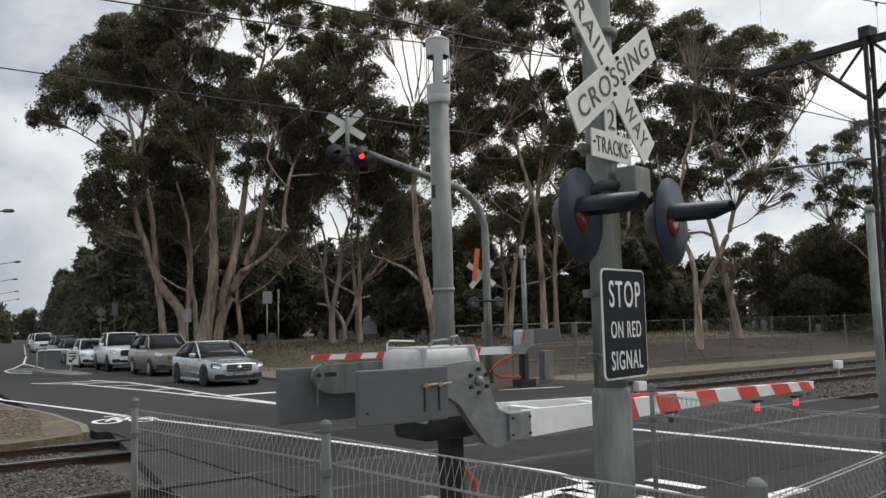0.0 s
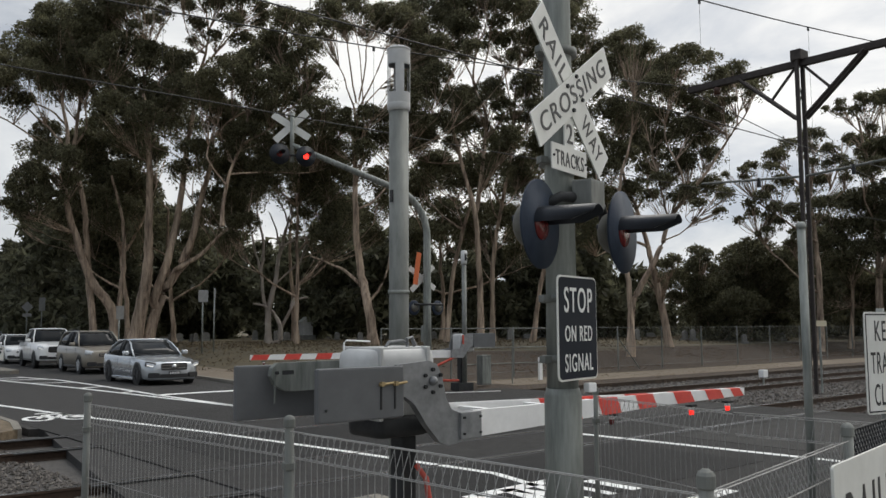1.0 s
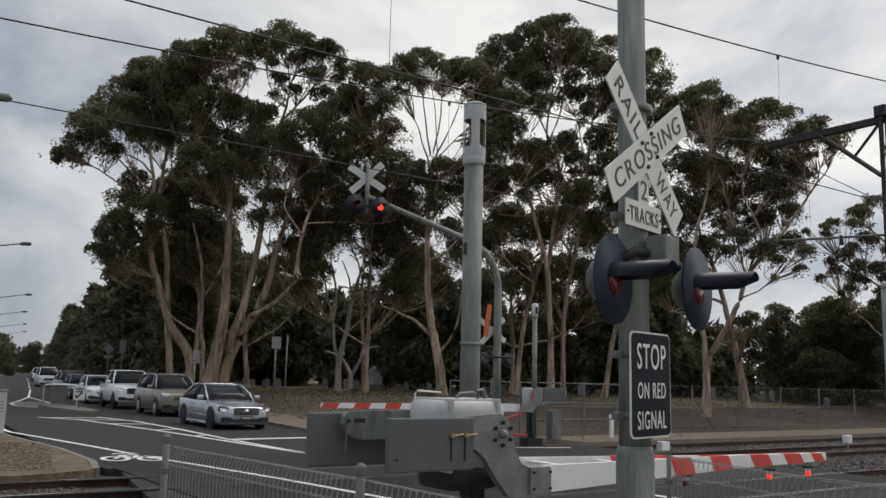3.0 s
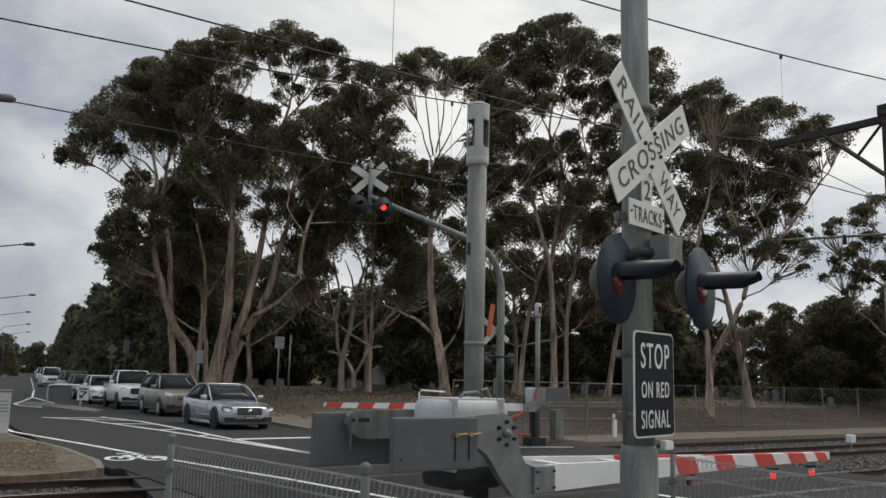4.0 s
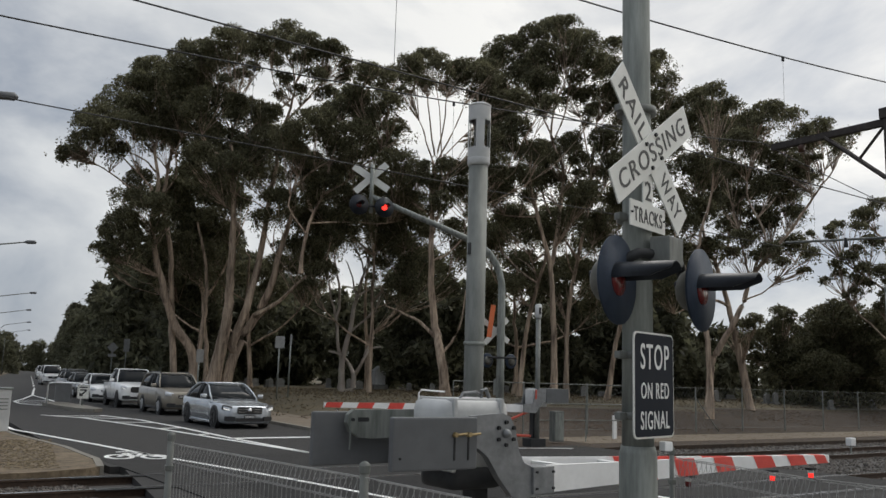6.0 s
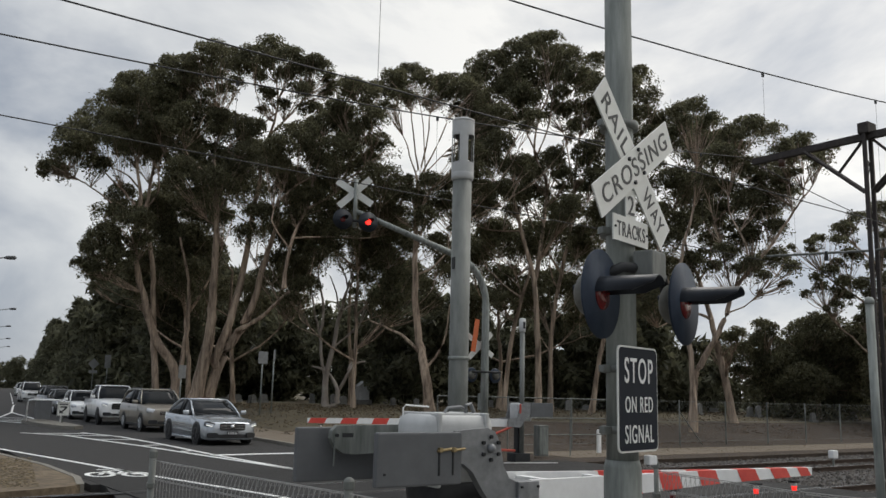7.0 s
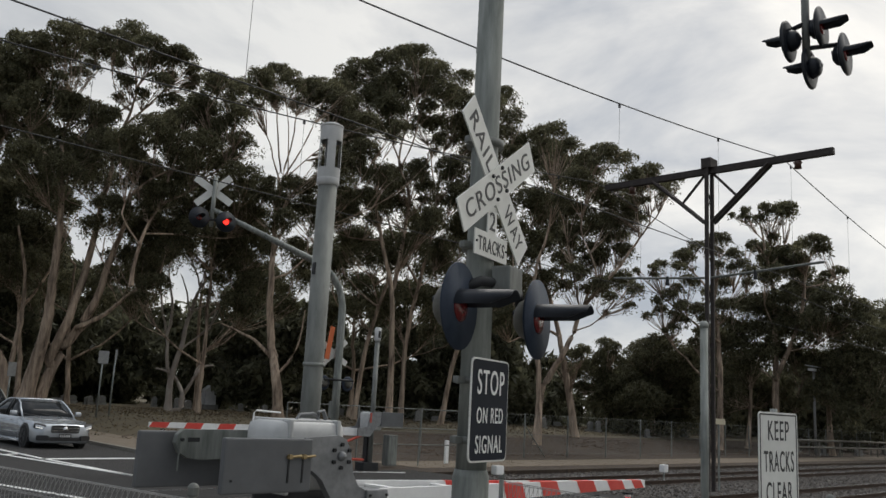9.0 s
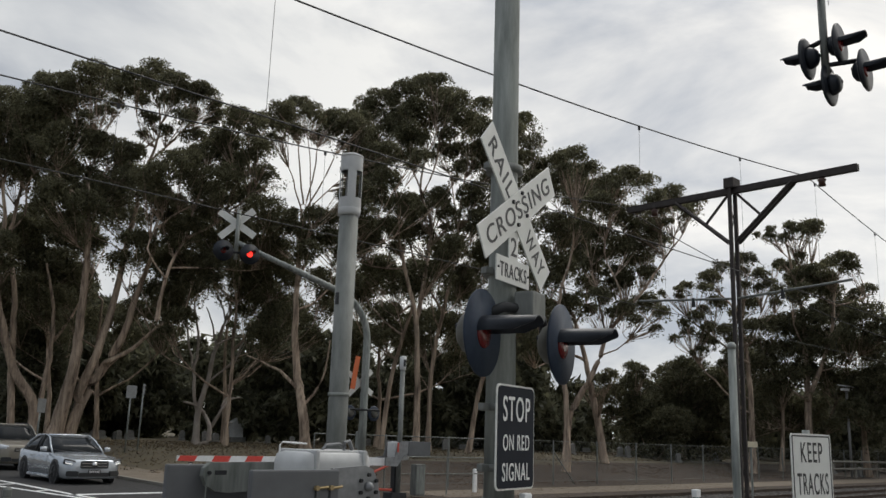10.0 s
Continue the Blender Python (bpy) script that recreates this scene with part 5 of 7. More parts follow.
gum_tree((
    (((9.6, 56.3, 1), (9.6, 56.5, 2.8), (8.5, 56.4, 4.4), (7.9, 56.3, 5.6), (7.4, 56, 7), (6.9, 56, 8.6), (6.5, 55.6, 10.8), (6.7, 55.8, 12.9), (6.4, 56.2, 14.9), (6.5, 56.7, 16.7)), 0.34, 0.064),
    (((8.7, 56.5, 1), (8.3, 57, 4.3), (8, 56.6, 7.1), (7.7, 56.4, 9.5), (7.2, 56.9, 12), (7.3, 57.2, 13.8), (7.5, 57.1, 15.8), (7.8, 57.5, 17.6)), 0.23, 0.064),
    (((9.6, 56.3, 2.8), (10.1, 56.6, 4.8), (10.1, 56.4, 6.8), (9.8, 56.1, 8.9), (9.2, 56.1, 11)), 0.18, 0.064),
    (((6.5, 56.8, 12.4), (5.6, 56.7, 12.5), (4.8, 57.3, 13.2), (3.6, 57.2, 13.9), (2.4, 56.7, 14.3)), 0.07, 0.038),
    (((6.7, 56.7, 12.6), (5.8, 56.5, 13.5), (4.9, 56.9, 14.4), (4, 56.8, 15.1)), 0.08, 0.038),
    (((6.6, 56.8, 14), (5.8, 56.4, 14.6), (4.6, 57, 15.2)), 0.07, 0.038),
    (((7.1, 56.7, 12.6), (7.7, 56.3, 13.7), (7.6, 55.9, 15.4), (7.8, 55.4, 16)), 0.07, 0.038),
), (
    (1.7, 58, 14.8, 0.8), (1.2, 55.3, 14.1, 0.5), (2.7, 54.6, 15.5, 1.3), (2.4, 57, 16.6, 1), (3.1, 55.7, 16.8, 1), (4.1, 59.6, 18.7, 1.5),
    (4.4, 55, 16, 1.4), (5.1, 57, 19.3, 1.5), (6, 58.2, 20.7, 1.5), (5.7, 56.4, 17.5, 1.8), (7.3, 59.2, 19.6, 2.1), (6.7, 56.6, 16.8, 1.3),
    (7.3, 55.3, 19.8, 1.8), (8, 56.1, 21.4, 1.5), (8.4, 54.1, 21.3, 1.1), (9, 56, 20.7, 1.3), (8, 55.3, 17.5, 1.7), (8.6, 58.5, 20, 1.6),
    (5.8, 58.6, 13.7, 1.1), (5.2, 56.9, 11.9, 1.2), (6.1, 54.4, 11.2, 1.4), (5, 55.6, 10.2, 1.3), (4.2, 55.6, 9.6, 1), (3.8, 55.5, 8.6, 0.7),
    (5.3, 55.5, 9, 1.4),
), 55, 'tall gum tree with pale peeling trunk and dark umbrella crown')

gum_tree((
    (((10.9, 59.1, 1), (10.9, 59.5, 3.5), (10.4, 59.2, 6.4), (9.9, 58.9, 9.2)), 0.19, 0.08),
    (((10.4, 59.2, 6.4), (11.5, 59.1, 8.3), (12.5, 59.4, 11.1)), 0.12, 0.054),
), (
    (7.2, 61.8, 9.3, 1.3), (8.4, 60.4, 13.5, 1.6), (8.9, 61, 11.7, 1.8), (10, 60.6, 13.3, 1.8), (10.3, 59.2, 10.8, 2), (8.3, 57.4, 9.5, 1.4),
    (10.2, 57.8, 9, 1.4), (11.9, 60.9, 14, 1.4), (12.1, 61, 11.3, 1.1), (9.2, 61.7, 15, 1.3), (7.4, 58.8, 10.7, 0.9), (4.8, 60.7, 8.6, 0.5),
    (8, 61.2, 8.2, 0.9),
), 58, 'tall gum tree with pale peeling trunk and dark umbrella crown')

gum_tree((
    (((14.3, 50.2, 7.6), (14.5, 50.3, 10), (15.4, 50.3, 12.5), (15.8, 50.2, 14.6), (16.2, 50.2, 16.6)), 0.12, 0.046),
    (((13.8, 50.3, 12.8), (14.7, 49.8, 13.8), (16.2, 49.8, 14.8)), 0.08, 0.035),
    (((14.4, 50.1, 10), (13.3, 50, 11.5), (14, 50.3, 13.7)), 0.06, 0.035),
    (((15.3, 49.9, 12.4), (17.2, 49.4, 13.9), (17.5, 48.8, 16.4)), 0.08, 0.035),
    (((17.1, 49.3, 13.9), (18.6, 48.3, 15.8), (18, 49, 19.2)), 0.06, 0.035),
), (
    (12.9, 48.2, 15, 1.4), (14.3, 48.4, 16, 1.5), (16.2, 50.3, 17.5, 1.5), (17.1, 49.7, 18.1, 1.4), (18.1, 50.3, 17.1, 1.3), (16, 52, 19, 1),
    (17.5, 47.6, 19, 1.3), (16.6, 46.7, 19.1, 1), (19.9, 50.6, 20.6, 1), (17.8, 46.3, 17.3, 1.1), (19.9, 50.3, 16.9, 1.2), (16.4, 47.4, 15.3, 1.4),
    (16, 51.3, 15.6, 1.6), (14.3, 51.7, 14.7, 1.3), (17.1, 51.3, 14.1, 1.4), (15.4, 50.1, 12.9, 1.2), (18.9, 50.7, 15.4, 1), (18.7, 47, 13.7, 1.5),
    (20.5, 48.9, 13.7, 1.4), (20.4, 47, 14.1, 0.6), (18.8, 50.8, 13, 1.4), (20.4, 49.5, 12.4, 1.2),
), 50, 'tall gum tree with pale peeling trunk and dark umbrella crown')

gum_tree((
    (((19.7, 52.6, 1.3), (19.7, 52.5, 3.7), (19.7, 52.6, 6.5), (19.5, 52.1, 9.3), (19.5, 51.6, 12.5), (19.7, 51.7, 15.8)), 0.15, 0.05),
    (((19.7, 52.6, 6.5), (21.2, 52.4, 8.4), (21.7, 52.3, 10.3)), 0.08, 0.037),
    (((19.7, 52.6, 9.4), (17.9, 53.1, 10.8), (16.6, 53.8, 11.4)), 0.08, 0.037),
), (
    (13.2, 52, 12, 1.3), (15.7, 55.7, 11.5, 1.9), (17.2, 55.3, 11.3, 1.9), (17.5, 51.1, 10.9, 1.6), (20.2, 52.6, 10.9, 1.8), (21.1, 51.4, 11.4, 1.9),
    (21.6, 53.4, 9.7, 1.8), (21.8, 50.7, 8.5, 1.5), (20.9, 50.6, 7.2, 1.3), (16, 53.7, 9.3, 1.4), (15.3, 56.5, 9.9, 1.2), (16, 51.6, 7.9, 1),
    (17.2, 51.3, 12.5, 1.2), (16.7, 54.3, 12.6, 1.3), (20.8, 54.3, 9, 0.8), (22.5, 51.5, 11, 1.2), (24.1, 50.3, 11, 1.3), (25.5, 52.1, 9.5, 1.2),
    (24.7, 52, 7.6, 0.9),
), 54, 'tall gum tree with pale peeling trunk and dark umbrella crown')

gum_tree((
    (((22.3, 47.1, 0.7), (21.9, 46.8, 2.9), (21.7, 47.4, 4.8), (21.3, 47.2, 6.9), (21.1, 47, 9.2), (21.3, 47.4, 12), (21.2, 47.3, 14.6)), 0.32, 0.104),
    (((21.3, 47.6, 14.6), (20.6, 47.5, 16.3), (20.2, 48.1, 17.7)), 0.06, 0.023),
    (((21.4, 47.6, 15.1), (20.9, 47.4, 17.1), (20.7, 47.5, 18.9)), 0.06, 0.035),
    (((21.5, 47.5, 14.9), (21.9, 47.4, 17.1), (22.1, 47.7, 19.2)), 0.06, 0.035),
    (((21.4, 47.5, 14.5), (22.1, 46.7, 16.3), (22.6, 46.2, 18.1)), 0.06, 0.035),
    (((21.6, 47.5, 14.6), (22.6, 46.9, 15.9), (23.7, 46.6, 17.2)), 0.05, 0.023),
    (((21.6, 47.5, 12.7), (21.6, 47, 13.7), (21.3, 46.8, 17.1), (21.2, 47.3, 19.3)), 0.06, 0.023),
    (((21.9, 47.3, 4), (21.1, 48, 5), (20.4, 48.8, 5.5), (19.4, 49.4, 6)), 0.13, 0.046),
    (((22.2, 47.2, 3.4), (23, 46.9, 4.7), (23.2, 46.6, 7)), 0.1, 0.035),
), (
    (19.9, 48, 20.5, 1), (21.6, 49.8, 21.8, 1.1), (21.2, 46.5, 20.2, 1), (23.1, 48.8, 20.8, 1.1), (23.6, 48.1, 20.9, 1.1), (24.1, 46.9, 20.3, 1.2),
    (20.4, 47.7, 19.5, 0.6), (21.2, 45.6, 13.9, 0.8), (23.1, 48.3, 14.3, 1.2), (20.7, 47.1, 13, 1), (23.5, 47.5, 13, 1.3), (21, 45.6, 11.8, 0.9),
    (23.1, 44.3, 15.6, 1), (23.5, 44.4, 14.2, 1.1), (24.5, 47.8, 19.3, 1), (19.3, 46.6, 19.1, 0.5), (25.6, 47.8, 18.2, 1.1), (25.3, 44.8, 16.4, 1.2),
    (25.2, 46, 17.5, 1), (26.5, 43.9, 15.3, 0.9), (25.1, 46.4, 18.7, 1), (26.3, 42.5, 17.7, 0.7), (25.5, 44.8, 18.4, 0.9), (30.6, 44.9, 18.4, 0.6),
), 50, 'tall gum tree with pale peeling trunk and dark umbrella crown')

gum_tree((
    (((29.9, 47.4, 1.7), (29.7, 47.2, 4.7), (29.6, 47.4, 8.6), (28.9, 47.6, 11.5), (28.3, 47.8, 14), (27.9, 47.5, 16.5)), 0.24, 0.062),
    (((29.7, 47.6, 8.7), (30.3, 47.7, 12), (30.7, 47.8, 15.4), (30.2, 48.5, 17.8), (30.7, 48.6, 20.6)), 0.17, 0.05),
    (((28.5, 48.3, 16.7), (27.7, 48.4, 18.1), (27.2, 48.8, 19.7)), 0.07, 0.037),
    (((29.7, 47.6, 17.5), (29.2, 48, 19), (29.3, 48.4, 20.7)), 0.07, 0.037),
    (((29.8, 47.5, 17.3), (30.7, 47.5, 19.5), (30.6, 47.1, 20.9)), 0.07, 0.037),
), (
    (26.9, 50.3, 23.4, 1), (27.9, 50.1, 24, 1.4), (28.7, 48.9, 24.3, 1.4), (30.7, 49, 25.3, 1.4), (29.8, 46.3, 24.6, 1), (32.2, 48.6, 24.7, 1.4),
    (31.3, 45.9, 23.3, 1.1), (29.4, 48.4, 22.7, 1.8), (31.5, 48.8, 22.9, 1.6), (28.2, 49.7, 21.8, 1.7), (28.4, 47.2, 20.6, 1.4), (31.1, 44.9, 21.8, 1.1),
    (26.2, 48.6, 20.3, 1.3), (27.3, 49.7, 16.8, 1.5), (30, 50.4, 16.7, 1.7), (31.4, 48.9, 16.8, 1.5), (30.9, 46.1, 15.6, 0.9), (27.7, 48.2, 14.4, 1.5),
    (30.5, 49, 14.8, 1.3), (30.1, 46, 16.8, 0.9), (26.3, 49.1, 14.1, 1.4), (30.2, 44.2, 13.2, 1.1), (25.3, 48.2, 21.4, 0.9),
), 54, 'tall gum tree with pale peeling trunk and dark umbrella crown')

gum_tree((
    (((29.6, 51.1, 1.6), (30, 51, 4.9), (30.7, 50.7, 8.3), (31.2, 50.5, 11), (30.1, 51.1, 14.5)), 0.19, 0.066),
    (((32.2, 49.5, 1.7), (32.3, 49.6, 5.7), (32.6, 48.9, 9.8), (33, 48.2, 13.5), (33.5, 48.4, 17.5), (34.1, 48.6, 20.8)), 0.19, 0.053),
    (((32.8, 49.1, 9.8), (31.2, 50.3, 13.3), (30.5, 50.5, 15.6)), 0.1, 0.04),
    (((34.3, 48, 2.8), (34.9, 47.3, 5.7), (35.7, 46.3, 7.2), (36.2, 46.4, 10.6), (36.5, 46.7, 15.6)), 0.18, 0.066),
    (((33.5, 48.6, 15.6), (32.8, 48.7, 19), (32.3, 48.7, 20.5)), 0.06, 0.026),
), (
    (36.1, 49.6, 25.6, 1), (33.2, 46.7, 22, 1.7), (35.3, 49.2, 21.6, 1.1), (37.5, 46.7, 23.7, 1.2), (37.5, 45.8, 21.8, 1.1), (38.4, 47.9, 21.4, 1.2),
    (35.2, 45.8, 22.1, 1.5), (35.5, 47.3, 20.2, 1.6), (36.2, 44.3, 18.7, 1), (33.1, 46.3, 17.5, 1.3), (33.4, 45.6, 15.7, 1.2), (28.5, 50.7, 12.2, 1.3),
    (29.6, 48.8, 11.3, 1), (30.9, 47.6, 11.7, 1.5), (35.2, 50.5, 12.2, 1.3), (28.9, 50.3, 8, 0.9), (32.3, 51.9, 8.8, 1.3), (33.6, 49.8, 8.7, 1.5),
    (36.2, 48.1, 14.7, 1.6), (36.5, 47.4, 17.7, 1.6), (29.3, 54, 12, 0.7), (35.9, 49.3, 14.1, 1.4), (34.3, 49.4, 15.9, 0.9), (29.9, 51.3, 20.5, 1),
    (32.9, 50.2, 21.5, 0.9),
), 57, 'tall gum tree with pale peeling trunk and dark umbrella crown')

gum_tree((
    (((32.4, 36.7, -0.3), (32.6, 36.8, 1.3), (32.7, 36.7, 3), (33.1, 36.4, 4), (33.3, 35.7, 5.1), (33.9, 35.6, 6.3), (34.2, 35.3, 7.5), (34.5, 34.4, 8.6), (35, 33.3, 9.9), (35.9, 32.9, 11.3), (36, 32.3, 12)), 0.24, 0.043),
    (((32.5, 36.6, 2.5), (32.5, 36.8, 4.2), (32.5, 37.3, 5.8), (32.2, 37.4, 7.6), (32.4, 37, 10), (32.8, 36.6, 12.1), (32.6, 36.1, 14.2)), 0.17, 0.043),
    (((34.6, 34.5, 8.6), (34.1, 34.4, 10.1), (33.9, 35.2, 12), (33.9, 34.7, 14.1)), 0.07, 0.033),
    (((34, 35.2, 7.4), (34, 35.7, 9.1), (33.9, 36.2, 11.3), (33.3, 36.4, 13.4)), 0.07, 0.033),
    (((36.3, 32.6, 12.1), (36.7, 32.1, 12.9), (37.2, 31.9, 14)), 0.05, 0.022),
    (((36.1, 32.9, 11.6), (36.2, 33.2, 13.1), (36.5, 33.7, 14.4)), 0.05, 0.022),
    (((36.4, 32.5, 12.1), (36.8, 32.7, 13.4), (37.1, 33.1, 14.6)), 0.05, 0.022),
    (((33.7, 35.4, 6.3), (34.8, 34.8, 6.9), (36, 34, 8.3)), 0.05, 0.022),
    (((31.9, 37.1, 7.5), (31.1, 37.3, 8.7), (31, 37.5, 10.5)), 0.06, 0.033),
), (
    (32.1, 35.6, 17.2, 0.8), (34, 36.2, 17, 0.7), (35.5, 36.5, 16.5, 0.9), (34.9, 35, 16.3, 1), (33.2, 32.5, 15.6, 0.8), (36, 34, 16.1, 0.8),
    (32.9, 34.5, 14.2, 1.2), (36.1, 35.6, 14.3, 1.3), (36.2, 34.1, 13.4, 1.1), (35.1, 32.4, 14.6, 0.8), (38, 33.8, 15.8, 0.8), (37.6, 32, 14.7, 0.7),
    (36.2, 31.5, 14, 0.6), (37.5, 33.9, 14.8, 0.7), (37.4, 34.5, 12.9, 0.9), (36.8, 35.1, 12.4, 0.9), (35.2, 36.8, 13.1, 1.4), (35.1, 35.1, 12.2, 1.2),
    (35.1, 35.5, 10.7, 1.1), (35.9, 34, 10.8, 0.8), (33.8, 35.5, 9.4, 0.9), (37.2, 35.4, 9.4, 1), (35.4, 32.5, 8.5, 0.6), (33.1, 32.9, 8.6, 0.6),
    (36.6, 34, 7.9, 0.4),
), 47, 'leaning gum tree with pinkish trunk forked low by the fence')

gum_tree((
    (((41, 42.3, 0.1), (40.7, 42.5, 2.5), (40.4, 42.9, 5), (40.2, 43.2, 6.9), (39.6, 43.5, 9.3), (38.9, 43.8, 11.2), (38.3, 43.7, 14.1)), 0.29, 0.066),
    (((40.1, 43.1, 6.9), (39.8, 44, 7.3), (39, 45, 7), (37.8, 45.5, 6.4)), 0.12, 0.04),
    (((39.6, 43.6, 9.3), (40.4, 43.3, 11), (40.3, 43.4, 13.2)), 0.09, 0.04),
), (
    (39.5, 46.2, 20.8, 1.2), (39.4, 44.7, 20.9, 1), (39.1, 44.9, 18.9, 1.6), (38.3, 41.4, 17.5, 1.6), (40.4, 44.5, 15.7, 1.8), (36.9, 42.8, 15.2, 1.6),
    (40, 43.1, 13.2, 1.7), (37.5, 43, 12.5, 1.6), (39, 43.2, 10.4, 1.2), (38.8, 47.1, 14, 1.7), (38.8, 46.1, 10.4, 1.4), (38.4, 46.9, 17.5, 1.4),
    (37, 44.6, 7.9, 1), (39.3, 43.1, 19.4, 1.2), (37.5, 46.2, 11.1, 1.4), (39.5, 40.4, 5.7, 0.7), (40.4, 42.2, 5.6, 0.7),
), 57, 'tall gum tree with pale peeling trunk and dark umbrella crown')

gum_tree((
    (((50.7, 38.5, 0.9), (51.2, 38.7, 3.9), (51.3, 38.9, 7.4), (51.5, 39.3, 10.6), (51.6, 38.9, 13.4)), 0.26, 0.057),
    (((50.6, 38.6, 10.5), (50, 39.9, 12.1), (49.6, 40.8, 13.2)), 0.1, 0.043),
    (((50.8, 38.5, 7.3), (49.3, 39.9, 8.9), (47.9, 40.9, 10.2)), 0.1, 0.043),
    (((50.8, 38.4, 8.9), (51.7, 37.9, 10.9), (51.9, 37.1, 12.8)), 0.1, 0.043),
), (
    (49, 40, 13.1, 0.9), (50.4, 40.1, 14.1, 0.7), (52.2, 39.5, 14.7, 1), (50.6, 37.1, 13.2, 0.7), (50.1, 40.4, 11.5, 0.9), (47.8, 40.3, 10.3, 0.7),
    (48.4, 41.6, 9.4, 0.6), (47.2, 39.1, 12.1, 0.6), (50.7, 36.4, 12.5, 0.6), (49.2, 38.8, 9.3, 0.9), (52.7, 39.5, 11.6, 0.9), (49.5, 36.9, 9.4, 1),
    (53.1, 37.5, 14.3, 0.4), (47.6, 39.1, 9.4, 0.7), (52.1, 40.9, 8, 0.9), (47.6, 39.8, 8, 0.5), (50.2, 35.5, 11.7, 0.7), (46.9, 41, 12.2, 0.4),
), 62, 'broad gum tree with dark layered crown beyond the railway mast')

gum_tree((
    (((56.1, 37.8, 1), (56.5, 37.9, 4.1), (56.7, 38, 7.8), (57, 38.2, 11.1), (56.7, 38.6, 14.1), (56.2, 38.6, 16.1), (56, 38.7, 17.3)), 0.31, 0.03),
    (((56.2, 37.6, 5.3), (57.5, 36.5, 9.4), (57.4, 35.9, 12.6), (57.5, 35.3, 14.6)), 0.2, 0.046),
    (((55.9, 38, 13.9), (56, 37.2, 15.5), (56.6, 37.1, 17)), 0.08, 0.03),
    (((55.8, 38.2, 15.2), (55.4, 38.9, 16.3), (55.4, 39.2, 17.5)), 0.05, 0.03),
    (((56, 37.9, 13.1), (56.2, 36.8, 14.6), (56.7, 36.6, 16.1)), 0.07, 0.03),
    (((57.3, 35.8, 11.7), (58.2, 34.6, 12.1), (58.2, 33.7, 12.4)), 0.07, 0.03),
), (
    (55.1, 36.3, 16.8, 1.1), (54.6, 37.2, 17.2, 0.7), (54.7, 35.4, 17, 0.7), (54.4, 38.7, 17.3, 0.4), (55.5, 37.1, 15.2, 0.6), (57.9, 39.6, 15, 0.9),
    (56.8, 37.6, 14, 1.3), (56.2, 36.3, 14.1, 0.9), (59.3, 37.3, 15.1, 0.8), (56.1, 34.4, 14.5, 1.1), (56.6, 34.1, 14.1, 0.7), (60.4, 35.1, 13.1, 0.7),
    (60, 35.8, 12.9, 0.6), (57.7, 37, 13.2, 1.5), (59.4, 37.1, 12.8, 1.3), (54.2, 36.4, 12.3, 1), (56.9, 40.4, 10.4, 1.6), (56.8, 38.7, 10.1, 1.8),
    (57.4, 37.3, 10.7, 1.8), (59, 36.4, 11, 1.9), (56.4, 33.3, 10.4, 1.6), (57.4, 32.5, 9.7, 1.4), (57.3, 31.8, 9.1, 1),
), 66, 'broad gum tree with dark layered crown beyond the railway mast')

gum_tree((
    (((59.7, 35.7, 0.9), (59.6, 35.8, 4.3), (59.3, 36.4, 7.1)), 0.26, 0.079),
    (((58.4, 37.9, 0.8), (58.4, 37.5, 3.8), (59.2, 36.8, 5.9)), 0.16, 0.063),
    (((56.7, 40.4, 0.7), (57.1, 40.3, 4.2), (56.7, 40.1, 7)), 0.18, 0.079),
), (
    (58.2, 35.3, 8.4, 2.1), (57.2, 37.2, 8.5, 2), (57.2, 40.4, 8.3, 1.9), (54.2, 41.2, 7.5, 1.7), (60.9, 34.7, 8, 2.1), (60.1, 33.2, 6.3, 1.9),
    (59.4, 34.8, 5.8, 2.3), (59.8, 37.6, 6.3, 2), (58.3, 42.2, 5.9, 2.2), (56.1, 38.4, 6.5, 1.6), (59.8, 33.9, 3.9, 2.1), (59.1, 41.4, 4.3, 2),
    (54.4, 41.1, 4.1, 1.8), (57.3, 34.9, 4.2, 1.3), (59.9, 31.8, 7.7, 2.1), (63.1, 32.9, 9.7, 1.9), (62.5, 32.9, 4.8, 2.5), (59.8, 39.9, 3.9, 1.4),
), 68, 'broad gum tree with dark layered crown beyond the railway mast')

gum_tree((
    (((54.2, 47.1, -0.1), (54.2, 47.1, 2.7), (53.8, 46.8, 5.3)), 0.25, 0.097),
    (((51.8, 49.8, -0.2), (52, 49.9, 3.5), (51.9, 49.9, 6.2)), 0.14, 0.065),
), (
    (53.5, 46.9, 6.2, 2.4), (54.6, 46.3, 5, 2.8), (52.6, 47.8, 4, 2.4), (55.3, 45.3, 6.3, 2), (53, 45.5, 7.3, 1.5), (51.8, 46.1, 2.7, 2.4),
    (56.5, 46.6, 3.2, 2.5), (57.2, 45.2, 5.5, 1.7), (51.4, 49.6, 7.5, 0.8), (50.7, 48, 7.2, 0.6), (50.8, 49.2, 6.2, 1.1), (52.5, 49.5, 6, 1.1),
    (52.5, 52, 5.3, 1.4), (51.8, 49.6, 4.4, 1.8), (58.2, 46, 7.1, 1.1), (52.6, 49.1, 1.8, 1.7),
), 70, 'dense round dark tree with small tree beside it')

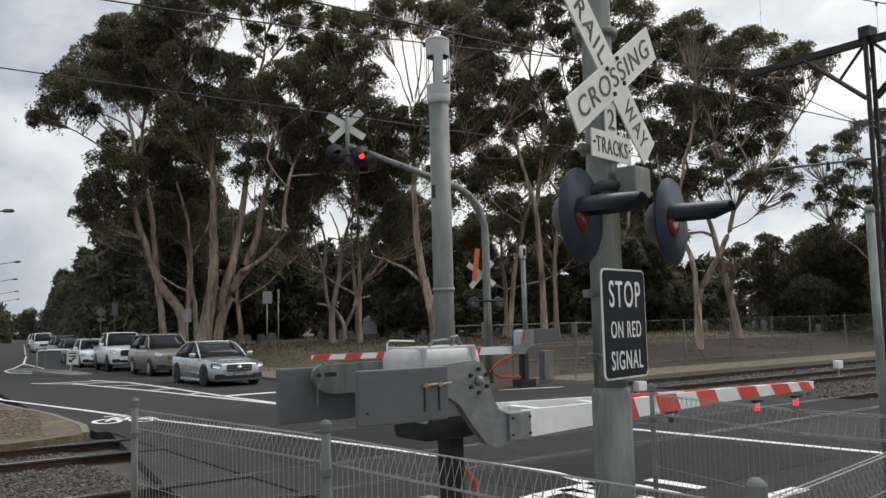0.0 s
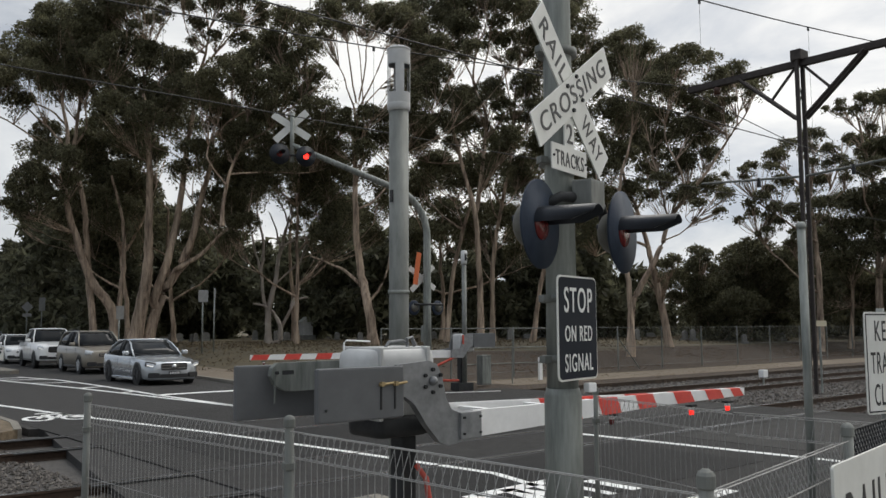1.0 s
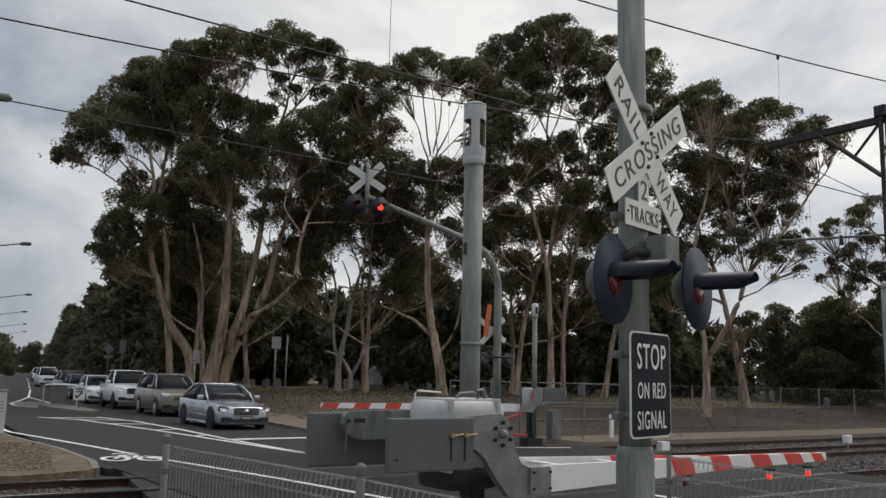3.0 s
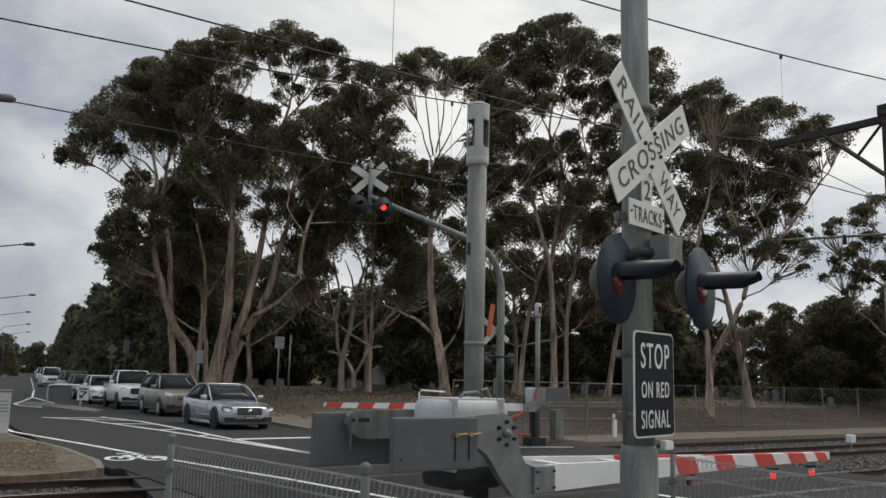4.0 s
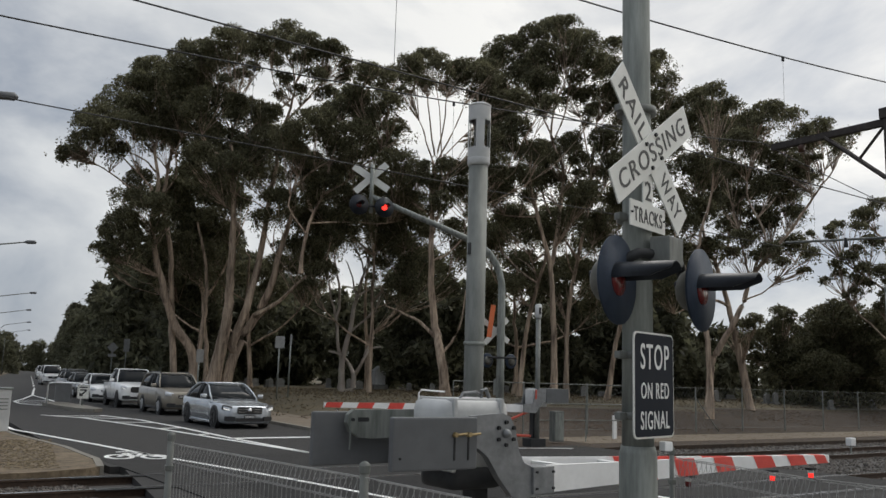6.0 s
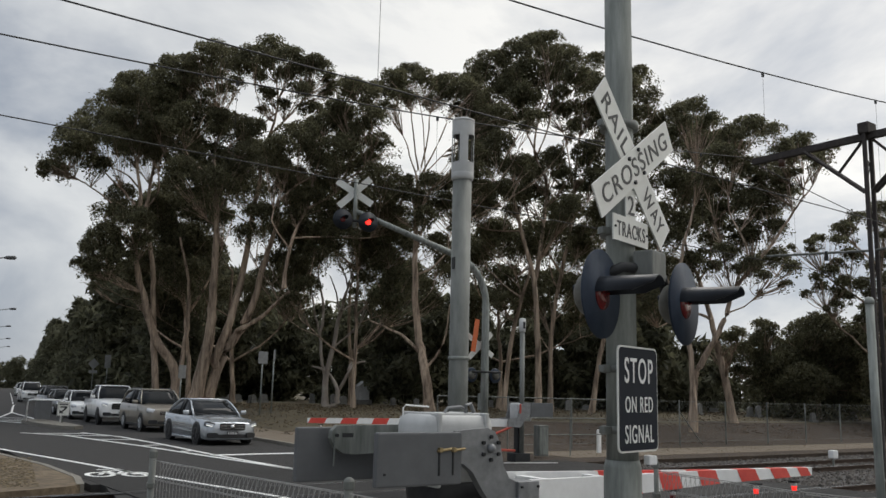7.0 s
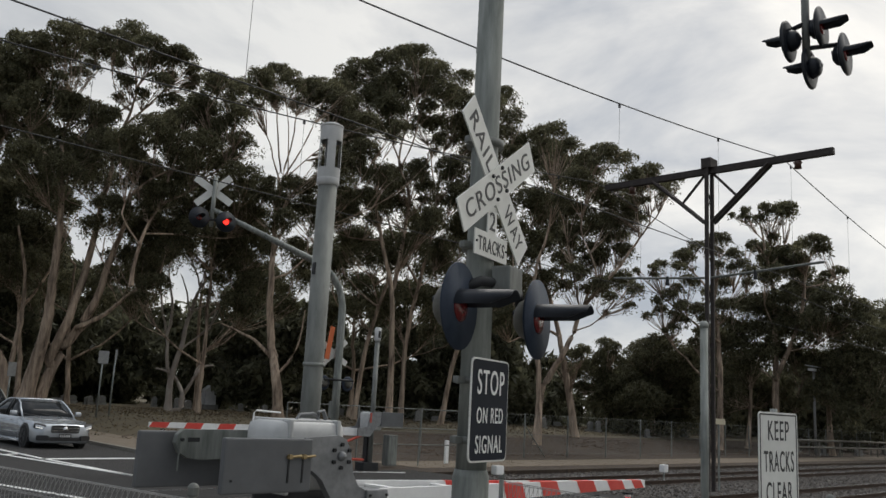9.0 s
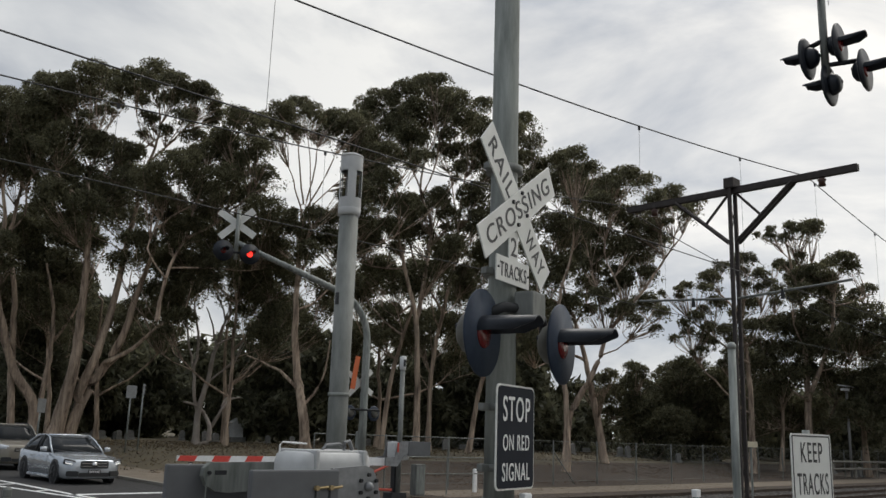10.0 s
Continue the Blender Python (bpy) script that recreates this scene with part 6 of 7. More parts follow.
gum_tree(((((14.8, 63.4, 0.8), (14.6, 63.5, 3.7), (14.2, 63.4, 6.9), (14.1, 63.0, 10.1)), 0.2, 0.08),), (
    (11.4, 60.5, 13.9, 1.9), (10.4, 60.4, 11, 2), (9.3, 67, 14.8, 1.8), (12.8, 66.2, 9.1, 2), (15.5, 65.3, 8.8, 2), (17, 59.9, 8.8, 1.8), (9.3, 64.3, 9.4, 1.9), (7.1, 62.3, 9, 1.4),
), 62, 'gum tree with a dark crown standing behind the others')

gum_tree(((((23.1, 62.0, 0.9), (23.0, 62.0, 4.0), (22.7, 62.0, 6.5), (22.6, 61.6, 9.8)), 0.2, 0.08),), (
    (27.6, 62.5, 10.7, 1.9), (26, 62.5, 14.2, 1.9), (18.1, 59.1, 15.6, 1.6), (21.5, 59.2, 15.2, 1.8),
), 62, 'gum tree with a dark crown standing behind the others')

gum_tree(((((33.4, 58.2, 1.1), (33.5, 58.1, 4.3), (33.2, 58.1, 6.8), (33.2, 57.7, 10.2)), 0.2, 0.08),), (
    (31.8, 59.4, 17, 1.9), (34.3, 60, 14.2, 2.1), (36.7, 58.8, 14.2, 2.1), (29.2, 55.3, 11.7, 1.8), (33.9, 58.4, 10.4, 2), (36.8, 57.3, 10, 2), (37.9, 54.4, 12, 2), (34.8, 52.2, 14.7, 1.8), (38.9, 53, 13.6, 2), (38.3, 49.7, 10.2, 1.8), (41.1, 57.4, 9, 2), (33.2, 61.6, 8.8, 1.8),
), 62, 'gum tree with a dark crown standing behind the others')

def woods(name, clumps, per, size, material, label):
    nr = np.random.RandomState(77)
    ob = leaves(name, clumps, per, size, material, None, nr, 0.8, 30)
    tagged(ob, label, "woods", kind="stuff")


def far_woods():
    rng = random.Random(12)
    cl = []
    for k in range(170):
        a = radians(rng.uniform(4.5, 78))
        d = rng.uniform(70, 120)
        h = (5.5 + 8.5 * max(0, 0.35 + noise.noise((a * 7, d * 0.03, 0))) + rng.uniform(-1.5, 1.5)) * (1 if a < radians(40) else 0.72)
        x, y = 0.6 + d * math.sin(a), 2 + d * math.cos(a)
        z = rng.uniform(1.0, 2.4)
        while z < h:
            r = rng.uniform(1.3, 2.8) * (1 if z < h * 0.7 else 0.75)
            cl.append((x + rng.uniform(-2.4, 2.4), y + rng.uniform(-2, 2), z, r))
            z += r * 0.75
    woods("far_woods", cl, 330, 0.66, M_leafdark, "dark dense woods behind the gum trees")
    cl = []
    for k in range(26):
        y = 66 + k * 7.0
        x = 9.5 + rng.uniform(-1.0, 2.5) - (y - 62) * 0.015
        h = rng.uniform(9.5, 13.5) * (1.0 if y < 90 else 1.15)
        z = 1.2
        while z < h:
            f = z / h
            r = 3.2 * (1 - 0.75 * f) + 0.45
            for q in range(2):
                cl.append((x + rng.uniform(-1.2, 1.2) * (1.2 - f), y + rng.uniform(-1, 1), z + rng.uniform(-0.4, 0.4), r * rng.uniform(0.6, 0.95)))
            z += 1.3
    woods("roadside_pines", cl, 380, 0.46, M_leafdark, "dark roadside pines along the far road")
    cl = []
    for k in range(40):
        y = rng.uniform(215, 330)
        x = rng.uniform(-26, -4.5) if k % 3 else rng.uniform(-4, 14)
        if k % 3 == 0:
            y += 130
        h = rng.uniform(6, 12)
        z = 1.0
        while z < h:
            cl.append((x + rng.uniform(-2, 2), y + rng.uniform(-2, 2), z, rng.uniform(2.2, 3.6)))
            z += 1.8
    woods("roadside_trees", cl, 160, 0.8, M_leafdark, "dark distant trees beyond the road")


far_woods()


BARE = (
    (((19.1, 55.9, 0.7), (19, 55.9, 2.8), (19.3, 55.5, 4.7), (19.9, 56.1, 7), (20, 55.1, 8.6), (20.4, 55.5, 9.9)), 0.24, 0.056),
    (((19.2, 56.4, 2.6), (18.6, 55.7, 3.9), (18.6, 56.2, 5.4), (18.2, 56.4, 7.1), (17.7, 56, 8.7)), 0.13, 0.056),
    (((18.5, 56, 5.4), (18.8, 56.3, 7.3), (18.3, 56.2, 9.3), (18.4, 56.4, 10.7)), 0.11, 0.038),
    (((19.2, 55.6, 4.5), (20, 55.4, 5.3), (20.8, 55, 6.1)), 0.09, 0.038),
    (((19.7, 55.8, 6.9), (20.3, 56, 8.7), (19.8, 55.8, 9.8), (19.5, 56.2, 10.6)), 0.09, 0.038),
    (((19.8, 55.6, 7.1), (20.7, 55.7, 7.6), (21.3, 54.7, 7.7)), 0.08, 0.038),
    (((19.7, 55.6, 6.9), (19.5, 56, 8.3), (19.1, 56.2, 9.4)), 0.08, 0.038),
    (((20.1, 55.5, 8.6), (20.7, 55, 9.8), (20.8, 55.1, 11)), 0.08, 0.038),
    (((19.7, 55.5, 0.9), (19.7, 55.6, 1.9), (19.5, 56.2, 2.7), (18.8, 55.8, 3.2), (18.3, 56.6, 3.4)), 0.19, 0.056),
    (((19.9, 56.1, 1.7), (20.2, 55.1, 2.9), (20.7, 55.3, 3.6), (21.4, 55.1, 3.8)), 0.13, 0.056),
    (((20.1, 55.1, 2.7), (20.6, 55.4, 3.8), (21.1, 55.7, 4.4)), 0.09, 0.038),
)
BARE_TUFTS = ((17.6, 56.5, 9.1, 0.4), (18.4, 56.2, 10.9, 0.5), (19.4, 55.9, 10.7, 0.5), (20.9, 55.3, 11.1, 0.5), (21.6, 55.1, 7.8, 0.3), (21.1, 55.3, 6.3, 0.3), (20.4, 55.5, 10, 0.4))


def bare_tree():
    """A thin pale tree with few leaves."""
    root = thing("bare_tree", Matrix(), "small bare pale tree with twisted limbs", "tree")
    pts, par, rad = limbs(BARE, BARE_TUFTS, random.Random(41))
    bm = bmesh.new()
    skin_all(bm, pts, par, rad)
    part("trunk", bm, M_twig, root, "pale bare limbs", True)
    crown(root, BARE_TUFTS, 0.15, 700, np.random.RandomState(41))


bare_tree()


# ---- vehicles ----
def car(P, heading, dims, colour, label, group="waiting cars", dark_front=False, lamps_on=False, kind="sedan"):
    """A car that faces +x, built from lofted body and cabin."""
    L, W, H = dims["L"], dims["W"], dims["H"]
    root = thing(dims.get("name", "car"), Matrix.Translation(P) @ Matrix.Rotation(radians(heading), 4, "Z"), label, "car", group)
    hw = W / 2
    belt, hood, boot, clear = dims["belt"], dims["hood"], dims["boot"], dims["clear"]
    xf, xr = L / 2, -L / 2
    wsb, wst, rwt, rwb = dims["cabin"]          # windscreen base, roof front, roof back, back window base
    wheel_r, wf, wr = dims["wheel"], dims["wf"], dims["wr"]
    # body stations: x, half width, bottom, deck height
    st = [(xr, hw * 0.78, clear + 0.22, boot - 0.12), (xr + 0.06, hw * 0.9, clear + 0.08, boot - 0.03), (xr + 0.3, hw * 0.97, clear, boot), (rwb, hw, clear, belt if kind != "ute" else boot),
          (rwb + 0.02, hw, clear, belt), (0, hw, clear, belt - 0.015), (wsb, hw, clear, belt - 0.03), (wsb + 0.25, hw * 0.99, clear, hood + 0.03), ((wsb + xf) / 2 + 0.2, hw * 0.98, clear, hood),
          (xf - 0.42, hw * 0.97, clear, hood - 0.045), (xf - 0.22, hw * 0.93, clear, hood - 0.08), (xf - 0.09, hw * 0.84, clear + 0.02, hood - 0.10), (xf - 0.02, hw * 0.72, clear + 0.04, hood - 0.125), (xf, hw * 0.60, clear + 0.06, hood - 0.16)]
    bm = bmesh.new()
    prev = None
    for x, w, zb, zt in st:
        half = [(w * 0.88, zb), (w * 0.985, zb + 0.1 * (zt - zb)), (w, zb + 0.42 * (zt - zb)), (w * 0.995, zb + 0.72 * (zt - zb)), (w * 0.965, zt - 0.04), (w * 0.88, zt + 0.002), (w * 0.45, zt + 0.028)]
        ring = [bm.verts.new((x, y, z)) for y, z in half] + [bm.verts.new((x, -y, z)) for y, z in half[::-1]]
        n = len(ring)
        if prev:
            for k in range(n):
                bm.faces.new((prev[k], prev[(k + 1) % n], ring[(k + 1) % n], ring[k]))
        else:
            bm.faces.new(ring)
        prev = ring
    bm.faces.new(prev[::-1])
    body = part("body", bm, colour, root, "", True)
    # cabin: glass with painted roof and pillars
    wb_, wt_ = hw * 0.93, hw * 0.72
    zb, zr = belt - 0.03, H - 0.03

    # cabin sections: place, share of the full height
    cs = [(wsb, 0.0), (wsb + (wst - wsb) * 0.35, 0.40), (wsb + (wst - wsb) * 0.7, 0.75), (wst, 0.95), ((wst * 2 + rwt) / 3, 1.0), ((wst + rwt * 2) / 3, 0.995), (rwt, 0.93), (rwt + (rwb - rwt) * 0.5, 0.56), (rwb, 0.0)]
    rows = []
    for x, f in cs:
        z, w = zb + f * (zr + 0.03 - zb), wb_ - (wb_ - wt_) * f
        wbx = wb_ * (1 - 0.05 * (abs(x - (wsb + rwb) / 2) / (wsb - rwb) * 2) ** 2)
        w = min(w, wbx)
        rows.append([(x, wbx, zb), (x, (wbx + w) / 2 + 0.02 * f, (zb + z) / 2), (x, w, z), (x, w * 0.5, z + 0.022 * f), (x, -w * 0.5, z + 0.022 * f), (x, -w, z), (x, -(wbx + w) / 2 - 0.02 * f, (zb + z) / 2), (x, -wbx, zb)])

    def patch(name, i0, i1, c0, c1, material, label="", proud=0.0):
        bm = bmesh.new()
        g = []
        for i in range(i0, i1 + 1):
            g.append([bm.verts.new((x, y * (1 + proud), z + proud * (1 if z > zb + 0.01 else 0))) for x, y, z in rows[i][c0:c1 + 1]])
        for p, q in zip(g, g[1:]):
            for k in range(len(p) - 1):
                if (p[k].co - q[k].co).length + (p[k + 1].co - q[k + 1].co).length > 0.001:
                    bm.faces.new((p[k], p[k + 1], q[k + 1], q[k]))
        bmesh.ops.remove_doubles(bm, verts=bm.verts, dist=0.0005)
        bmesh.ops.solidify(bm, geom=bm.faces[:], thickness=0.012)
        return part(name, bm, material, root, label, True)

    patch("windscreen", 0, 3, 2, 5, M_glass)
    patch("rear_window", 6, 8, 2, 5, M_glass)
    patch("roof", 3, 6, 2, 5, colour, "", 0.004)
    for s, c0, c1, ce in ((1, 0, 2, 2), (-1, 5, 7, 5)):
        patch("side_window", 0, 4, c0, c1, M_glass)
        patch("side_window", 4, 8, c0, c1, M_glass)
        part("roof_edge", tube(bmesh.new(), [Vector(rows[i][ce]) for i in range(len(rows))], [0.03] * 6 + [0.05, 0.06, 0.05], 7), colour, root, "", True)
        i = 4
        part("pillar", tube(bmesh.new(), [Vector(rows[i][c]) * 1.0 + Vector((0, s * 0.006, 0)) for c in (range(0, 3) if s > 0 else range(5, 8))], 0.035, 6), M_trim, root, "", True)
        mir = part("mirror", box(bmesh.new(), (wsb - 0.22, s * (hw + 0.10), belt + 0.07), (0.12, 0.2, 0.14), bevel=0.03), colour, root, "", True)
        part("sill", box(bmesh.new(), (0, s * (hw - 0.03), clear + 0.03), (abs(wf - wr) - 2 * wheel_r - 0.1, 0.06, 0.09), bevel=0.015), M_trim if kind != "sedan" else colour, root)
        for hx in (0.25, -0.75):
            part("door_handle", box(bmesh.new(), (hx, s * (hw + 0.004), belt - 0.16), (0.2, 0.02, 0.03), bevel=0.006), M_chrome if kind == "sedan" else colour, root)
        for gx in (wsb - 0.12, (wsb + rwb) / 2 + 0.03):
            part("door_gap", box(bmesh.new(), (gx, s * (hw - 0.002), (belt + clear) / 2 + 0.05), (0.012, 0.006, belt - clear - 0.3)), M_trim, root)
        for wx in (wf, wr):
            # dark disc proud of the body for the wheel arch, tyre and rim
            part("wheel_arch", tube(bmesh.new(), [(wx, s * (hw - 0.12), wheel_r + 0.015), (wx, s * (hw + 0.004), wheel_r + 0.015)], wheel_r + 0.05, 26), M_trim, root)
            wl_ = part("wheel", tube(bmesh.new(), [(wx, s * (hw - 0.2), wheel_r), (wx, s * (hw - 0.185), wheel_r), (wx, s * (hw + 0.0), wheel_r), (wx, s * (hw + 0.018), wheel_r)], [wheel_r * 0.92, wheel_r, wheel_r, wheel_r * 0.92], 26), M_tyre, root, "black tyre")
            bm = tube(bmesh.new(), [(wx, s * (hw + 0.012), wheel_r), (wx, s * (hw + 0.026), wheel_r)], [wheel_r * 0.66, wheel_r * 0.62], 22)
            # rim and spokes coloured black on some cars to stand for wheel shade
            part("rim", bm, M_trim if dims.get("shaded_rim") else M_rim, wl_)
            for k in range(5):
                a = 2 * math.pi * k / 5
                part("spoke", tube(bmesh.new(), [(wx, s * (hw + 0.03), wheel_r), (wx + 0.6 * wheel_r * math.cos(a), s * (hw + 0.03), wheel_r + 0.6 * wheel_r * math.sin(a))], 0.02, 5), M_dark if dims.get("shaded_rim") else M_rim, wl_)
    # front: grille, intakes, lamps, plate, badge
    gz = dims["grille_z"]
    gh, gw = dims["grille"]
    gr = part("grille", shifted(prism(bmesh.new(), rounded(gw, gh, gh * 0.25), -0.03, 0.05), Matrix.Translation((xf - 0.015, 0, gz)) @ Matrix.Rotation(radians(90), 4, "Z")), M_trim, root, "dark grille")
    bm = bmesh.new()
    for k in range(2 if kind == "sedan" else 3):
        box(bm, (xf + 0.024, 0, gz + (k - 0.5) * gh * 0.36), (0.02, gw * 0.94, 0.018))
    part("grille_bars", bm, M_chrome, gr, "chrome bars")
    bm = tube(bmesh.new(), [(xf + 0.02, 0, gz), (xf + 0.045, 0, gz)], min(0.085, gh * 0.42), 18)
    part("badge", bm, M_chrome, gr, "plain round chrome badge", True)
    part("lower_intake", shifted(prism(bmesh.new(), rounded(W * 0.52, 0.12, 0.04), -0.03, 0.05), Matrix.Translation((xf - 0.02, 0, clear + 0.14)) @ Matrix.Rotation(radians(90), 4, "Z")), M_trim, root, "dark lower intake")
    pl = part("number_plate", box(bmesh.new(), (xf + 0.04, 0, dims["plate_z"]), (0.015, 0.37, 0.12), bevel=0.004), M_trim if kind == "sedan" else M_plate, root, "number plate")
    bm = bmesh.new()
    for k in range(6):
        box(bm, (xf + 0.049, -0.135 + 0.054 * k, dims["plate_z"]), (0.004, 0.03, 0.065))
    part("plate_marks", bm, M_plate if kind == "sedan" else M_letter, pl, "plain bars")
    for s in (1, -1):
        lx, ly, lz = xf - 0.21, s * hw * 0.75, dims["lamp_z"]
        m = Matrix.Translation((lx, ly, lz)) @ Matrix.Rotation(radians(s * 28), 4, "Z") @ Matrix.Rotation(radians(s * 10), 4, "X")
        lp = part("headlight", shifted(box(bmesh.new(), (0.03, 0, 0), (0.22, 0.36, dims["lamp_h"]), bevel=0.045), m), M_trim if kind == "sedan" else M_headlamp, root, "headlight", True)
        part("reflector", shifted(box(bmesh.new(), (0.135, 0.0, -0.005), (0.03, 0.24, dims["lamp_h"] * 0.5), bevel=0.012), m), M_headlamp, lp, "bright headlight bowl", True)
        if lamps_on:
            part("running_lamp", shifted(box(bmesh.new(), (0.150, 0.0, -dims["lamp_h"] * 0.22), (0.02, 0.2, 0.022), bevel=0.004), m), M_daylamp, lp, "lit running light")
        part("side_intake", shifted(prism(bmesh.new(), rounded(0.36, 0.16, 0.05), -0.035, 0.06), Matrix.Translation((xf - 0.045, s * hw * 0.70, clear + 0.17)) @ Matrix.Rotation(radians(90 + s * 24), 4, "Z")), M_trim, root, "dark side intake")
    bm = bmesh.new()
    for s in (0.25, -0.35):
        tube(bm, [(wsb + 0.06, s, belt + 0.0), (wsb - 0.12, s - 0.42, belt + 0.06)], 0.012, 4)
    part("wipers", bm, M_trim, root)
    if kind == "ute":
        bm = bmesh.new()
        for s in (1, -1):
            box(bm, ((xr + rwb) / 2, s * (hw - 0.05), boot + 0.03), (rwb - xr - 0.05, 0.08, 0.07), bevel=0.01)
        part("tub_rail", bm, M_trim, root)
    if kind == "suv":
        for s in (1, -1):
            part("roof_rail", tube(bmesh.new(), [(wst - 0.1, s * wt_ * 0.92, H + 0.01), (wst - 0.25, s * wt_ * 0.92, H + 0.05), (rwt + 0.25, s * wt_ * 0.92, H + 0.05), (rwt + 0.1, s * wt_ * 0.92, H + 0.01)], 0.02, 6), M_trim, root)
    return root


SEDAN = dict(L=4.69, W=1.81, H=1.43, belt=0.93, hood=0.81, boot=0.96, clear=0.15, cabin=(0.86, -0.02, -1.0, -1.86), wheel=0.335, wf=1.45, wr=-1.39, grille_z=0.585, grille=(0.23, 0.86), plate_z=0.385, lamp_z=0.655, lamp_h=0.165, shaded_rim=True)
SUVD = dict(L=4.75, W=1.84, H=1.70, belt=1.12, hood=1.03, boot=1.15, clear=0.24, cabin=(1.0, 0.35, -1.75, -2.15), wheel=0.35, wf=1.4, wr=-1.35, grille_z=0.76, grille=(0.14, 0.8), plate_z=0.52, lamp_z=0.85, lamp_h=0.18)
UTE = dict(name="utility_truck", L=5.3, W=1.86, H=1.82, belt=1.22, hood=1.13, boot=1.18, clear=0.34, cabin=(1.05, 0.5, -0.75, -0.98), wheel=0.385, wf=1.68, wr=-1.4, grille_z=0.86, grille=(0.26, 0.95), plate_z=0.58, lamp_z=0.95, lamp_h=0.16, shaded_rim=True)
HATCH = dict(L=4.4, W=1.72, H=1.5, belt=0.98, hood=0.88, boot=1.0, clear=0.2, cabin=(0.85, 0.2, -1.3, -1.8), wheel=0.31, wf=1.35, wr=-1.25, grille_z=0.62, grille=(0.09, 0.7), plate_z=0.45, lamp_z=0.70, lamp_h=0.17)
VAN = dict(name="van", L=4.9, W=1.95, H=2.0, belt=1.2, hood=1.12, boot=1.25, clear=0.22, cabin=(1.5, 0.8, -2.1, -2.35), wheel=0.34, wf=1.6, wr=-1.5, grille_z=0.8, grille=(0.2, 0.9), plate_z=0.5, lamp_z=0.9, lamp_h=0.2)
P_silver = paint("silver_blue_paint", (0.46, 0.49, 0.52), 0.6, 0.2)
P_beige = paint("champagne_paint", (0.25, 0.225, 0.185), 0.45, 0.32)
P_white = paint("white_car_paint", (0.86, 0.86, 0.85), 0.0, 0.25)
P_dark = paint("dark_grey_paint", (0.035, 0.037, 0.04), 0.3, 0.3)
P_grey = paint("mid_grey_paint", (0.16, 0.165, 0.17), 0.4, 0.3)
car((6.89, 32.79, 0), -82, SEDAN, P_silver, "silver sedan waiting at the stop line", lamps_on=True, kind="sedan")
car((6.3, 41.2, 0), -83, SUVD, P_beige, "champagne four-wheel drive waiting in the queue", kind="suv")
car((5.25, 48.1, 0), -85, UTE, P_white, "white dual-cab utility waiting in the queue", lamps_on=True, kind="ute")
car((4.4, 54.6, 0), -86, HATCH, P_white, "white small sedan waiting in the queue", kind="hatch")
car((3.9, 62.4, 0), -83, HATCH, P_dark, "dark grey hatchback waiting in the queue", kind="hatch", lamps_on=True)
car((3.6, 69.0, 0), -84, SUVD, P_dark, "dark four-wheel drive waiting in the queue", kind="suv")
car((2.7, 101, 0), -86, VAN, P_white, "white van far back in the queue", kind="van")
car((2.9, 113, 0), -87, HATCH, P_grey, "grey car far back in the queue", kind="hatch")
car((2.8, 127, 0), -88, HATCH, P_grey, "grey car far back in the queue", kind="hatch")
car((2.6, 150, 0), -88, VAN, P_white, "white van far down the road", kind="van")
car((2.8, 190, 0), -88, HATCH, P_dark, "dark car far down the road", kind="hatch")
car((2.8, 215, 0), -88, HATCH, P_white, "white car far down the road", kind="hatch")

# ---- traffic island ----
ISL = [(1.3, 47.6), (1.45, 49.0), (2.3, 48.6), (3.1, 45.0), (3.55, 41.6), (3.2, 41.0), (2.7, 41.4), (1.9, 44.2)]
tagged(ob_from("traffic_island", slab(bmesh.new(), ISL, -0.1, 0.14), M_kerb), "raised pale concrete traffic island", "traffic island", kind="structure")
hp = thing("hoop_rail", Matrix.Translation((0, 0, 0.13)), "white hoop rail on the traffic island", "rail")
part("rail", tube(bmesh.new(), [(1.46, 46.2, 0), (1.46, 46.2, 0.85), (1.52, 46.15, 0.95), (1.62, 46.1, 0.98), (2.72, 45.5, 0.98), (2.82, 45.45, 0.95), (2.86, 45.42, 0.85), (2.86, 45.42, 0)], 0.035, 8), M_white, hp, "", True)
kl = plain_sign((2.9, 44.6, 0.13), 5, 0.52, 0.62, 0.62, "small white arrow sign on the traffic island", (), border=True)
bm = prism(bmesh.new(), [(-0.16, -0.2), (0.02, -0.2), (-0.03, -0.15), (0.16, 0.04), (0.11, 0.09), (-0.08, -0.1), (-0.16, -0.03)], -0.018, -0.012)
ar = part("arrow", bm, M_letter, kl, "black arrow")
ar.matrix_basis = Matrix.Translation((0, 0, 0.62))
bm = bmesh.new()
for k, w in enumerate((0.36, 0.28)):
    box(bm, (0, -0.016, 0.82 - 0.12 * k), (w, 0.004, 0.06))
part("marks", bm, M_letter, kl, "plain bars")
bx = thing("service_bin", Matrix.Translation((2.15, 47.2, 0.13)), "dark service bin standing on the traffic island", "bin")
part("body", box(bmesh.new(), (0, 0, 0.5), (0.68, 0.6, 0.85), bevel=0.03), M_steelgrey, bx)
part("lid", box(bmesh.new(), (0, 0, 0.95), (0.74, 0.66, 0.06), bevel=0.02), M_dark, bx)

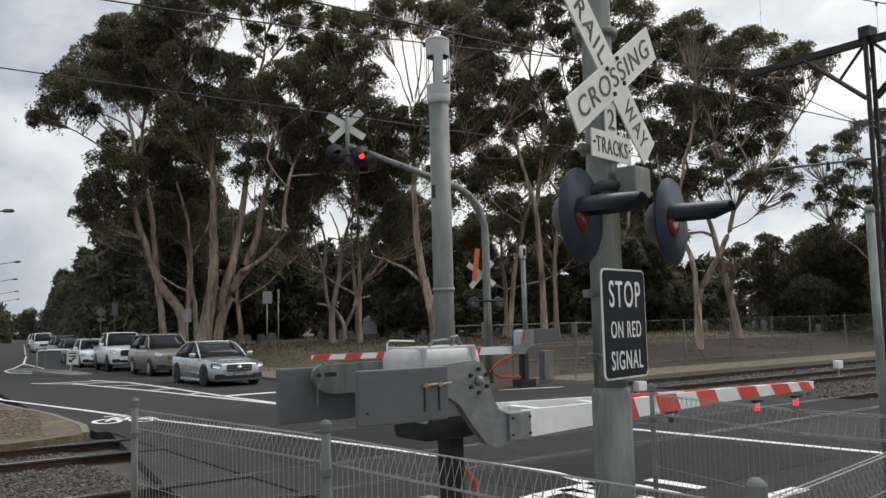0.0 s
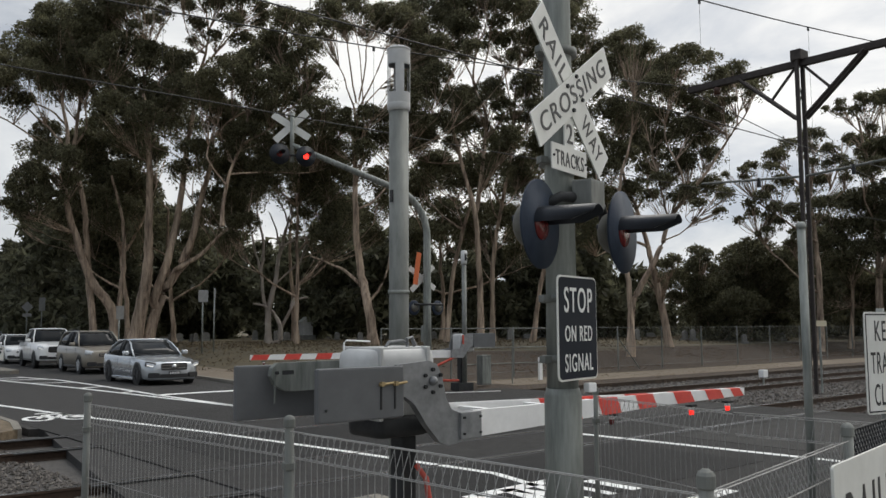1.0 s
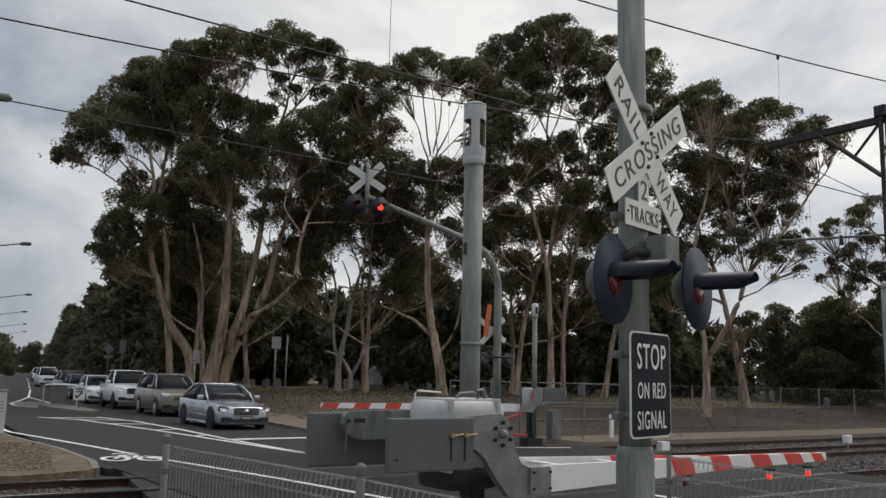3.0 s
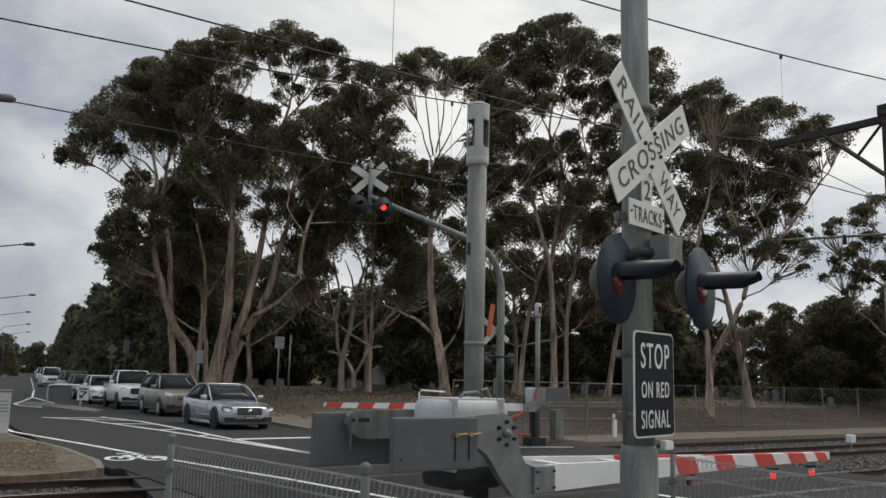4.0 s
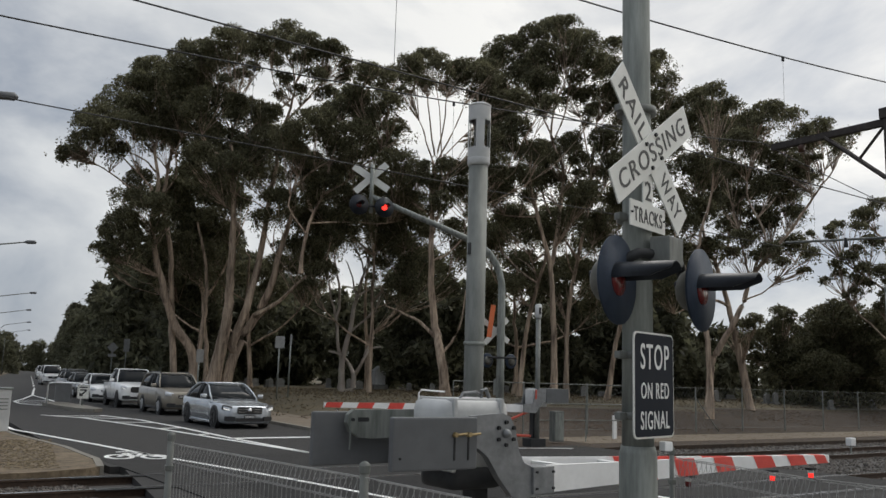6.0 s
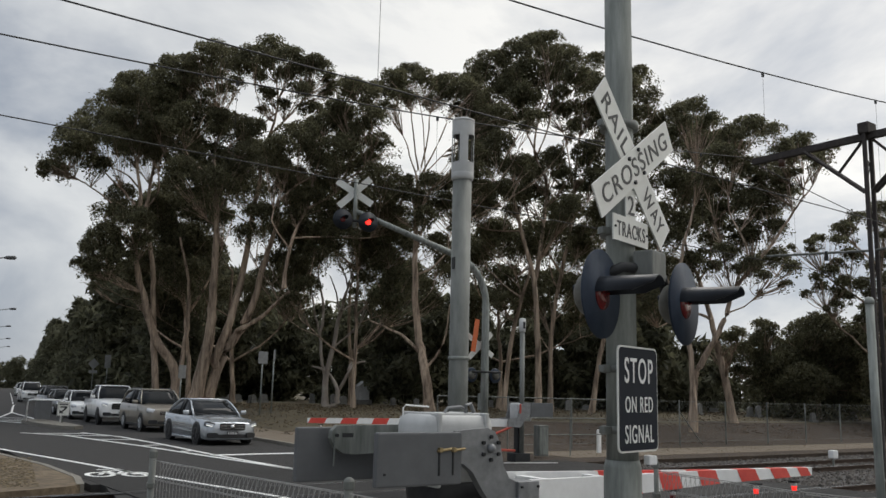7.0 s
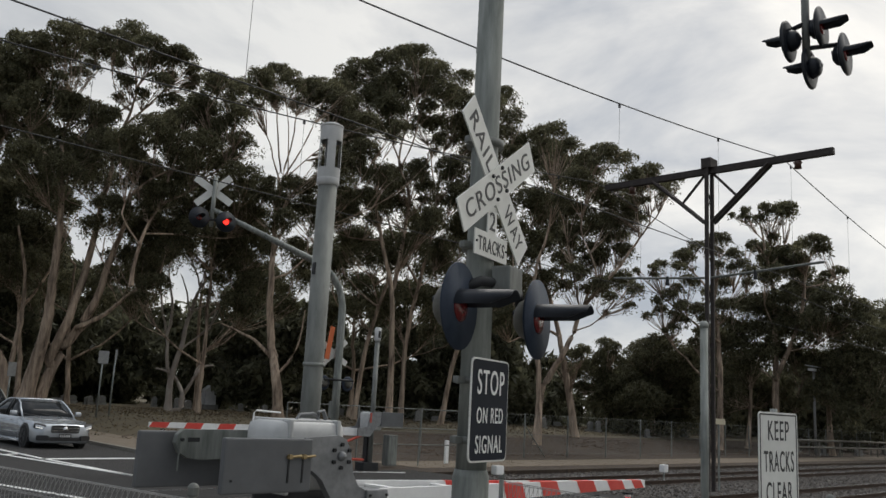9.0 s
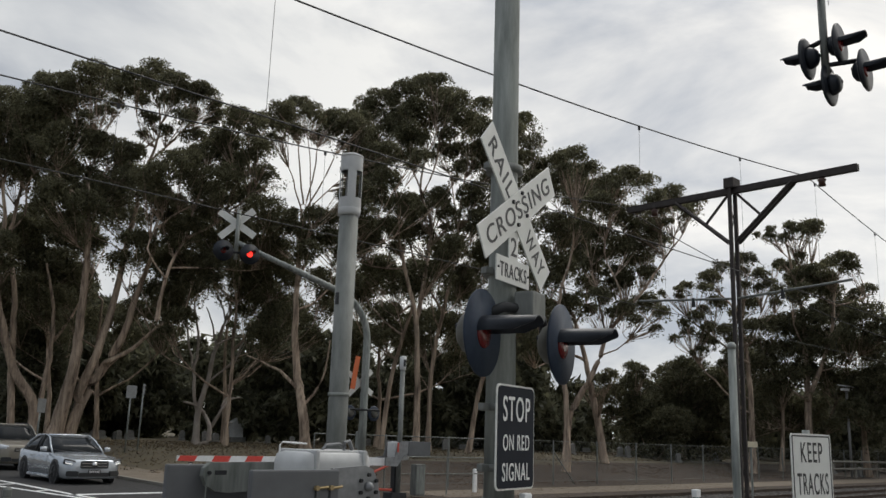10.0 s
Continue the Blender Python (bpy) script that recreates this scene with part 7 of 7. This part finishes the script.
# cabinet on the left verge
cb = thing("signal_cabinet", Matrix.Translation((-0.2, 28.2, 0.08)) @ Matrix.Rotation(radians(8), 4, "Z"), "pale grey signal cabinet on the verge", "cabinet")
part("body", box(bmesh.new(), (0, 0, 0.55), (0.8, 0.5, 1.1), bevel=0.02), M_housing, cb)
part("lid", box(bmesh.new(), (0, 0, 1.12), (0.86, 0.56, 0.05), bevel=0.015), M_galv, cb)
for k in range(4):
    part("louvre", box(bmesh.new(), (0.18, -0.255, 0.85 - 0.09 * k), (0.3, 0.012, 0.025)), M_galvdark, cb)


# roadside signs seen from behind or the side
def back_sign(P, turn, w, h, z, label, shape="rect", plate=None, sub=False):
    gz = max(0.08, ground_z(P[0], P[1])) - 0.05
    root = thing("road_sign", Matrix.Translation((P[0], P[1], gz)) @ Matrix.Rotation(radians(turn), 4, "Z"), label, "sign")
    part("post", tube(bmesh.new(), [(0, 0.04, 0), (0, 0.04, z + h / 2)], 0.035, 10), M_galv, root, "galvanised post", True)
    o = rounded(w, h, 0.04) if shape == "rect" else [(0, h / 2), (w / 2, 0), (0, -h / 2), (-w / 2, 0)]
    part("plate", shifted(prism(bmesh.new(), o, -0.01, 0.0), Matrix.Translation((0, 0, z))), plate or M_signback, root, "sign plate")
    if sub:
        part("sub_plate", shifted(prism(bmesh.new(), rounded(w * 0.75, h * 0.28, 0.02), -0.01, 0.0), Matrix.Translation((0, 0, z - h * 0.72))), plate or M_signback, root, "lower plate")
    return root


back_sign((11.4, 43.0), 8, 0.48, 0.58, 2.72, "square grey sign on a post by the verge")
back_sign((11.95, 43.0), 8, 0.1, 0.5, 2.75, "narrow grey sign edge on a post")
back_sign((7.6, 42.6), 40, 0.5, 0.6, 2.5, "pale sign on a post beside the queue")
back_sign((5.7, 66, 0), 5, 0.75, 0.75, 2.5, "diamond warning sign on a post seen far off", "diamond", M_signback, True)
back_sign((6.6, 66, 0), 5, 0.4, 0.9, 2.7, "tall grey sign on a post far off")


# street lamps
def street_lamp(x, y, reach):
    root = thing("street_lamp", Matrix.Translation((x - reach, y, 0)), "grey street lamp with a long curved arm", "street lamp", "street lamps along the road")
    part("pole", tube(bmesh.new(), [(0, 0, 0), (0, 0, 7.6), (0.15, 0, 8.2), (0.6, 0, 8.7), (reach - 0.6, 0, 9.35)], [0.1, 0.07, 0.06, 0.05, 0.04], 10), M_galvdark, root, "", True)
    part("lantern", tube(bmesh.new(), [(reach - 0.7, 0, 9.33), (reach - 0.5, 0, 9.36), (reach - 0.1, 0, 9.38), (reach, 0, 9.36)], [0.05, 0.12, 0.12, 0.04], 10), M_steelgrey, root, "grey lantern", True)


for x, y in ((-0.4, 28.6), (0.3, 60), (0.6, 100), (0.2, 130), (0.2, 165), (0.2, 200)):
    street_lamp(x, y, 4.6)


# ---- railway fence along the bank ----
def rail_fence():
    root = thing("chain_fence", Matrix(), "rusty chain wire railway fence with thin steel posts", "fence")
    us = [20.5 + 3.05 * k for k in range(26)]
    s = 24.6
    for k, u in enumerate(us):
        p = plan(u, s)
        z = ground_z(p.x, p.y) - 0.05
        part("post", tube(bmesh.new(), [p + Vector((0, 0, z)), p + Vector((0, 0, z + 1.85))], 0.03, 7), M_galvdark, root)
        if k % 8 == 3:
            q = plan(u + 1.5, s)
            part("brace", tube(bmesh.new(), [p + Vector((0, 0, z + 1.4)), q + Vector((0, 0, z))], 0.022, 6), M_galvdark, root)
    for h in (0.15, 0.95, 1.75):
        part("strand_wire", tube(bmesh.new(), [plan(u, s, ground_z(*plan(u, s).xy) + h) for u in us], 0.006, 4, False), M_galvdark, root)
    bm = bmesh.new()
    a = 20.5
    while a < 70:
        for d in (1.6, -1.6):
            tube(bm, [plan(a, s, 0.15), plan(a + d, s, 1.75)], 0.0018, 3, False)
        a += 0.2
    part("chain_wire", bm, M_galvdark, root, "fine chain wire mesh")


rail_fence()


def pipe_rail(pts, z, label, posts=True, r=0.017, material=None, low=None):
    root = thing("pipe_rail", Matrix(), label, "rail")
    tops = [Vector((x, y, ground_z(x, y) + z)) for x, y in pts]
    part("top_rail", tube(bmesh.new(), tops, r, 8), material or M_galvdark, root)
    if low:
        part("lower_rail", tube(bmesh.new(), [t - Vector((0, 0, low)) for t in tops], r, 8), material or M_galvdark, root)
    for t in tops:
        part("post", tube(bmesh.new(), [t, t - Vector((0, 0, z + 0.1))], r * 1.05, 8), material or M_galvdark, root)


pipe_rail([(12.9, 27.0), (15.2, 26.5), (17.4, 26.1), (19.6, 25.8)], 1.75, "grey pipe rail of the far pedestrian gate")
pipe_rail([(14.6, 24.6), (16.4, 24.7), (18.2, 24.9)], 1.15, "grey pipe rail beside the far footpath", low=0.5)
pipe_rail([(52 + 3 * k, 33.6 + 0.25 * k) for k in range(16)], 1.05, "pale post and rail fence along the path", r=0.06, material=M_kerb, low=0.45)

# equipment by the far tracks
eb = thing("relay_box", Matrix.Translation((23.3, 20.7, -0.02)), "small white relay box beside the rails", "box")
part("body", box(bmesh.new(), (0, 0, 0.30), (0.22, 0.2, 0.24), bevel=0.03), M_white, eb)
part("stand", tube(bmesh.new(), [(0, 0, -0.05), (0, 0, 0.2)], 0.03, 8), M_galv, eb)
eb2 = thing("relay_box", Matrix.Translation((15.0, 24.2, 0)), "grey relay cabinet by the far gate", "cabinet")
part("body", box(bmesh.new(), (0, 0, 0.5), (0.34, 0.3, 0.9), bevel=0.02), M_galvdark, eb2)
part("door", box(bmesh.new(), (0, -0.155, 0.5), (0.28, 0.02, 0.78), bevel=0.006), M_galv, eb2)
sl = thing("solar_lamp", Matrix.Translation((57.4, 35.5, ground_z(57.4, 35.5))), "slim grey lamp post with a solar panel", "lamp post")
part("pole", tube(bmesh.new(), [(0, 0, -0.1), (0, 0, 6.0)], 0.09, 10), M_wire, sl, "", True)
part("panel", box(bmesh.new(), (0, 0, 6.1), (1.25, 0.6, 0.06), Matrix.Rotation(radians(12), 4, "X")), M_housing, sl, "pale solar panel")
part("lantern", box(bmesh.new(), (0.0, 0, 5.85), (1.0, 0.3, 0.16), bevel=0.03), M_white, sl, "pale lantern")
wp = thing("marker_post", Matrix.Translation((18.4, 25.9, 0)), "short white marker post beside the far track", "post")
part("post", box(bmesh.new(), (0, 0, 0.36), (0.13, 0.1, 0.8), bevel=0.02), M_white, wp)
ys = thing("marker_board", Matrix.Translation((22.2, 17.8, 0)), "small cream board on a short post", "sign")
part("post", tube(bmesh.new(), [(0, 0, -0.1), (0, 0, 1.9)], 0.03, 8), M_galv, ys)
part("board", box(bmesh.new(), (0, -0.04, 1.85), (0.5, 0.02, 0.16)), M_yellow, ys)


# headstones on the bank
def headstones():
    rng = random.Random(9)
    made = []
    for k in range(5):
        w, h, t = rng.uniform(0.4, 0.8), rng.uniform(0.4, 0.9), 0.16
        root = thing("headstone", Matrix.Translation((0, 0, -50)), "weathered grey headstone in the dry grass", "headstone", "headstones under the trees")
        o = [(-w / 2, 0), (w / 2, 0), (w / 2, h * 0.8), (w * 0.3, h * 0.95), (0, h), (-w * 0.3, h * 0.95), (-w / 2, h * 0.8)]
        part("slab", prism(bmesh.new(), o, -t / 2, t / 2), M_headstone, root)
        part("plinth", box(bmesh.new(), (0, 0, 0.06), (w * 1.2, t * 2.4, 0.16)), M_headstone, root)
        made.append(root)
    n = 0
    while n < 46:
        a = radians(rng.uniform(12, 66))
        d = rng.uniform(64, 84)
        x, y = 0.6 + d * math.sin(a), 2 + d * math.cos(a)
        m = Matrix.Translation((x, y, ground_z(x, y) - 0.05)) @ Matrix.Rotation(rng.uniform(-0.4, 0.4), 4, "Z")
        if n < 5:
            made[n].matrix_world = m
        else:
            copy_thing(made[n % 5], m)
        n += 1


headstones()
mo = thing("monument", Matrix.Translation((27.5, 71, 0.8)), "pale stone monument under the trees", "monument")
part("plinth", box(bmesh.new(), (0, 0, 0.2), (1.3, 1.3, 0.4), bevel=0.03), M_headstone, mo)
part("shaft", box(bmesh.new(), (0, 0, 0.95), (0.95, 0.95, 1.2), bevel=0.04), M_housing, mo, "pale stone block")
part("cap", prism(bmesh.new(), [(-0.55, 1.52), (0.55, 1.52), (0, 1.95)], -0.5, 0.5), M_housing, mo)

# leaf litter and dry tufts
scatter("fallen_leaves", 2500, bed_area(14.8, 40, 19.6, 25.4), 0.03, M_grass, "brown fallen leaves and bark chips", "leaf litter", lambda x, y: 0.005, 0.3, 21)
scatter("fallen_leaves", 6500, lambda rng: (rng.uniform(-6, 1.2), rng.uniform(18.6, 25)), 0.042, M_grass, "dry leaves scattered on the verge", "leaf litter", lambda x, y: 0.085, 0.3, 22)


M_chip = mat("bark_chips", (0.028, 0.018, 0.011), (0.115, 0.075, 0.045), 0.9, 0, 3, 0, 0, island=0.6)
scatter("bark_litter", 6500, bed_area(15.5, 62, 24.8, 34.5), 0.07, M_chip, "brown bark and leaf litter strewn over the bank", "leaf litter", lambda x, y: ground_z(x, y) - 0.05, 0.35, 23)


def tufts(name, count, area, h, seed):
    rng = np.random.RandomState(seed)
    vs, fs = [], []
    for i in range(count):
        x, y = area(rng)
        z = ground_z(x, y) - 0.02
        a = rng.uniform(0, 6.28)
        w = 0.02 + 0.03 * rng.rand()
        lean = rng.normal(0, 0.08, 2)
        hh = h * rng.uniform(0.5, 1.3)
        vs += [(x - w * math.cos(a), y - w * math.sin(a), z), (x + w * math.cos(a), y + w * math.sin(a), z), (x + lean[0], y + lean[1], z + hh)]
        fs.append((3 * i, 3 * i + 1, 3 * i + 2))
    me = bpy.data.meshes.new(name)
    me.from_pydata(vs, [], fs)
    me.materials.append(M_grass)
    tagged(new(name, me), "dry yellow grass tufts on the bank", "grass", kind="stuff")


tufts("dry_grass", 26000, bed_area(15, 75, 35, 60), 0.07, 31)
